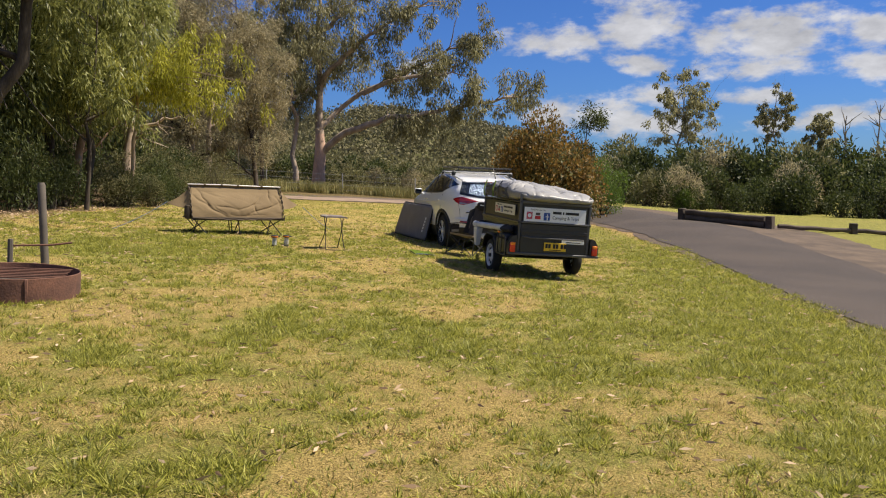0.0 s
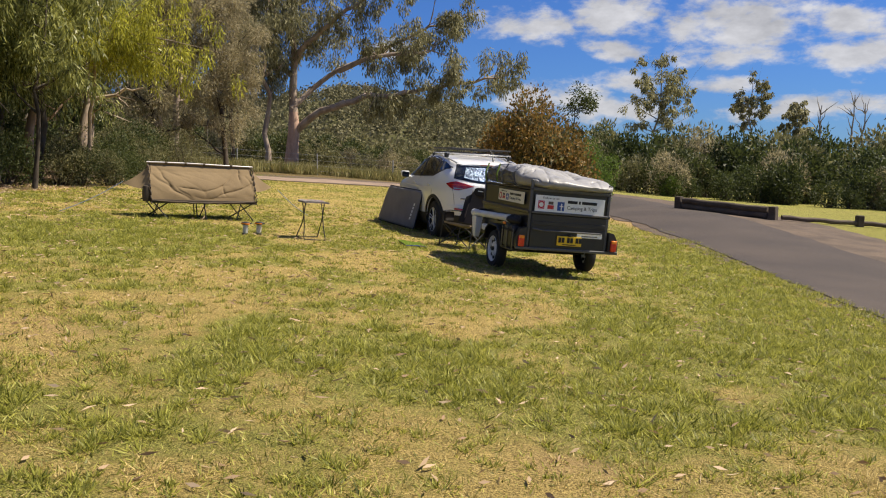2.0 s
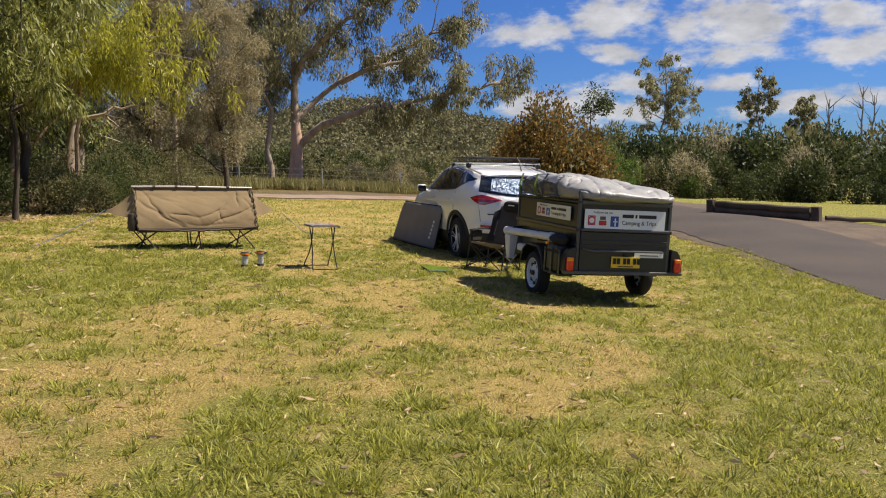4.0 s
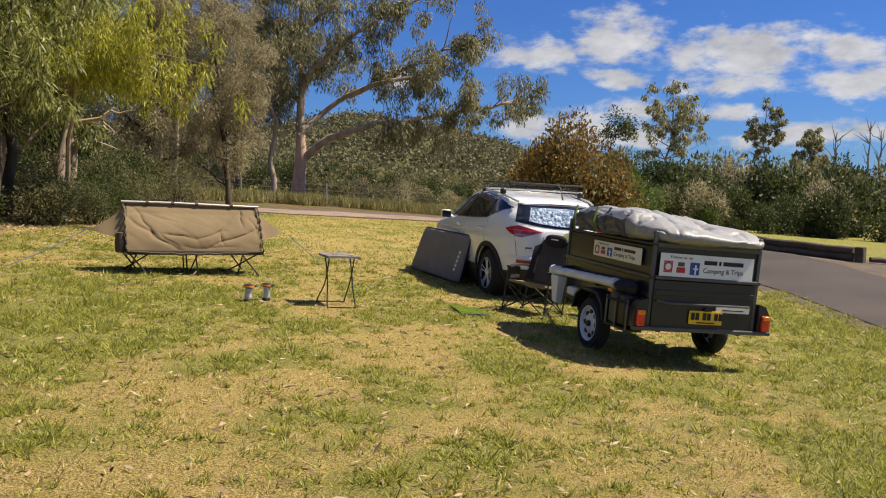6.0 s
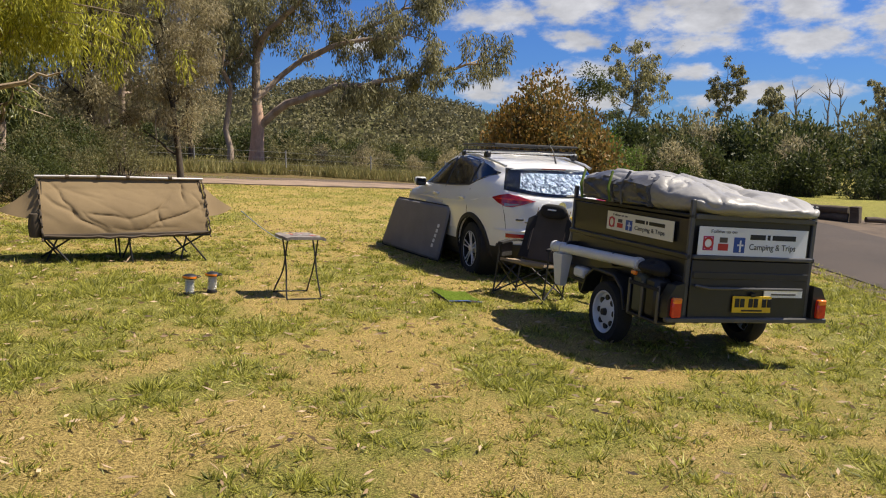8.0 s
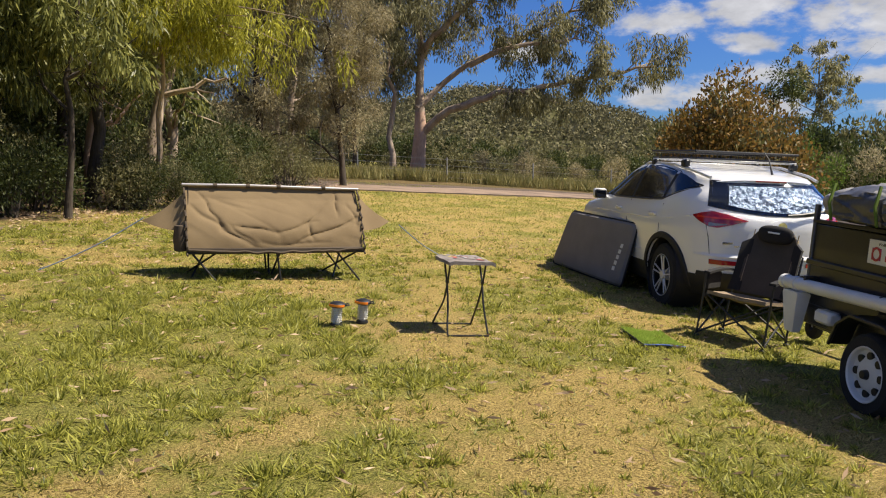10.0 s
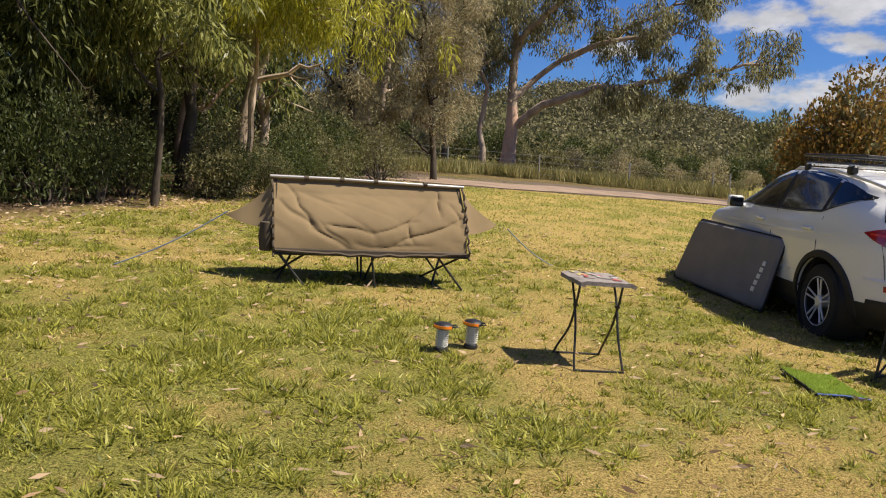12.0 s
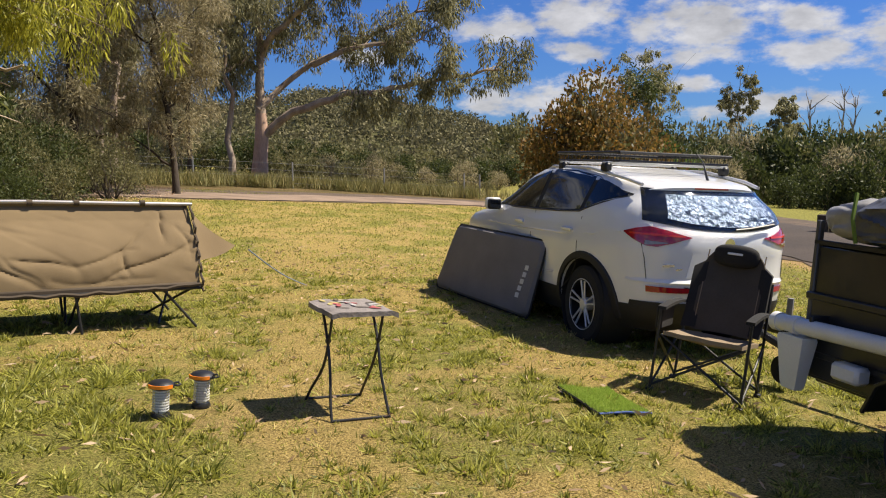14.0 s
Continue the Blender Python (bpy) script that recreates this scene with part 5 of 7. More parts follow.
def wheel(parent, x, y, z, s, r=0.352):
    """An alloy wheel with ten paired spokes."""
    w = part("wheel", Geo().lathe([(0.235, -0.11), (r - 0.03, -0.11), (r, -0.085), (r + 0.003, 0.0), (r, 0.085), (r - 0.03, 0.11), (0.235, 0.115), (0.228, 0.09), (0.228, -0.09)], 48, "x", (x, y, z), close=True), M_RUBBER, parent, "black road tyre")
    g = Geo()
    g.lathe([(0.232, 0.108), (0.222, 0.112), (0.212, 0.10), (0.21, 0.0), (0.0, 0.0)], 40, "x", (0, 0, 0), caps=False)
    part("rim", _placed(g, s, x, y, z), M_DARKALLOY, w)
    sp = Geo()
    for k in range(5):
        for d in (-0.16, 0.16):
            a = 2 * math.pi * k / 5 + 0.3
            p = Vector((0.09, 0.055 * math.cos(a + d * 1.5), 0.055 * math.sin(a + d * 1.5)))
            q = Vector((0.108, 0.215 * math.cos(a + d), 0.215 * math.sin(a + d)))
            sp.tube([p, p.lerp(q, 0.5), q], [0.012, 0.009, 0.010], 6)
    sp.lathe([(0.0, 0.11), (0.045, 0.108), (0.06, 0.09), (0.06, 0.02)], 24, "x")
    sp.lathe([(0.215, 0.10), (0.226, 0.114), (0.232, 0.112), (0.228, 0.098)], 40, "x", close=True)
    part("spoke", _placed(sp, s, x, y, z), M_ALLOY, w, "bright machined spokes")


def _placed(g, s, x, y, z):
    g.v = [(s * a + x, b + y, c + z) for a, b, c in g.v]
    return g


build_car()


# ---- lettering ----
def lettering(text, size, parent, m, material, name="lettering"):
    cu = bpy.data.curves.new("text", "FONT")
    cu.body, cu.size, cu.extrude = text, size, 0.0008
    tmp = bpy.data.objects.new("text", cu)
    scene.collection.objects.link(tmp)
    me = bpy.data.meshes.new_from_object(tmp.evaluated_get(bpy.context.evaluated_depsgraph_get()))
    bpy.data.objects.remove(tmp)
    me.materials.clear()
    me.materials.append(material)
    me.transform(m)
    ob = new(name, me)
    ob.parent = parent
    return ob


def sign(parent, m, w, h, board, side_name):
    """A white advertising board with plain coloured marks, bars for the names, and lettering. m: its lower left corner, x along, y up."""
    def bx(x0, x1, y0, y1, lift=0.006, bev=0.001):
        g = Geo().box(((x0 + x1) / 2 * w, (y0 + y1) / 2 * h, lift / 2), ((x1 - x0) * w, (y1 - y0) * h, lift), None, bev)
        g.v = [tuple(m @ Vector(v)) for v in g.v]
        return g
    b = part("sign_board", bx(0, 1, 0, 1, 0.008), board, parent, "white advertising board with social media marks")
    ring = Geo().lathe([(0.075 * w * 0.42, 0.009), (0.075 * w * 0.62, 0.009), (0.075 * w * 0.62, 0.012), (0.075 * w * 0.42, 0.012)], 24, "z", (0.085 * w, 0.42 * h, 0), close=True)
    ring.v = [tuple(m @ Vector(v)) for v in ring.v]
    part("round_mark", ring, M_REDINK, b, "magenta ring mark")
    sq = bx(0.04, 0.13, 0.62, 0.67, 0.011)
    for q in ((0.04, 0.052, 0.17, 0.67), (0.118, 0.13, 0.17, 0.67), (0.04, 0.13, 0.17, 0.22)):
        g2 = bx(q[0], q[1], q[2], q[3], 0.011)
        sq.add(g2.v, g2.f)
    part("square_mark", sq, M_PINKINK, b)
    part("red_mark", bx(0.175, 0.265, 0.18, 0.42, 0.011), M_REDINK, b)
    part("grey_bar", bx(0.185, 0.255, 0.46, 0.64, 0.011), M_STEELPOST, b)
    part("blue_mark", bx(0.315, 0.415, 0.12, 0.66, 0.011), M_BLUEINK, b)
    part("white_stroke", bx(0.365, 0.38, 0.14, 0.56, 0.014), M_SIGN, b)
    part("white_stroke", bx(0.345, 0.40, 0.36, 0.42, 0.014), M_SIGN, b)
    part("name_bar", bx(0.46, 0.60, 0.60, 0.78, 0.011), M_INK, b)
    part("name_bar", bx(0.62, 0.645, 0.60, 0.78, 0.011), M_INK, b)
    part("name_bar", bx(0.665, 0.885, 0.60, 0.78, 0.011), M_INK, b)
    lettering("Camping & Trips", 0.31 * h, b, m @ Matrix.Translation((0.455 * w, 0.24 * h, 0.010)) @ Matrix.Scale(w * 0.47 / (0.31 * h * 7.35), 4, (1, 0, 0)), M_INK)
    lettering("Follow us on", 0.17 * h, b, m @ Matrix.Translation((0.10 * w, 0.79 * h, 0.010)) @ Matrix.Scale(w * 0.24 / (0.17 * h * 5.3), 4, (1, 0, 0)), M_INK)


# ---- trailer ----
def build_trailer():
    """Local axes: x to the right, y forward, the tailgate at y = 0."""
    ob = thing("box_trailer", TRAILER_POSE, "charcoal grey box trailer hitched behind the car", "trailer")
    W, L = 0.60, 2.02
    zf, zr, zt = 0.36, 0.84, 1.20
    part("chassis_rail", Geo().box((-0.45, 1.02, 0.34), (0.05, 2.0, 0.07), None), M_BLACK, ob)
    part("chassis_rail", Geo().box((0.45, 1.02, 0.34), (0.05, 2.0, 0.07), None), M_BLACK, ob)
    part("floor", Geo().box((0, L / 2, zf + 0.005), (2 * W, L, 0.02), None), M_TRAILER, ob)
    for s in (-1, 1):
        side = part("side_panel", Geo().box((s * (W - 0.012), L / 2, (zf + zr) / 2 + 0.01), (0.022, L - 0.02, zr - zf), None, 0.004), M_TRAILER, ob)
        part("side_rail", Geo().box((s * W, L / 2, zr), (0.045, L, 0.045), None, 0.008), M_TRAILER, side)
        for z in (0.50, 0.66):
            part("pressed_rib", Geo().box((s * (W + 0.003), L / 2, z), (0.012, L - 0.1, 0.035), None, 0.005), M_TRAILER, side)
        up = part("cage_panel", Geo().box((s * (W - 0.02), L / 2, (zr + 1.145) / 2), (0.02, L - 0.06, 1.145 - zr - 0.02), None, 0.004), M_TRAILER, ob)
        part("cage_rail", Geo().box((s * (W - 0.01), L / 2, 1.16), (0.03, L, 0.03), None, 0.006), M_BLACK, up)
        for y in (0.02, L - 0.02):
            part("corner_post", Geo().box((s * (W - 0.015), y, (zf + 1.29) / 2), (0.04, 0.035, 1.29 - zf), None, 0.006), M_TRAILER_RAIL, ob)
        # mudguard with sloping ends
        g = Geo()
        pts = [(0.60, 0.30), (0.66, 0.46), (0.80, 0.555), (1.16, 0.565), (1.30, 0.48), (1.37, 0.32)]
        verts = [(s * x, y, z + t) for x in (W + 0.005, W + 0.165) for t in (0, 0.012) for y, z in pts]
        n = len(pts)
        faces = []
        for i in range(n - 1):
            faces += [(i, i + 1, n + i + 1, n + i), (2 * n + i, 2 * n + i + 1, 3 * n + i + 1, 3 * n + i), (i, i + 1, 2 * n + i + 1, 2 * n + i), (n + i, n + i + 1, 3 * n + i + 1, 3 * n + i)]
        faces += [(0, n, 3 * n, 2 * n), (n - 1, 2 * n - 1, 4 * n - 1, 3 * n - 1)]
        part("mudguard", g.add(verts, faces), M_TRAILER, ob)
        part("guard_lip", Geo().tube([(s * (W + 0.165), y, z) for y, z in pts], 0.014, 6), M_TRAILER, ob)
        tw = part("wheel", Geo().lathe([(0.185, -0.068), (0.258, -0.072), (0.275, -0.05), (0.282, 0.0), (0.275, 0.05), (0.258, 0.072), (0.185, 0.07), (0.18, 0.0)], 40, "x", (s * (W + 0.08 + 0.035 * (1 + s)), 0.965, 0.207), close=True), M_RUBBER, ob, "black trailer tyre")
        rim = Geo()
        rim.lathe([(0.193, 0.066), (0.188, 0.074), (0.176, 0.066), (0.17, 0.03), (0.13, 0.022), (0.105, 0.045), (0.07, 0.05), (0.0, 0.05)], 36, "x", caps=False)
        part("rim", _placed(rim, s, s * (W + 0.08 + 0.035 * (1 + s)), 0.965, 0.207), M_WHITE, tw, "white steel rim")
        for k in range(8):
            a = 2 * math.pi * k / 8
            hole = Geo().lathe([(0.0, 0.045), (0.027, 0.045), (0.027, 0.02)], 10, "x", (0, 0.128 * math.cos(a), 0.128 * math.sin(a)))
            part("vent_hole", _placed(hole, s, s * (W + 0.08 + 0.035 * (1 + s)), 0.965, 0.207), M_INK, tw)
        hub = Geo().lathe([(0.0, 0.085), (0.028, 0.083), (0.035, 0.05), (0.035, 0.02)], 16, "x")
        part("hub_cap", _placed(hub, s, s * (W + 0.08 + 0.035 * (1 + s)), 0.965, 0.207), M_BLACK, tw)
        # tail lamp on its bracket
        lb = Geo()
        sec = [(0.62, 0.35), (0.765, 0.35), (0.765, 0.50), (0.70, 0.615), (0.62, 0.635)]
        nv = len(sec)
        lb.add([(s * x, y, z) for y in (-0.03, 0.09) for x, z in sec], [tuple(range(nv)), tuple(range(nv, 2 * nv))] + [(i, (i + 1) % nv, nv + (i + 1) % nv, nv + i) for i in range(nv)])
        br = part("lamp_bracket", lb, M_TRAILER, ob)
        part("tail_lamp", Geo().box((s * 0.695, -0.045, 0.445), (0.085, 0.045, 0.155), None, 0.012), M_REDLAMP, br, "red and amber tail lamp")
        part("indicator_lens", Geo().box((s * 0.695, -0.05, 0.50), (0.08, 0.045, 0.05), None, 0.01), M_ORANGE, br, "amber lens")
    part("axle", Geo().tube([(-0.66, 0.965, 0.207), (0.66, 0.965, 0.207)], 0.025, 8), M_BLACK, ob)
    part("front_panel", Geo().box((0, L - 0.012, (zf + 1.145) / 2), (2 * W - 0.05, 0.022, 1.145 - zf), None, 0.004), M_TRAILER, ob)
    gate = part("tailgate", Geo().box((0, 0.0, (zf + 0.82) / 2), (2 * W - 0.07, 0.024, 0.82 - zf), None, 0.004), M_TRAILER, ob)
    part("gate_rail", Geo().box((0, -0.012, 0.845), (2 * W - 0.06, 0.04, 0.035), None, 0.008), M_TRAILER_RAIL, gate)
    part("gate_rib", Geo().box((0, -0.012, 0.70), (2 * W - 0.1, 0.02, 0.055), None, 0.008), M_TRAILER, gate)
    part("gate_bar", Geo().tube([(-0.55, -0.05, 0.625), (-0.42, -0.055, 0.605), (0.47, -0.055, 0.605), (0.50, -0.02, 0.60)], 0.012, 8), M_TRAILER_RAIL, gate)
    part("gate_latch", Geo().box((0.02, -0.03, 0.555), (0.05, 0.03, 0.035), None, 0.008), M_BLACK, gate)
    plate = part("number_plate", Geo().box((0.02, -0.028, 0.475), (0.372, 0.01, 0.134), None, 0.004), M_PLATE, gate, "yellow number plate with black bars")
    for a, b in ((-0.155, -0.115), (-0.105, -0.065), (-0.025, 0.015), (0.025, 0.065), (0.105, 0.145), (0.155, 0.195)):
        part("plate_bar", Geo().box((0.02 + (a + b) / 2 - 0.01, -0.035, 0.487), (b - a, 0.006, 0.07), None, 0.002), M_INK, plate)
    part("plate_bar", Geo().box((0.02, -0.035, 0.425), (0.2, 0.006, 0.012), None, 0.002), M_INK, plate)
    part("white_strip", Geo().box((0.32, -0.022, 0.565), (0.38, 0.012, 0.065), None, 0.004), M_SIGN, gate, "white strip with faint lettering")
    part("strip_bar", Geo().box((0.32, -0.030, 0.56), (0.24, 0.006, 0.014), None, 0.002), M_TRAILER_RAIL, gate)
    part("rear_bumper", Geo().box((0, -0.02, 0.345), (1.54, 0.06, 0.04), None, 0.008), M_TRAILER_RAIL, ob)
    part("rear_cage_bar", Geo().box((0, 0.0, 1.16), (2 * W - 0.06, 0.03, 0.045), None, 0.008), M_TRAILER_RAIL, ob)
    part("rear_cage_panel", Geo().box((0, 0.03, 1.0), (2 * W - 0.08, 0.015, 0.28), None, 0.004), M_TRAILER, ob)
    sign(ob, Matrix.Translation((-0.535, -0.012, 0.862)) @ Matrix.Rotation(radians(90), 4, "X"), 1.04, 0.225, M_SIGN, "rear")
    sign(ob, Matrix.Translation((-0.612, 1.275, 0.93)) @ Matrix.Rotation(radians(-90), 4, "Z") @ Matrix.Rotation(radians(90), 4, "X"), 1.07, 0.167, M_CREAM, "side")
    # drawbar
    for s in (-1, 1):
        part("drawbar", Geo().tube([(s * 0.45, L - 0.1, 0.36), (0, L + 1.35, 0.42)], 0.032, 8), M_BLACK, ob)
    part("coupling", Geo().box((0, L + 1.42, 0.46), (0.08, 0.26, 0.09), None, 0.02), M_BLACK, ob)
    jw = part("jockey_wheel", Geo().lathe([(0.03, -0.03), (0.10, -0.03), (0.11, 0), (0.10, 0.03), (0.03, 0.03)], 20, "x", (0.12, L + 0.95, 0.12), close=True), M_RUBBER, ob)
    part("jockey_leg", Geo().tube([(0.12, L + 0.95, 0.12), (0.12, L + 0.95, 0.66)], 0.024, 8), M_GALV, jw)
    # white pipe along the side
    pipe = part("storage_pipe", Geo().tube([(-0.695, 0.50, 0.705), (-0.695, 2.16, 0.652)], 0.049, 20), M_WHITE, ob, "white plastic storage pipe")
    for y in (0.52, 1.95, 2.11):
        part("pipe_collar", Geo().tube([(-0.695, y, 0.7044 - 0.0319 * (y - 0.5)), (-0.695, y + 0.05, 0.7028 - 0.0319 * (y - 0.5))], 0.057, 20), M_WHITE, pipe)
    for y in (0.95, 1.85):
        part("pipe_bracket", Geo().box((-0.655, y, 0.68), (0.13, 0.03, 0.12), None, 0.01), M_BLACK, ob)
    part("water_container", Geo().add([(x, y, z) for z, a in ((0.28, 0.42), (0.31, 0.5), (0.58, 0.80), (0.60, 0.76)) for x, y in ((-0.70 - 0.07 * a, 1.96 - 0.13 * a), (-0.70 + 0.07 * a, 1.96 - 0.13 * a), (-0.70 + 0.07 * a, 1.96 + 0.13 * a), (-0.70 - 0.07 * a, 1.96 + 0.13 * a))],
         [(0, 1, 2, 3)] + [(i * 4 + k, i * 4 + (k + 1) % 4, i * 4 + 4 + (k + 1) % 4, i * 4 + 4 + k) for i in range(3) for k in range(4)] + [(12, 13, 14, 15)]), M_WHITE, ob, "white plastic container hung on the side")
    part("white_box", Geo().box((-0.66, 1.58, 0.47), (0.11, 0.20, 0.10), None, 0.02), M_WHITE, ob)
    part("side_marker", Geo().box((-0.775, 0.47, 0.64), (0.03, 0.07, 0.035), None, 0.008), M_ORANGE, ob, "amber side marker lamp")
    # jerry cans in their holder
    for y, mtl in ((0.42, M_OLIVECAN), (0.22, M_BLACK)):
        can = part("jerry_can", Geo().box((-0.69, y, 0.475), (0.16, 0.165, 0.33), None, 0.03), mtl, ob)
        part("can_cap", Geo().tube([(-0.69, y, 0.635), (-0.69, y, 0.67)], 0.025, 10), M_BLACK, can)
        part("can_handle", Geo().tube([(-0.69, y - 0.05, 0.635), (-0.69, y - 0.03, 0.68), (-0.69, y + 0.03, 0.68), (-0.69, y + 0.05, 0.635)], 0.01, 6), mtl, can)
    part("can_tray", Geo().box((-0.69, 0.30, 0.295), (0.18, 0.46, 0.025), None, 0.006), M_BLACK, ob)
    for y in (0.09, 0.325, 0.52):
        part("can_stile", Geo().box((-0.775, y, 0.44), (0.012, 0.035, 0.30), None, 0.004), M_TRAILER_RAIL, ob)
    part("can_strap", Geo().box((-0.78, 0.30, 0.56), (0.006, 0.44, 0.03), None, 0.002), M_CHAIR, ob)
    part("rag", Geo().grid(lambda u, v: Vector((-0.70 + 0.10 * math.cos(6.283 * u) * math.sin(math.pi * v), 0.30 + 0.19 * math.sin(6.283 * u) * math.sin(math.pi * v), 0.70 + (0.06 + 0.02 * math.sin(9 * u)) * math.cos(math.pi * v))), 24, 10), M_CHAIR, ob, "crumpled black bag over the cans")
    return ob


build_trailer()


def bag():
    """A big soft vinyl bag lying on the trailer cage."""
    base = TRAILER_POSE
    ob = thing("canvas_bag", base @ Matrix.Translation((0.02, 1.0, 1.16)), "crumpled light grey vinyl camper bag lying on the trailer", "bag")

    def fn(u, v):
        a, b = 2 * math.pi * u, -math.pi / 2 + math.pi * v
        ca, sa, cb, sb = math.cos(a), math.sin(a), math.cos(b), math.sin(b)
        pw = lambda t, e: math.copysign(abs(t) ** e, t)  # noqa: E731
        x, y = 0.68 * pw(ca, 0.42) * pw(cb, 0.5), 1.10 * pw(sa, 0.42) * pw(cb, 0.5)
        hgt = 0.265 - 0.05 * x - 0.09 * max(0, -y) + 0.03 * math.cos(3.1 * y)
        for s in (0.28, -0.30):
            hgt -= 0.035 * math.exp(-((y - s - 0.3) / 0.06) ** 2) * (1 if x < 0.1 else 0.3)
        z = hgt * (0.5 + 0.5 * pw(sb, 0.6))
        if sb < 0:
            z = max(z, 0.012)
        n = noise.noise(Vector((x * 2.2, y * 2.2, z * 3))) * 0.04 + noise.noise(Vector((x * 6, y * 3.2, z * 7 + 4))) * 0.012
        n -= 0.022 * max(0.0, 1 - 7 * abs(noise.noise(Vector((x * 2.6 + y, y * 1.7, z * 4 + 2))))) + 0.013 * max(0.0, 1 - 6 * abs(noise.noise(Vector((x * 5, y * 4 - x * 3, z * 8 + 6))))) - 0.02
        return Vector((x * (1 + n * 1.2), y * (1 + n * 0.8), max(0.012, z + n * (0.4 + sb))))
    g = Geo().grid(fn, 200, 84)
    part("cover", g, M_BAG, ob)
    # darker end panels on the near side
    for y0, y1 in ((0.10, 0.62), (-0.50, 0.06)):
        def pan(u, v):
            y = y0 + (y1 - y0) * u
            x = -0.69 - 0.035 * math.sin(math.pi * v) + 0.02 * noise.noise(Vector((y * 5 + v * 3, v * 4, 2))) - 0.025 * max(0.0, 1 - 6 * abs(noise.noise(Vector((y * 4 - v * 2, v * 3, 7)))))
            if v > 0.62:
                x += 0.15 * ((v - 0.62) / 0.38) ** 1.8
            return (x, y, 0.03 + 0.26 * v + 0.02 * math.sin(u * math.pi))
        part("side_panel", Geo().slab(pan, 40, 20, (0.05, 0, 0)), M_BAGDARK, ob, "dark grey pleated side panel")
    for y in (0.08, 0.60):
        part("strap", Geo().tube([(-0.76, y - 0.03, 0.03), (-0.77, y, 0.16), (-0.71, y + 0.05, 0.30)], 0.012, 6), M_BRIGHT, ob, "yellow-green strap")
    part("tie_strap", Geo().tube([(-0.72, -0.09, 0.02), (-0.745, -0.09, 0.16), (-0.66, -0.09, 0.31)], 0.012, 6), M_BAGDARK, ob)


bag()


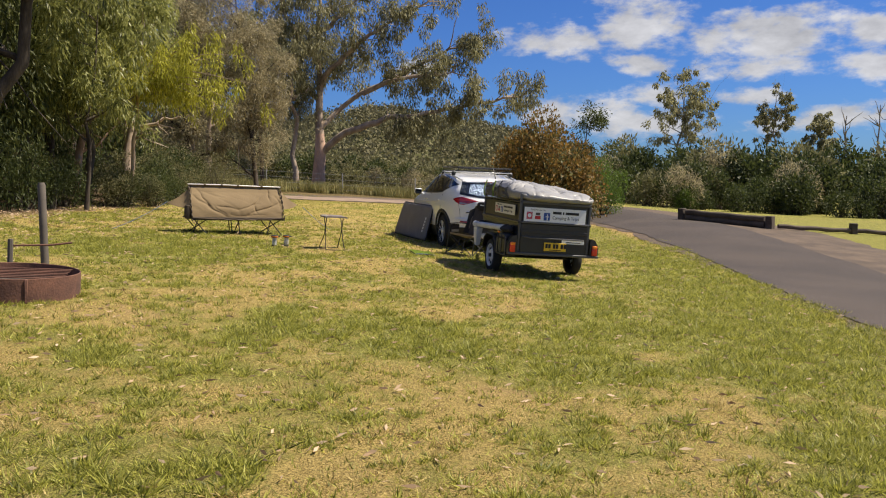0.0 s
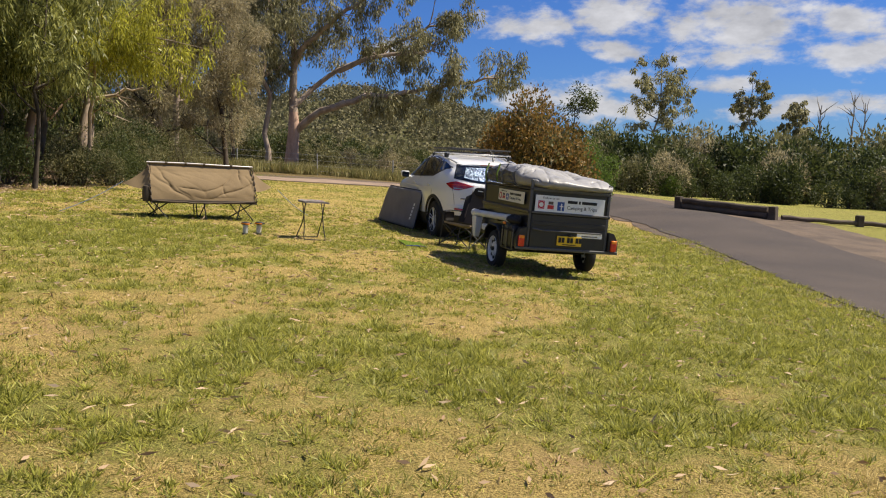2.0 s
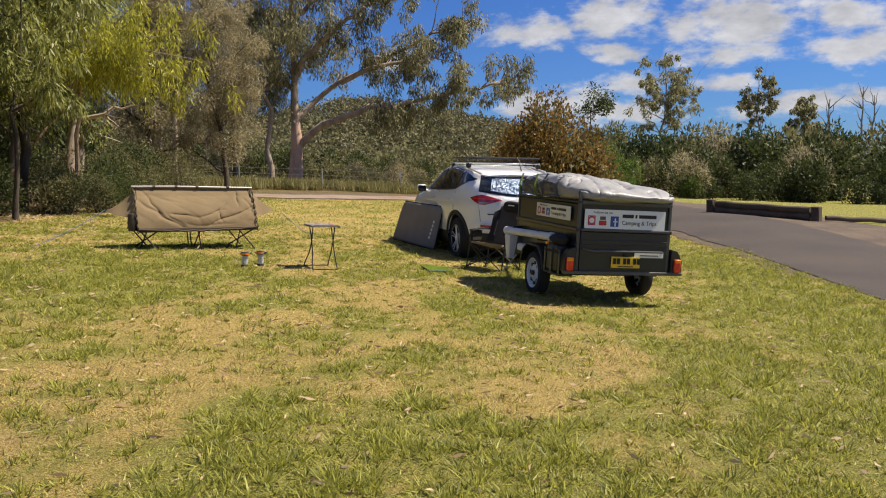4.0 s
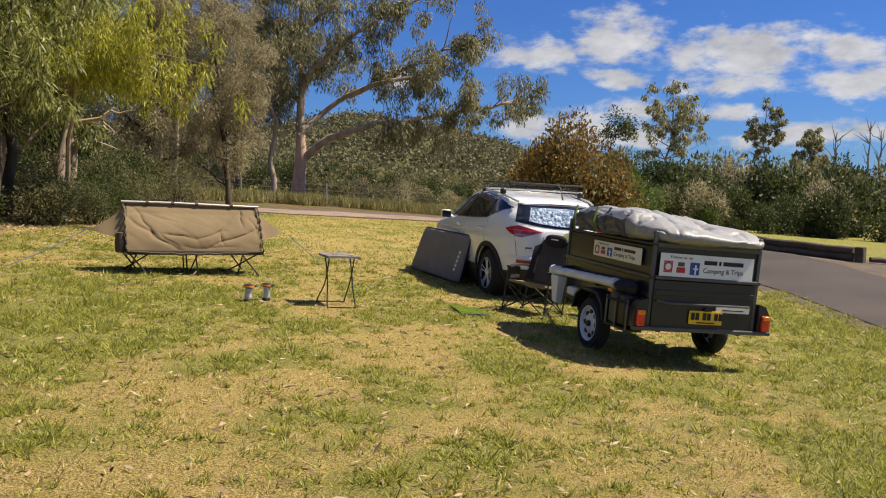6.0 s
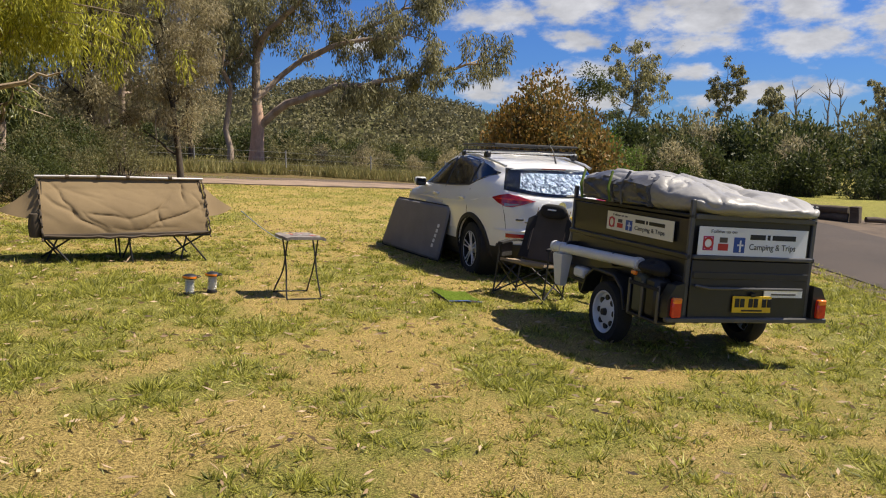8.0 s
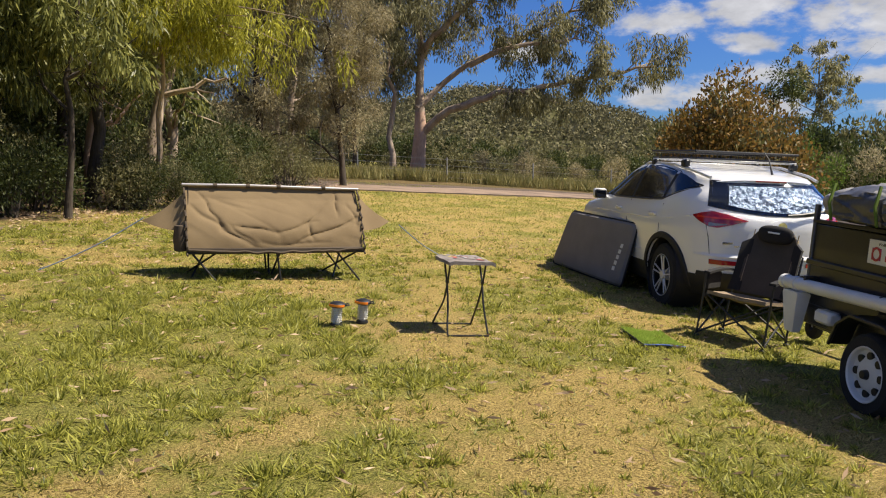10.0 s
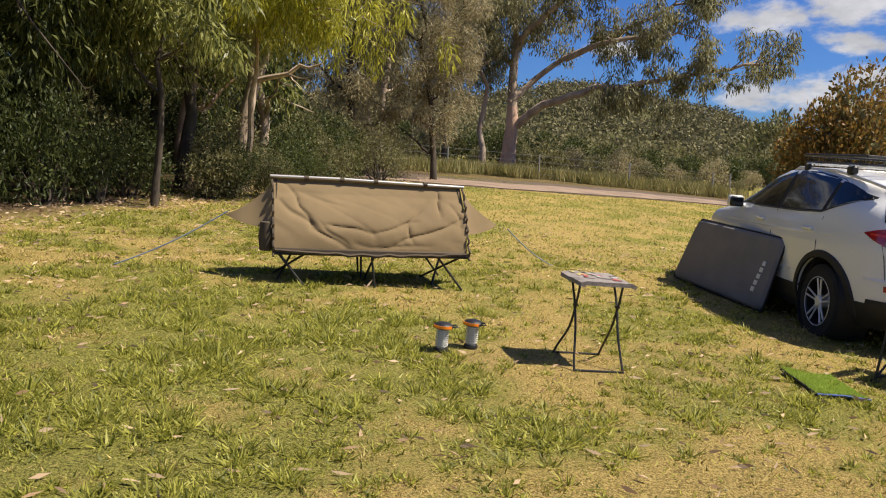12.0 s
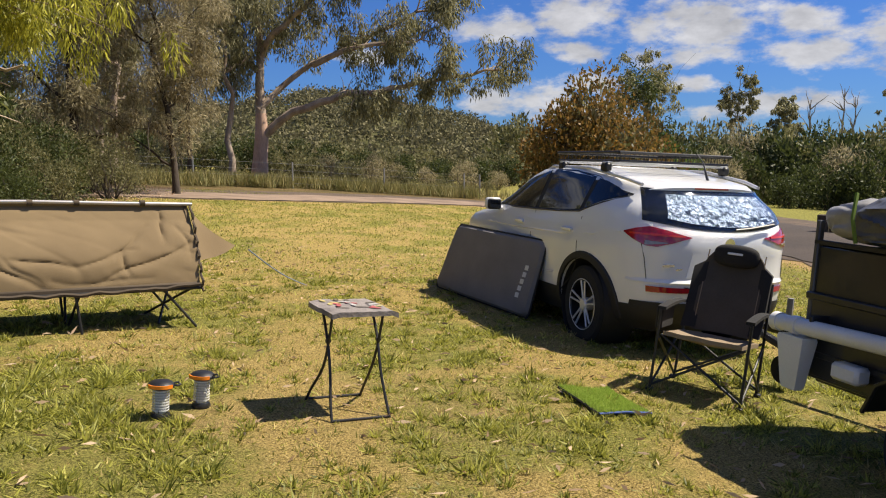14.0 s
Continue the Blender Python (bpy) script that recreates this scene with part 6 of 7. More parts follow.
# ---- swag on its stretcher ----
def build_swag():
    """Local axes: x along the bed, y to its back; the middle of the bed at the origin."""
    ob = thing("stretcher_swag", rest(-4.12, 11.585, 34) @ Matrix.Rotation(radians(-1.6), 4, "Y"), "tan canvas swag tent on a folding black steel stretcher", "camp bed")
    HL, HW, zf, zt = 0.925, 0.36, 0.335, 0.965

    CREASES = [(0.04, 0.93, 0.20, 0.30, 0.028, 0.04), (0.02, 0.62, 0.36, 0.08, 0.035, 0.045), (0.22, 0.42, 0.36, 0.14, 0.03, 0.03), (0.87, 0.88, 0.85, 0.52, 0.028, 0.055), (0.98, 0.46, 0.60, 0.14, 0.035, 0.05), (0.80, 0.72, 0.66, 0.36, 0.03, 0.035),
               (0.26, 0.40, 0.50, 0.31, 0.035, 0.04), (0.50, 0.31, 0.74, 0.44, 0.03, 0.035), (0.10, 0.80, 0.36, 0.62, 0.03, 0.02), (0.68, 0.40, 0.72, 0.16, 0.025, 0.035), (0.93, 0.70, 0.98, 0.30, 0.03, 0.03), (0.40, 0.16, 0.80, 0.10, 0.03, 0.03)]

    def wall(s):
        def fn(u, v):
            x = -HL + 2 * HL * u
            ridge_y = -0.02 * s
            y = s * HW * (1 - v) ** 0.8 * 0.98 + ridge_y * v
            z = zf + (zt - zf) * v - 0.035 * math.sin(math.pi * u) * (1 - v) ** 2
            c = 2 * u - 1
            sag = 0.05 * c * c
            fold = noise.noise(Vector((x * 1.6, v * 1.6, s * 5))) * 0.02 + noise.noise(Vector((x * 9 + v * 7, v * 4, s * 3))) * 0.0025
            fold -= 0.004 * max(0.0, 1 - 9 * abs(noise.noise(Vector((x * 2.2 + v * 3, v * 2.0, 4)))))
            crease = 0.0
            uw, vw = u + 0.03 * noise.noise(Vector((u * 5, v * 5, 1))), v - sag + 0.05 * noise.noise(Vector((u * 5, v * 5, 6)))
            for u0, v0, u1, v1, wd, dp in CREASES:
                du, dv = (u1 - u0) * 2.0, (v1 - v0) * 0.75
                k = max(0.0, min(1.0, ((uw - u0) * 2.0 * du + (vw - v0) * 0.75 * dv) / (du * du + dv * dv)))
                d = math.hypot((uw - u0) * 2.0 - du * k, (vw - v0) * 0.75 - dv * k)
                crease += 0.66 * dp * math.exp(-d / (0.62 * wd)) * (0.25 + 0.75 * math.sin(math.pi * (0.08 + 0.84 * k)))
            belly = 0.06 * math.sin(math.pi * min(1, v * 1.25)) * (1 - 0.35 * c * c)
            out = belly + (fold - (crease if s < 0 else 0.0)) * (1 - abs(2 * v - 1) ** 4)
            return Vector((x + 0.01 * fold, y + s * out, z + 0.012 * fold))
        return fn
    part("front_wall", Geo().slab(wall(-1), 130, 56, (0, 0.006, -0.003)), M_CANVAS, ob)
    part("back_wall", Geo().slab(wall(1), 40, 16, (0, -0.006, -0.003)), M_CANVAS, ob)
    for s in (-1, 1):
        def end(u, v):
            y = (2 * u - 1) * HW * (1 - v) ** 0.8 * 0.98
            return (s * (HL - 0.01 + 0.02 * math.sin(3 * u + 5 * v)), y, zf + (zt - zf) * v)
        part("end_wall", Geo().slab(end, 12, 12, (-s * 0.006, 0, 0)), M_CANVASDK, ob, "dark end wall")
        # flap guyed out at the end
        def flap(u, v):
            a, b, c = Vector((s * HL, -0.10, zt - 0.06)), Vector((s * HL, -0.30, 0.52)), Vector((s * (HL + 0.42), -0.02, 0.60))
            p = a.lerp(b, u).lerp(c, v)
            return p + Vector((0, 0.02 * math.sin(6 * v), -0.03 * math.sin(math.pi * v)))
        part("end_flap", Geo().slab(flap, 8, 8, (0, 0.006, 0)), M_CANVAS, ob, "canvas flap guyed out from the end")
        part("zip_cord", Geo().tube([(s * (HL + 0.012), -HW * (1 - v) ** 0.8 - 0.05 + 0.025 * math.sin(40 * v), zf - 0.05 + (zt - zf + 0.03) * v) for v in [k / 24 for k in range(25)]], 0.011, 5), M_CANVASDK, ob, "dark brown lacing")
    part("ridge_pole", Geo().tube([(-HL - 0.03, -0.03, zt + 0.012), (-0.3, -0.03, zt + 0.016), (0.4, -0.03, zt + 0.004), (HL + 0.03, -0.03, zt - 0.002)], 0.0145, 10), M_POLE, ob, "silver ridge pole")
    for x in (-0.62, -0.28, 0.05, 0.55):
        part("pole_tie", Geo().lathe([(0.02, -0.02), (0.024, -0.02), (0.024, 0.02), (0.02, 0.02)], 10, "x", (x, -0.03, zt + 0.008), close=True), M_CANVASDK, ob)
    part("hem", Geo().tube([(-HL + 2 * HL * k / 40, -HW - 0.02 - 0.012 * noise.noise(Vector((k * 0.31, 2, 0))), zf - 0.03 * math.sin(math.pi * k / 40) + 0.016 * noise.noise(Vector((k * 0.37, 7, 0)))) for k in range(41)], 0.016, 6), M_CANVASDK, ob, "dark sagging hem")
    part("mattress_base", Geo().box((0, 0, zf - 0.01), (2 * HL, 2 * HW, 0.06), None, 0.02), M_CANVASDK, ob)
    for s in (-1, 1):
        part("side_tube", Geo().tube([(-HL - 0.02, s * HW, zf - 0.03), (HL + 0.02, s * HW, zf - 0.03)], 0.014, 8), M_BLACK, ob)
    for cx in (-0.76, 0.0, 0.76):
        for s in (-1, 1):
            d = 0.13 if cx else 0.02
            part("leg", Geo().tube([(cx - d, s * (HW - 0.02), zf - 0.03), (cx + d, s * (HW + 0.02), -0.01)], 0.011, 7), M_BLACK, ob)
            part("leg", Geo().tube([(cx + d, s * (HW - 0.05), zf - 0.03), (cx - d, -s * (HW * 0.6) if cx else s * 0.05, 0.0)], 0.011, 7), M_BLACK, ob)
    part("storage_roll", Geo().lathe([(0.0, -0.14), (0.06, -0.13), (0.075, 0), (0.06, 0.13), (0.0, 0.14)], 16, "z", (-HL - 0.06, -0.22, 0.44)), M_CANVASDK, ob, "rolled dark bag at the end")
    return ob


build_swag()


def guy_rope(a, b, label):
    a, b = Vector(a), Vector(b)
    pts = [a.lerp(b, k / 8) - Vector((0, 0, 0.04 * math.sin(math.pi * k / 8))) for k in range(9)]
    solid("guy_rope", Geo().tube(pts, 0.006, 6), M_ROPE, Matrix(), label, "rope", "guy ropes")


guy_rope((-5.22, 10.9, 0.98), (-6.15, 10.42, gz(-6.15, 10.42)), "pale blue guy rope pegged into the grass")
guy_rope((-2.86, 12.38, 0.82), (-2.66, 14.4, gz(-2.66, 14.4)), "pale blue guy rope pegged into the grass")


# ---- small table ----
def build_table():
    ob = thing("folding_table", rest(-1.755, 9.84, 27), "small folding table with a colourful worn top on black legs", "table")
    W, D, H = 0.185, 0.205, 0.615

    def top(u, v):
        x, y = (2 * u - 1) * (W + 0.015), (2 * v - 1) * D
        return (x * (1 - 0.02 * math.sin(7 * v)), y, H + 0.006 * noise.noise(Vector((u * 6, v * 6, 1))) - 0.012 * max(0, abs(2 * u - 1) - 0.8) * 5)
    m = mat("printed_table_cloth", (0.30, 0.26, 0.235), (0.17, 0.15, 0.14), rough=0.8, scale=9, fine=60, bump=0.3, bump_scale=80)
    t = part("tabletop", Geo().slab(top, 24, 24, (0, 0, -0.028)), m, ob, "grey printed table top with red and yellow flecks")
    rng = np.random.default_rng(4)
    dust_red = mat("faded_red_print", (0.42, 0.10, 0.10), rough=0.8)
    dust_yellow = mat("faded_yellow_print", (0.46, 0.38, 0.14), rough=0.8)
    dust_grey = mat("faded_grey_print", (0.45, 0.43, 0.41), rough=0.8)
    for k in range(20):
        x, y, a = rng.uniform(-0.15, 0.15), rng.uniform(-0.17, 0.17), rng.uniform(0, 3)
        g = Geo().lathe([(0.0, 0.0), (0.026, 0.0), (0.026, 0.0016), (0.0, 0.0016)], 9, "z", (0, 0, 0))
        g.v = [(p * math.cos(a) * 1.5 - q * math.sin(a) * 0.6 + x, p * math.sin(a) * 1.5 + q * math.cos(a) * 0.6 + y, r + H + 0.0035) for p, q, r in g.v]
        part("printed_fleck", g, (dust_grey, dust_yellow, dust_red, M_STEELPOST)[k % 4], t)
    for s in (-1, 1):
        x = s * (W - 0.03)
        part("leg", Geo().tube(along([(x, -0.09, H - 0.02), (x, -0.05, 0.42), (x, 0.02, 0.25), (x + s * 0.015, D - 0.04, 0.08), (x + s * 0.02, D + 0.02, 0.0)], 0.05), 0.0085, 8), M_BLACK, ob)
        part("leg", Geo().tube(along([(x, 0.09, H - 0.02), (x, -0.03, 0.42), (x, -0.10, 0.25), (x + s * 0.015, -D + 0.03, 0.08), (x + s * 0.02, -D - 0.02, 0.0)], 0.05), 0.0085, 8), M_BLACK, ob)
        part("leg_rivet", Geo().tube([(x - 0.014, -0.04, 0.42), (x + 0.014, -0.04, 0.42)], 0.012, 8), M_BLACK, ob)
    for y in (-D - 0.02, D + 0.02):
        part("foot_bar", Geo().tube([(-W + 0.01, y, 0.008), (W - 0.01, y, 0.008)], 0.008, 8), M_BLACK, ob)
    return ob


build_table()


# ---- lanterns ----
def build_lantern():
    ob = thing("camp_lantern", rest(-2.72, 9.47, 10), "small camping lantern with an orange and black cap", "lantern", "camp lanterns")
    part("base", Geo().lathe([(0.0, 0.0), (0.05, 0.0), (0.053, 0.012), (0.046, 0.03), (0.0, 0.032)], 24, "z"), M_BLACK, ob)
    part("tube", Geo().lathe([(0.041, 0.03), (0.043, 0.032), (0.043, 0.165), (0.041, 0.167), (0.039, 0.165), (0.039, 0.032)], 24, "z", close=True), M_CLEAR, ob, "clear ribbed plastic tube")
    for k in range(8):
        part("rib", Geo().lathe([(0.040, 0.0), (0.0445, 0.0), (0.0445, 0.006), (0.040, 0.006)], 20, "z", (0, 0, 0.045 + 0.015 * k), close=True), M_WHITE, ob)
    part("lamp_core", Geo().lathe([(0.0, 0.03), (0.03, 0.03), (0.031, 0.16), (0.0, 0.165)], 16, "z"), M_WHITE, ob)
    part("cap", Geo().lathe([(0.0, 0.16), (0.05, 0.162), (0.070, 0.172), (0.070, 0.186), (0.055, 0.20), (0.03, 0.208), (0.0, 0.209)], 28, "z"), M_BLACK, ob)
    part("orange_band", Geo().add([(0.0735 * math.cos(a) * k, 0.0735 * math.sin(a) * k, z) for k in (1.0, 0.9) for z in (0.174, 0.192) for a in [radians(-150 + 10 * i) for i in range(13)]],
         [(i, i + 1, 14 + i, 13 + i) for i in range(12)] + [(13 + i, 14 + i, 40 + i, 39 + i) for i in range(12)] + [(26 + i, 27 + i, 40 + i, 39 + i) for i in range(12)] + [(i, i + 1, 27 + i, 26 + i) for i in range(12)]), M_ORANGE, ob, "orange band")
    part("handle", Geo().tube([(0.05, 0.0, 0.19), (0.085, 0.01, 0.196), (0.10, 0.0, 0.186), (0.085, -0.015, 0.184), (0.05, -0.01, 0.186)], 0.006, 6), M_BLACK, ob)
    return ob


lantern = build_lantern()
copy_thing(lantern, rest(-2.565, 9.70, -12))


# ---- mattress leaning on the car ----
def build_mattress():
    a, b = Vector((-0.29, 13.07, 0)), Vector((-1.18, 14.87, 0))
    yaw = math.degrees(math.atan2((b - a).y, (b - a).x))
    ob = thing("folding_mattress", rest(-0.29, 13.07, yaw), "dark grey camping mattress leaning against the car", "mattress")
    L, H, T = (b - a).length, 0.79, 0.07
    lean = Matrix.Rotation(radians(-98.0), 3, "X")

    def block(L, H, T):
        def fn(u, v):
            x, y = L * u, H * v
            r = 0.11
            dx, dy = min(x, L - x), min(y, H - y)
            if dx < r and dy < r:
                k = r - math.hypot(r - dx, r - dy)
            else:
                k = min(dx, dy)
            soft = math.sqrt(max(0.0, 1 - (1 - min(1, max(k, 0) / 0.05)) ** 2))
            xx = x
            if dx < r and dy < r and k < 0:
                q = r / math.hypot(r - dx, r - dy)
                dx, dy = r - (r - dx) * q, r - (r - dy) * q
                xx, y = (dx if x < L / 2 else L - dx), (dy if y < H / 2 else H - dy)
            w = noise.noise(Vector((x * 2.5, y * 2.5, 3))) * 0.012
            return Vector((xx, y, (T / 2) * soft + w * soft))
        return fn
    f = block(L, H, T)
    nu, nv = 60, 26
    top, bot = Geo().grid(f, nu, nv), Geo().grid(lambda u, v: Vector((f(u, v).x, f(u, v).y, -f(u, v).z)), nu, nv)

    def turned(g):
        g.v = [tuple(Vector((p[0] - (0.08 + 0.20 * p[0] / L) * (p[1] / H), 0, 0.02)) + lean.inverted() @ Vector((0, p[1], p[2]))) for p in g.v]
        return g
    part("cover", turned(bot), M_MATTRESS, ob)
    part("underside", turned(top), M_MATTRESSDK, ob, "black underside")
    rimg = Geo().tube([(0.03, 0.0, 0.0), (L - 0.03, 0.0, 0), (L, 0.05, 0), (L, H - 0.05, 0), (L - 0.05, H, 0), (0.05, H, 0), (0, H - 0.05, 0), (0, 0.05, 0), (0.03, 0, 0)], 0.012, 6)
    part("piping", turned(rimg), M_MATTRESSDK, ob)
    for i in range(5):
        mk = Geo().box((0.24 - 0.012 * i, 0.20 + 0.072 * i, -T / 2 - 0.006), (0.062, 0.05, 0.005), None, 0.004)
        part("printed_bar", turned(mk), M_WHITE, ob, "pale grey printed bar")
    return ob


build_mattress()


# ---- camp chair ----
def build_chair():
    """Local axes: the sitter faces -y."""
    ob = thing("camp_chair", rest(0.70, 10.81, -35), "black folding camp chair with a tan seat and high back", "chair")
    def seat(u, v):
        x, y = (u - 0.5) * 0.54, -0.27 + 0.50 * v
        return (x, y, 0.43 - 0.05 * v - 0.035 * math.sin(math.pi * u) * math.sin(math.pi * v) + 0.006 * noise.noise(Vector((x * 9, y * 9, 0))))
    part("seat", Geo().slab(seat, 20, 16, (0, 0, -0.03)), M_SEATTAN, ob, "tan fabric seat")
    def back(u, v):
        w = 0.225 if v < 0.72 else 0.225 - 0.10 * ((v - 0.72) / 0.28) ** 2
        x = (2 * u - 1) * w
        return (x, 0.22 + 0.20 * v + 0.05 * (1 - (2 * u - 1) ** 2) - 0.02, 0.40 + 0.62 * v)
    part("backrest", Geo().slab(back, 22, 24, (0, 0.03, 0)), M_CHAIRTAN, ob, "taupe backrest")
    for s in (-1, 1):
        def wing(u, v):
            x = s * (0.19 + 0.09 * u)
            return (x, 0.20 + 0.20 * v - 0.06 * u + 0.02 * math.sin(5 * v), 0.42 + (0.50 - 0.06 * u) * v)
        part("side_bolster", Geo().slab(wing, 8, 14, (0, 0.045, 0)), M_CHAIR, ob, "black padded side")
        part("armrest", Geo().slab(lambda u, v: (s * (0.30 + 0.06 * (u - 0.5)), -0.26 + 0.52 * v, 0.60 + 0.02 * math.sin(3 * v)), 4, 12, (0, 0, -0.022)), M_CHAIR, ob)
        part("back_leg", Geo().tube([(s * 0.28, 0.37, 0.80), (s * 0.29, 0.30, 0.60), (s * 0.30, 0.22, 0.0)], 0.0105, 8), M_BLACK, ob)
        part("front_leg", Geo().tube([(s * 0.31, -0.25, 0.59), (s * 0.31, -0.26, 0.30), (s * 0.31, -0.29, 0.0)], 0.0105, 8), M_BLACK, ob)
        part("cross_leg", Geo().tube([(s * 0.31, -0.28, 0.04), (-s * 0.29, -0.24, 0.40)], 0.009, 7), M_BLACK, ob)
        part("cross_leg", Geo().tube([(s * 0.31, 0.23, 0.04), (-s * 0.29, 0.24, 0.38)], 0.009, 7), M_BLACK, ob)
        part("side_leg", Geo().tube([(s * 0.31, -0.28, 0.04), (s * 0.30, 0.24, 0.36)], 0.009, 7), M_BLACK, ob)
        part("side_leg", Geo().tube([(s * 0.31, 0.23, 0.04), (s * 0.30, -0.25, 0.38)], 0.009, 7), M_BLACK, ob)
        for y in (-0.29, 0.22):
            part("foot", Geo().box((s * 0.31, y, 0.012), (0.045, 0.05, 0.024), None, 0.008), M_BLACK, ob)
    def head(u, v):
        a, b = 2 * math.pi * u, -math.pi / 2 + math.pi * v
        pw = lambda t, e: math.copysign(abs(t) ** e, t)  # noqa: E731
        return Vector((0.165 * pw(math.cos(a), 0.7) * pw(math.cos(b), 0.6), 0.385 + 0.05 * math.sin(b), 0.965 + 0.085 * pw(math.sin(a), 0.7) * pw(math.cos(b), 0.6)))
    h = part("headrest", Geo().grid(head, 32, 14), M_CHAIR, ob, "black padded headrest")
    part("logo_bar", Geo().box((0.0, 0.338, 0.985), (0.11, 0.012, 0.016), None, 0.003), M_SIGN, h, "white printed bar")
    for s in (-1, 1):
        part("piping", Geo().tube([(s * 0.205, 0.215 + 0.20 * v, 0.42 + 0.60 * v) for v in (0, 0.25, 0.5, 0.75, 0.95)], 0.005, 5), M_SEATTAN, ob)
    part("side_pocket", Geo().box((-0.34, -0.05, 0.50), (0.05, 0.26, 0.16), None, 0.02), M_CHAIR, ob)
    return ob


build_chair()


# ---- turf doormat ----
def build_mat():
    ob = thing("turf_mat", rest(-0.14, 10.32, 17), "small bright green artificial turf mat on the lawn", "mat")
    W, D = 0.185, 0.28
    part("backing", Geo().slab(lambda u, v: ((2 * u - 1) * W, (2 * v - 1) * D, 0.022 + 0.012 * math.sin(4 * u + 2 * v)), 14, 14, (0, 0, -0.012)), M_TURFBASE, ob)
    rng = np.random.default_rng(2)
    n = 12000
    p = np.stack([rng.uniform(-W, W, n), rng.uniform(-D, D, n), np.full(n, 0.022)], 1)
    p[:, 2] += 0.012 * np.sin(4 * (p[:, 0] / W / 2 + 0.5) + 2 * (p[:, 1] / D / 2 + 0.5))
    d = unit(rng.normal(size=(n, 3)) * 0.45 + (0, 0, 1))
    part("pile", quads_mesh("pile", leaves(p, d, 0.022, 0.004, rng), M_TURF), M_TURF, ob)
    part("edging", Geo().tube([(-W, -D, 0.022), (0, -D, 0.03), (W, -D, 0.02)], 0.009, 6), M_BLUE, ob, "blue cloth edging")
    part("edging", Geo().tube([(-W, -D, 0.022), (-W, 0, 0.026), (-W, D, 0.026)], 0.009, 6), M_CHAIR, ob, "dark cloth edging")


build_mat()


# ---- fire ring ----
def build_fire_ring():
    ob = thing("fire_pit", rest(-3.62, 2.95, 20), "rusty steel fire ring with ash inside", "fire pit")
    R, H = 0.62, 0.23
    part("ring", Geo().lathe([(R, 0.0), (R, H), (R - 0.006, H + 0.004), (R - 0.012, H), (R - 0.012, 0.0)], 48, "z", close=True), M_RUST, ob)
    part("seam", Geo().box((R * math.cos(-1.2), R * math.sin(-1.2), H / 2), (0.03, 0.03, H), Matrix.Rotation(-1.2, 3, "Z"), 0.006), M_RUST, ob)
    part("ash_bed", Geo().grid(lambda u, v: ((R - 0.02) * v * math.cos(2 * math.pi * u), (R - 0.02) * v * math.sin(2 * math.pi * u), 0.12 + 0.04 * noise.noise(Vector((math.cos(6.283 * u) * v * 3, math.sin(6.283 * u) * v * 3, 0)))), 40, 8), M_ASH, ob)
    hot = Geo()
    for k in range(7):
        y = -0.33 + 0.11 * k
        hot.tube([(-0.5, y, H - 0.02), (0.5, y, H - 0.02)], 0.008, 6)
    part("grill_bar", hot, M_RUST, ob)
    part("hinge_post", Geo().tube([(-0.16, 0.70, 0.0), (-0.16, 0.70, 0.47)], 0.028, 8), M_STEELPOST, ob)
    part("grill_arm", Geo().tube([(-0.16, 0.70, 0.40), (0.2, 0.80, 0.41), (0.42, 0.86, 0.44)], 0.012, 6), M_RUST, ob)
    return ob


build_fire_ring()
solid("steel_post", Geo().tube([(0, 0, -0.1), (0, 0, 0.5), (0.0, 0, 1.04), (0, 0, 1.07)], [0.045, 0.043, 0.043, 0.03], 14), M_STEELPOST, stand(-3.93, 4.12), "round weathered steel post beside the fire pit", "post")


# ---- roadside timbers ----
def timber(name, a, b, r, label, sink=0.0, group=""):
    """A log lying between two places."""
    a, b = Vector(a), Vector(b)
    g = Geo()
    n = 9
    pts = [a.lerp(b, k / n) + Vector((0, 0, 0.012 * math.sin(k * 1.7))) for k in range(n + 1)]
    g.tube(pts, [r * (1 + 0.06 * math.sin(k * 2.3)) for k in range(n + 1)], 12)
    solid(name, g, M_TIMBER, Matrix(), label, "log", group)


la, lb = Vector((7.88, 23.35, gz(7.88, 23.35))), Vector((9.85, 21.3, gz(9.85, 21.3)))
timber("barrier_log", la + Vector((0, 0, 0.10)), lb + Vector((0, 0, 0.10)), 0.105, "dark weathered log in a stacked roadside barrier", group="roadside barrier")
timber("barrier_log", la + Vector((0, 0, 0.285)), lb + Vector((0, 0, 0.285)), 0.10, "dark weathered log in a stacked roadside barrier", group="roadside barrier")
for p in (la, lb):
    q = (lb - la).normalized() * (-0.16 if p is la else 0.16)
    x, y = p.x + q.x, p.y + q.y
    solid("timber_post", Geo().box((0, 0, 0.18), (0.22, 0.22, 0.46), None, 0.02), M_TIMBER, stand(x, y, -46), "short square timber post of the roadside barrier", "post", "barrier posts")
prev = Vector((10.1, 21.15, 0))
for x, y in ((12.55, 21.25), (15.2, 21.0), (17.9, 20.7)):
    timber("low_rail", (prev.x + 0.1, prev.y, gz(prev.x, prev.y) + 0.10), (x - 0.1, y, gz(x, y) + 0.10), 0.07, "low timber edging rail beside the road", group="edging rails")
    solid("timber_post", Geo().box((0, 0, 0.14), (0.2, 0.2, 0.40), None, 0.02), M_TIMBER, stand(x, y, 5), "short square timber post of the roadside barrier", "post", "barrier posts")
    prev = Vector((x, y, 0))


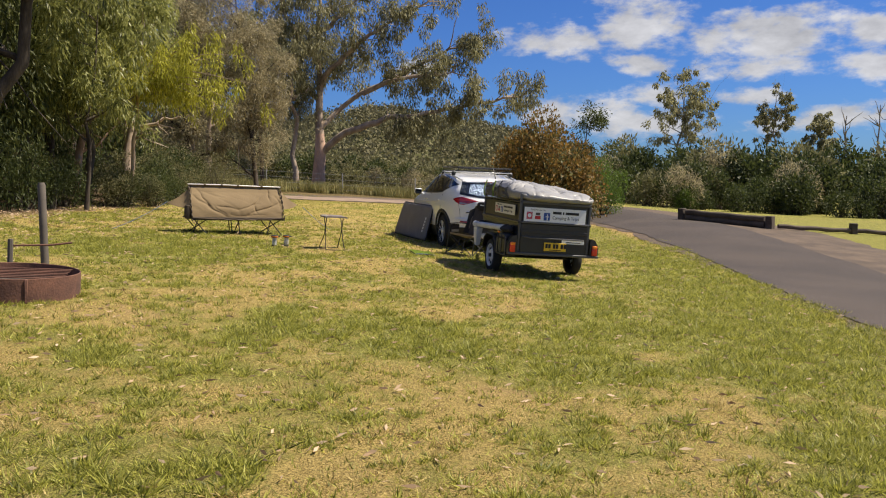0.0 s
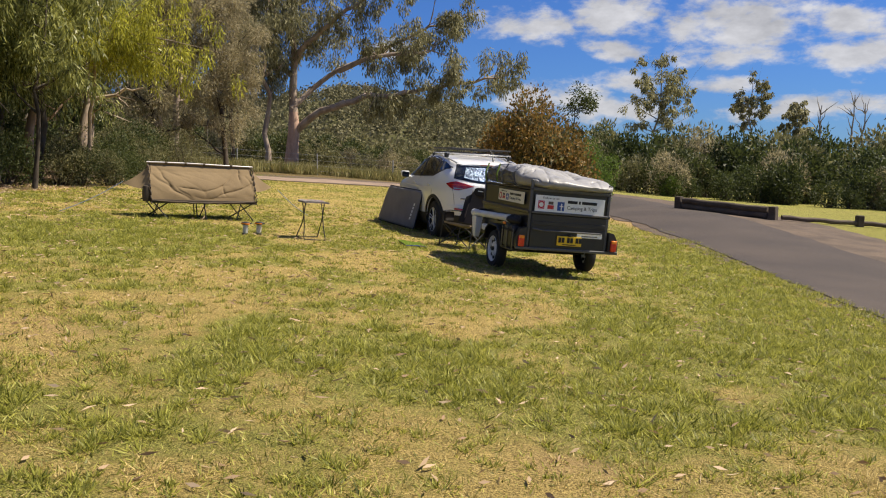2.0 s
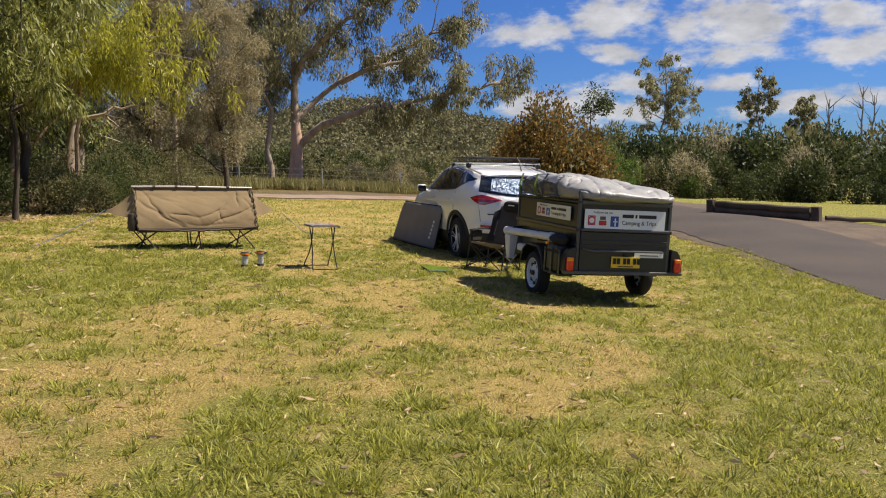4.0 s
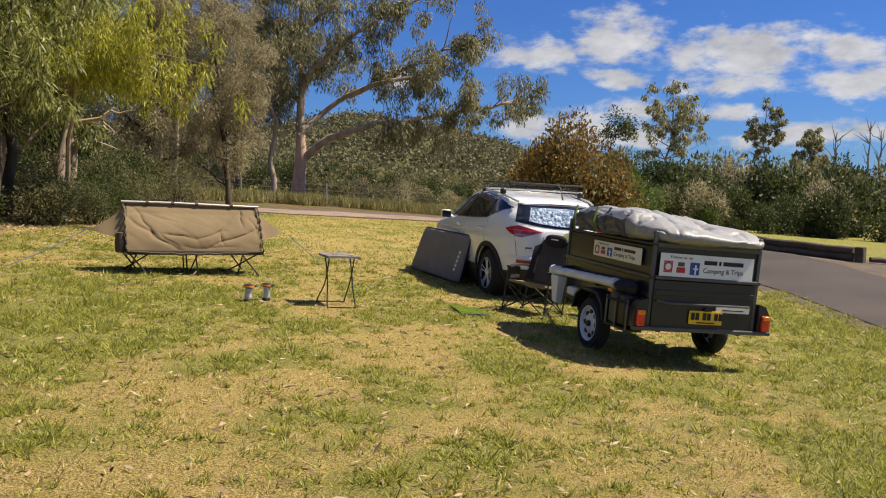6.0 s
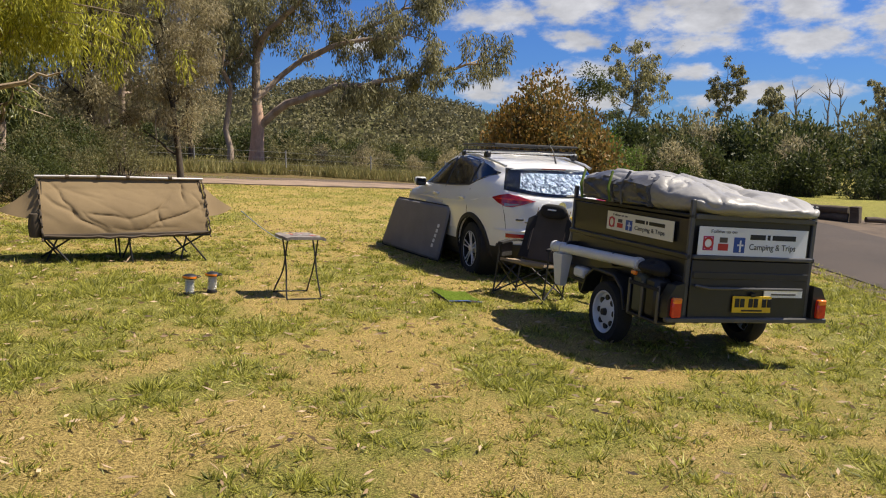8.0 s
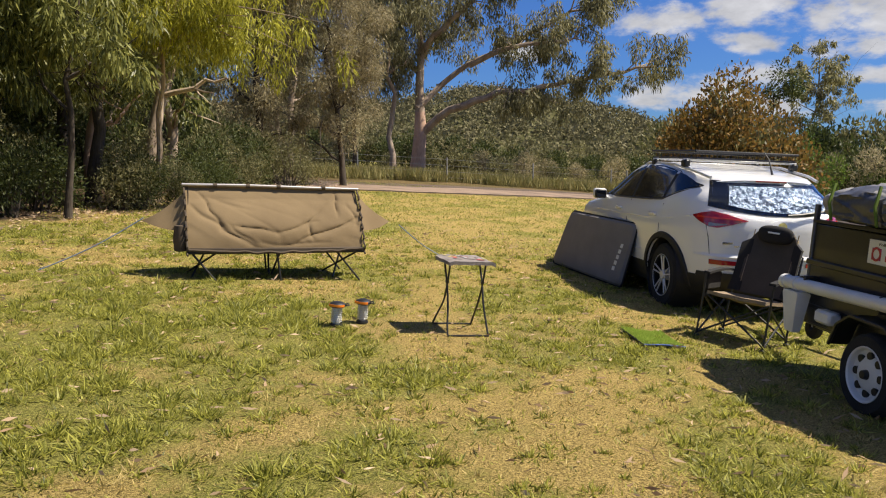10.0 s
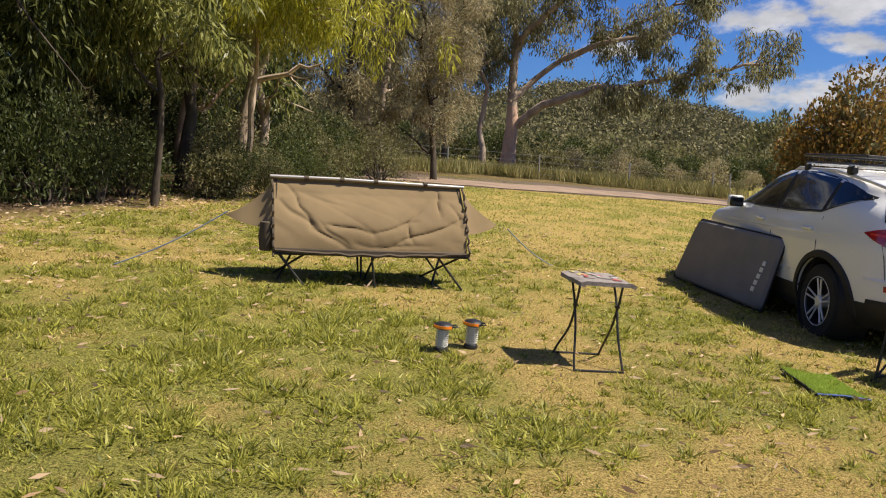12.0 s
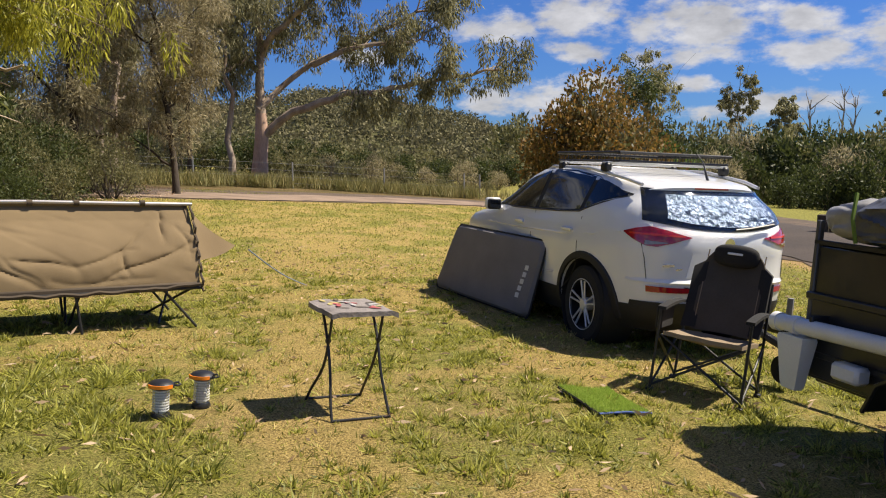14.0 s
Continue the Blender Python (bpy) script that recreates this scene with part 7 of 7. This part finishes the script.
# ---- fence beyond the loop road ----
FENCE = [(-27, 31.5), (-21.5, 34.0), (-16.2, 36.6), (-11.4, 40.6), (-7.6, 43.6), (-3.4, 45.6), (0.6, 46.2), (1.4, 46.3)]
fence = thing("wire_fence", Matrix(), "wire fence with grey steel posts beyond the road", "fence")
for x, y in FENCE:
    part("post", Geo().tube([(x, y, gz(x, y) - 0.1), (x, y, gz(x, y) + 1.25)], 0.035, 8), M_GALV, fence)
for h in (0.25, 0.55, 0.85, 1.15):
    part("wire", Geo().tube([(x, y, gz(x, y) + h) for x, y in FENCE], 0.006, 4), M_GALV, fence)


# ---- grasses and fallen leaves ----
def tall_grass():
    rng = np.random.default_rng(12)
    n = 30000
    t = rng.random(n)
    pts = np.array([p[:] for p in along(FENCE, 0.4)])
    q = pts[(t * (len(pts) - 1)).astype(int)]
    x, y = q[:, 0] + rng.normal(size=n) * 0.9 + 0.3, q[:, 1] + rng.normal(size=n) * 0.7 + 0.5
    keep = np.array([fbm(a, b, 0.45, 14.0) > -0.12 for a, b in zip(x, y)])
    x, y = x[keep], y[keep]
    P = np.stack([x, y, land(x, y)], 1)
    D = unit(rng.normal(size=P.shape) * 0.28 + (0, 0, 1))
    ob = new("tall_grass", quads_mesh("tall_grass", leaves(P, D, 0.62, 0.035, rng), M_DRYGRASS))
    tagged(ob, "tall dry yellow grass along the fence", "grass", kind="stuff")


tall_grass()


CELL = 0.11
COVER = np.array([[(turf_cover(-10 + CELL * i, -8 + CELL * j), fbm(-10 + CELL * i, -8 + CELL * j, 2.6, 17.0), fbm(-10 + CELL * i, -8 + CELL * j, 1.0, 6.0), fbm(-10 + CELL * i, -8 + CELL * j, 4.2, 31.0)) for j in range(240)] for i in range(160)])


def blades(name, n, seed, material, lush, label, tall, wide):
    """Loose grass blades, thickest where the lawn is greenest (or driest)."""
    rng = np.random.default_rng(seed)
    y = np.where(rng.random(n) < 0.12, -7.5 + 3.9 * np.sqrt(rng.random(n)), -3.6 + 21.0 * rng.random(n) ** 1.25)
    x = -0.6 - 0.06 * y + (rng.random(n) - 0.5) * np.maximum(9.0, 7.0 + 0.72 * (y + 4.5))
    near = (x < 5.9) & (x > -8.6)
    x, y = x[near], y[near]
    field = COVER[((x + 10) / CELL + rng.random(len(x))).astype(int), ((y + 8) / CELL + rng.random(len(x))).astype(int)]
    c = field[:, 0] * 0.75 + 0.55 * np.maximum(0, field[:, 1]) + 0.05
    tuft = np.clip(0.45 + 2.4 * field[:, 3], 0.12, 1.5)
    chance = (0.13 + 2.1 * c * c * c) * tuft + 0.03 if lush else 0.16 + 0.7 * (1 - c) * np.clip(0.5 + 1.5 * field[:, 1], 0.1, 1.0)
    keep = rng.random(len(x)) < chance
    x, y, field = x[keep], y[keep], field[keep]
    m = len(x)
    boost = (0.62 + 1.1 * np.maximum(0, field[:, 1]) + 0.5 * np.maximum(0, field[:, 2]) + 0.9 * np.maximum(0, field[:, 3]))[:, None] if lush else np.ones((m, 1)) * 0.8
    P = np.stack([x, y, land(x, y) - 0.004], 1)
    lean = rng.normal(size=(m, 3)) * (0.75 if lush else 1.3) * (1, 1, 0.2)
    D = unit(lean + (0, 0, 1.0 if lush else 0.5))
    far = (1 + 0.05 * np.maximum(0, y - 2))[:, None]
    L = tall * boost * rng.uniform(0.5, 1.35, (m, 1))
    Wd = wide * far * rng.uniform(0.7, 1.3, (m, 1))
    side = unit(np.cross(D, (0, 0, 1)) + rng.normal(size=(m, 3)) * 0.25)
    tip = P + D * L + lean * (1, 1, 0) * L * 0.3 - np.array([0, 0, 1.0]) * L * 0.1
    q = np.stack([P - side * Wd / 2, P + side * Wd / 2, tip], 1)
    tagged(new(name, quads_mesh(name, q, material)), label, "grass", kind="stuff")


blades("grass", 1500000, 41, M_BLADE, True, "short green lawn grass", 0.046, 0.0095)
blades("dry_grass", 850000, 42, M_STRAW, False, "short straw-coloured dry grass", 0.042, 0.0078)


def tufts(name, n, seed, material, lush, label, per, tall, wide):
    """Tussocks: blades that spread from one root, many where the lawn is green (or dry)."""
    rng = np.random.default_rng(seed)
    y = np.where(rng.random(n) < 0.12, -7.0 + 3.4 * np.sqrt(rng.random(n)), -3.6 + 19.0 * rng.random(n) ** 1.3)
    x = -0.6 - 0.06 * y + (rng.random(n) - 0.5) * np.maximum(8.5, 6.6 + 0.72 * (y + 4.5))
    near = (x < 5.9) & (x > -8.6)
    x, y = x[near], y[near]
    field = COVER[((x + 10) / CELL).astype(int), ((y + 8) / CELL).astype(int)]
    c = field[:, 0] if lush else 0.9 - field[:, 0]
    keep = rng.random(len(x)) < 0.06 + 1.1 * c ** 2.0 * np.clip(0.5 + 2.2 * field[:, 3], 0.08, 1.4)
    x, y, c = x[keep], y[keep], c[keep]
    m = len(x)
    size = (0.55 + 0.55 * c) * rng.lognormal(0.0, 0.28, m)
    root = np.repeat(np.stack([x, y], 1), per, 0)
    size = np.repeat(size, per)[:, None]
    k = len(root)
    out = rng.normal(size=(k, 2))
    spot = root + out * 0.022 * size
    P = np.concatenate([spot, land(spot[:, 0], spot[:, 1])[:, None] - 0.004], 1)
    way = np.concatenate([out * rng.uniform(0.15, 0.75, (k, 1)) + 0.25 * rng.normal(size=(k, 2)), np.ones((k, 1))], 1)
    D = unit(way)
    L = tall * size * rng.uniform(0.5, 1.3, (k, 1))
    W = wide * (1 + 0.05 * np.maximum(0, P[:, 1:2] - 2)) * rng.uniform(0.7, 1.3, (k, 1))
    side = unit(np.cross(D, (0, 0, 1)) + rng.normal(size=(k, 3)) * 0.3)
    tip = P + D * L + way * (0.45, 0.45, 0) * L - np.array([0, 0, 0.12]) * L
    tagged(new(name, quads_mesh(name, np.stack([P - side * W / 2, P + side * W / 2, tip], 1), material)), label, "grass", kind="stuff")


tufts("grass_tufts", 52000, 44, M_BLADE, True, "coarse tussocks of green lawn grass", 30, 0.058, 0.0105)
tufts("dry_tufts", 16000, 45, M_STRAW, False, "small tussocks of dead straw-coloured grass", 24, 0.045, 0.0062)


def far_turf():
    """Coarser grass on the far part of the lawn."""
    rng = np.random.default_rng(47)
    n = 110000
    y = 15 + 22 * rng.random(n)
    x = -10.5 + 16.5 * rng.random(n)
    keep = np.array([turf_cover(a, b) * 0.8 + 0.15 > r and road_distance(a, b) > 2.0 for a, b, r in zip(x, y, rng.random(n))])
    x, y = x[keep], y[keep]
    P = np.stack([x, y, land(x, y)], 1)
    D = unit(rng.normal(size=P.shape) * (0.9, 0.9, 0.1) + (0, 0, 1))
    tagged(new("far_grass", quads_mesh("far_grass", leaves(P, D, 0.05, 0.014, rng), M_BLADE)), "green grass on the far lawn", "grass", kind="stuff")


far_turf()


def outer_turf():
    """Grass of the lawn behind and beside the walk."""
    rng = np.random.default_rng(48)
    n = 170000
    y = -11 + 28 * rng.random(n)
    x = -9.2 + 16 * rng.random(n)
    main = (y > -3.5) & (np.abs(x + 0.6 + 0.06 * y) < 0.5 * (7.0 + 0.72 * (y + 4.5)))
    keep = np.array([not inside and turf_cover(a, b) * 0.8 + 0.1 > r and road_distance(a, b) > 2.0 for a, b, r, inside in zip(x, y, rng.random(n), main)])
    x, y = x[keep], y[keep]
    P = np.stack([x, y, land(x, y)], 1)
    D = unit(rng.normal(size=P.shape) * (0.9, 0.9, 0.1) + (0, 0, 1))
    tagged(new("side_grass", quads_mesh("side_grass", leaves(P, D, 0.06, 0.012, rng), M_BLADE)), "green grass at the sides of the lawn", "grass", kind="stuff")


outer_turf()


def fallen_leaves():
    rng = np.random.default_rng(6)
    n = 12000
    y = -3.5 + 22 * rng.random(n)
    x = -1 + (rng.random(n) - 0.5) * 15 - 0.1 * y
    keep = (x < 6.2) & (rng.random(n) < np.where(x < -5.5, 0.9, 0.5))
    x, y = x[keep], y[keep]
    P = np.stack([x, y, land(x, y) + 0.022], 1)
    D = unit(rng.normal(size=P.shape) * (1, 1, 0.15))
    near = leaves(P, D, 0.082, 0.018, rng)
    m = 2400
    a = rng.random(m)
    y2 = 9.5 + 24 * a
    x2 = -8.9 - 0.05 * (y2 - 12) - np.abs(rng.normal(size=m)) * 1.6 + 0.5
    P2 = np.stack([x2, y2, land(x2, y2) + 0.02], 1)
    floor = leaves(P2, unit(rng.normal(size=P2.shape) * (1, 1, 0.3)), 0.10, 0.03, rng)
    tagged(new("fallen_leaves", quads_mesh("fallen_leaves", np.concatenate([near, floor]), M_LITTER)), "scattered dry brown gum leaves on the grass", "leaves", kind="stuff")


fallen_leaves()
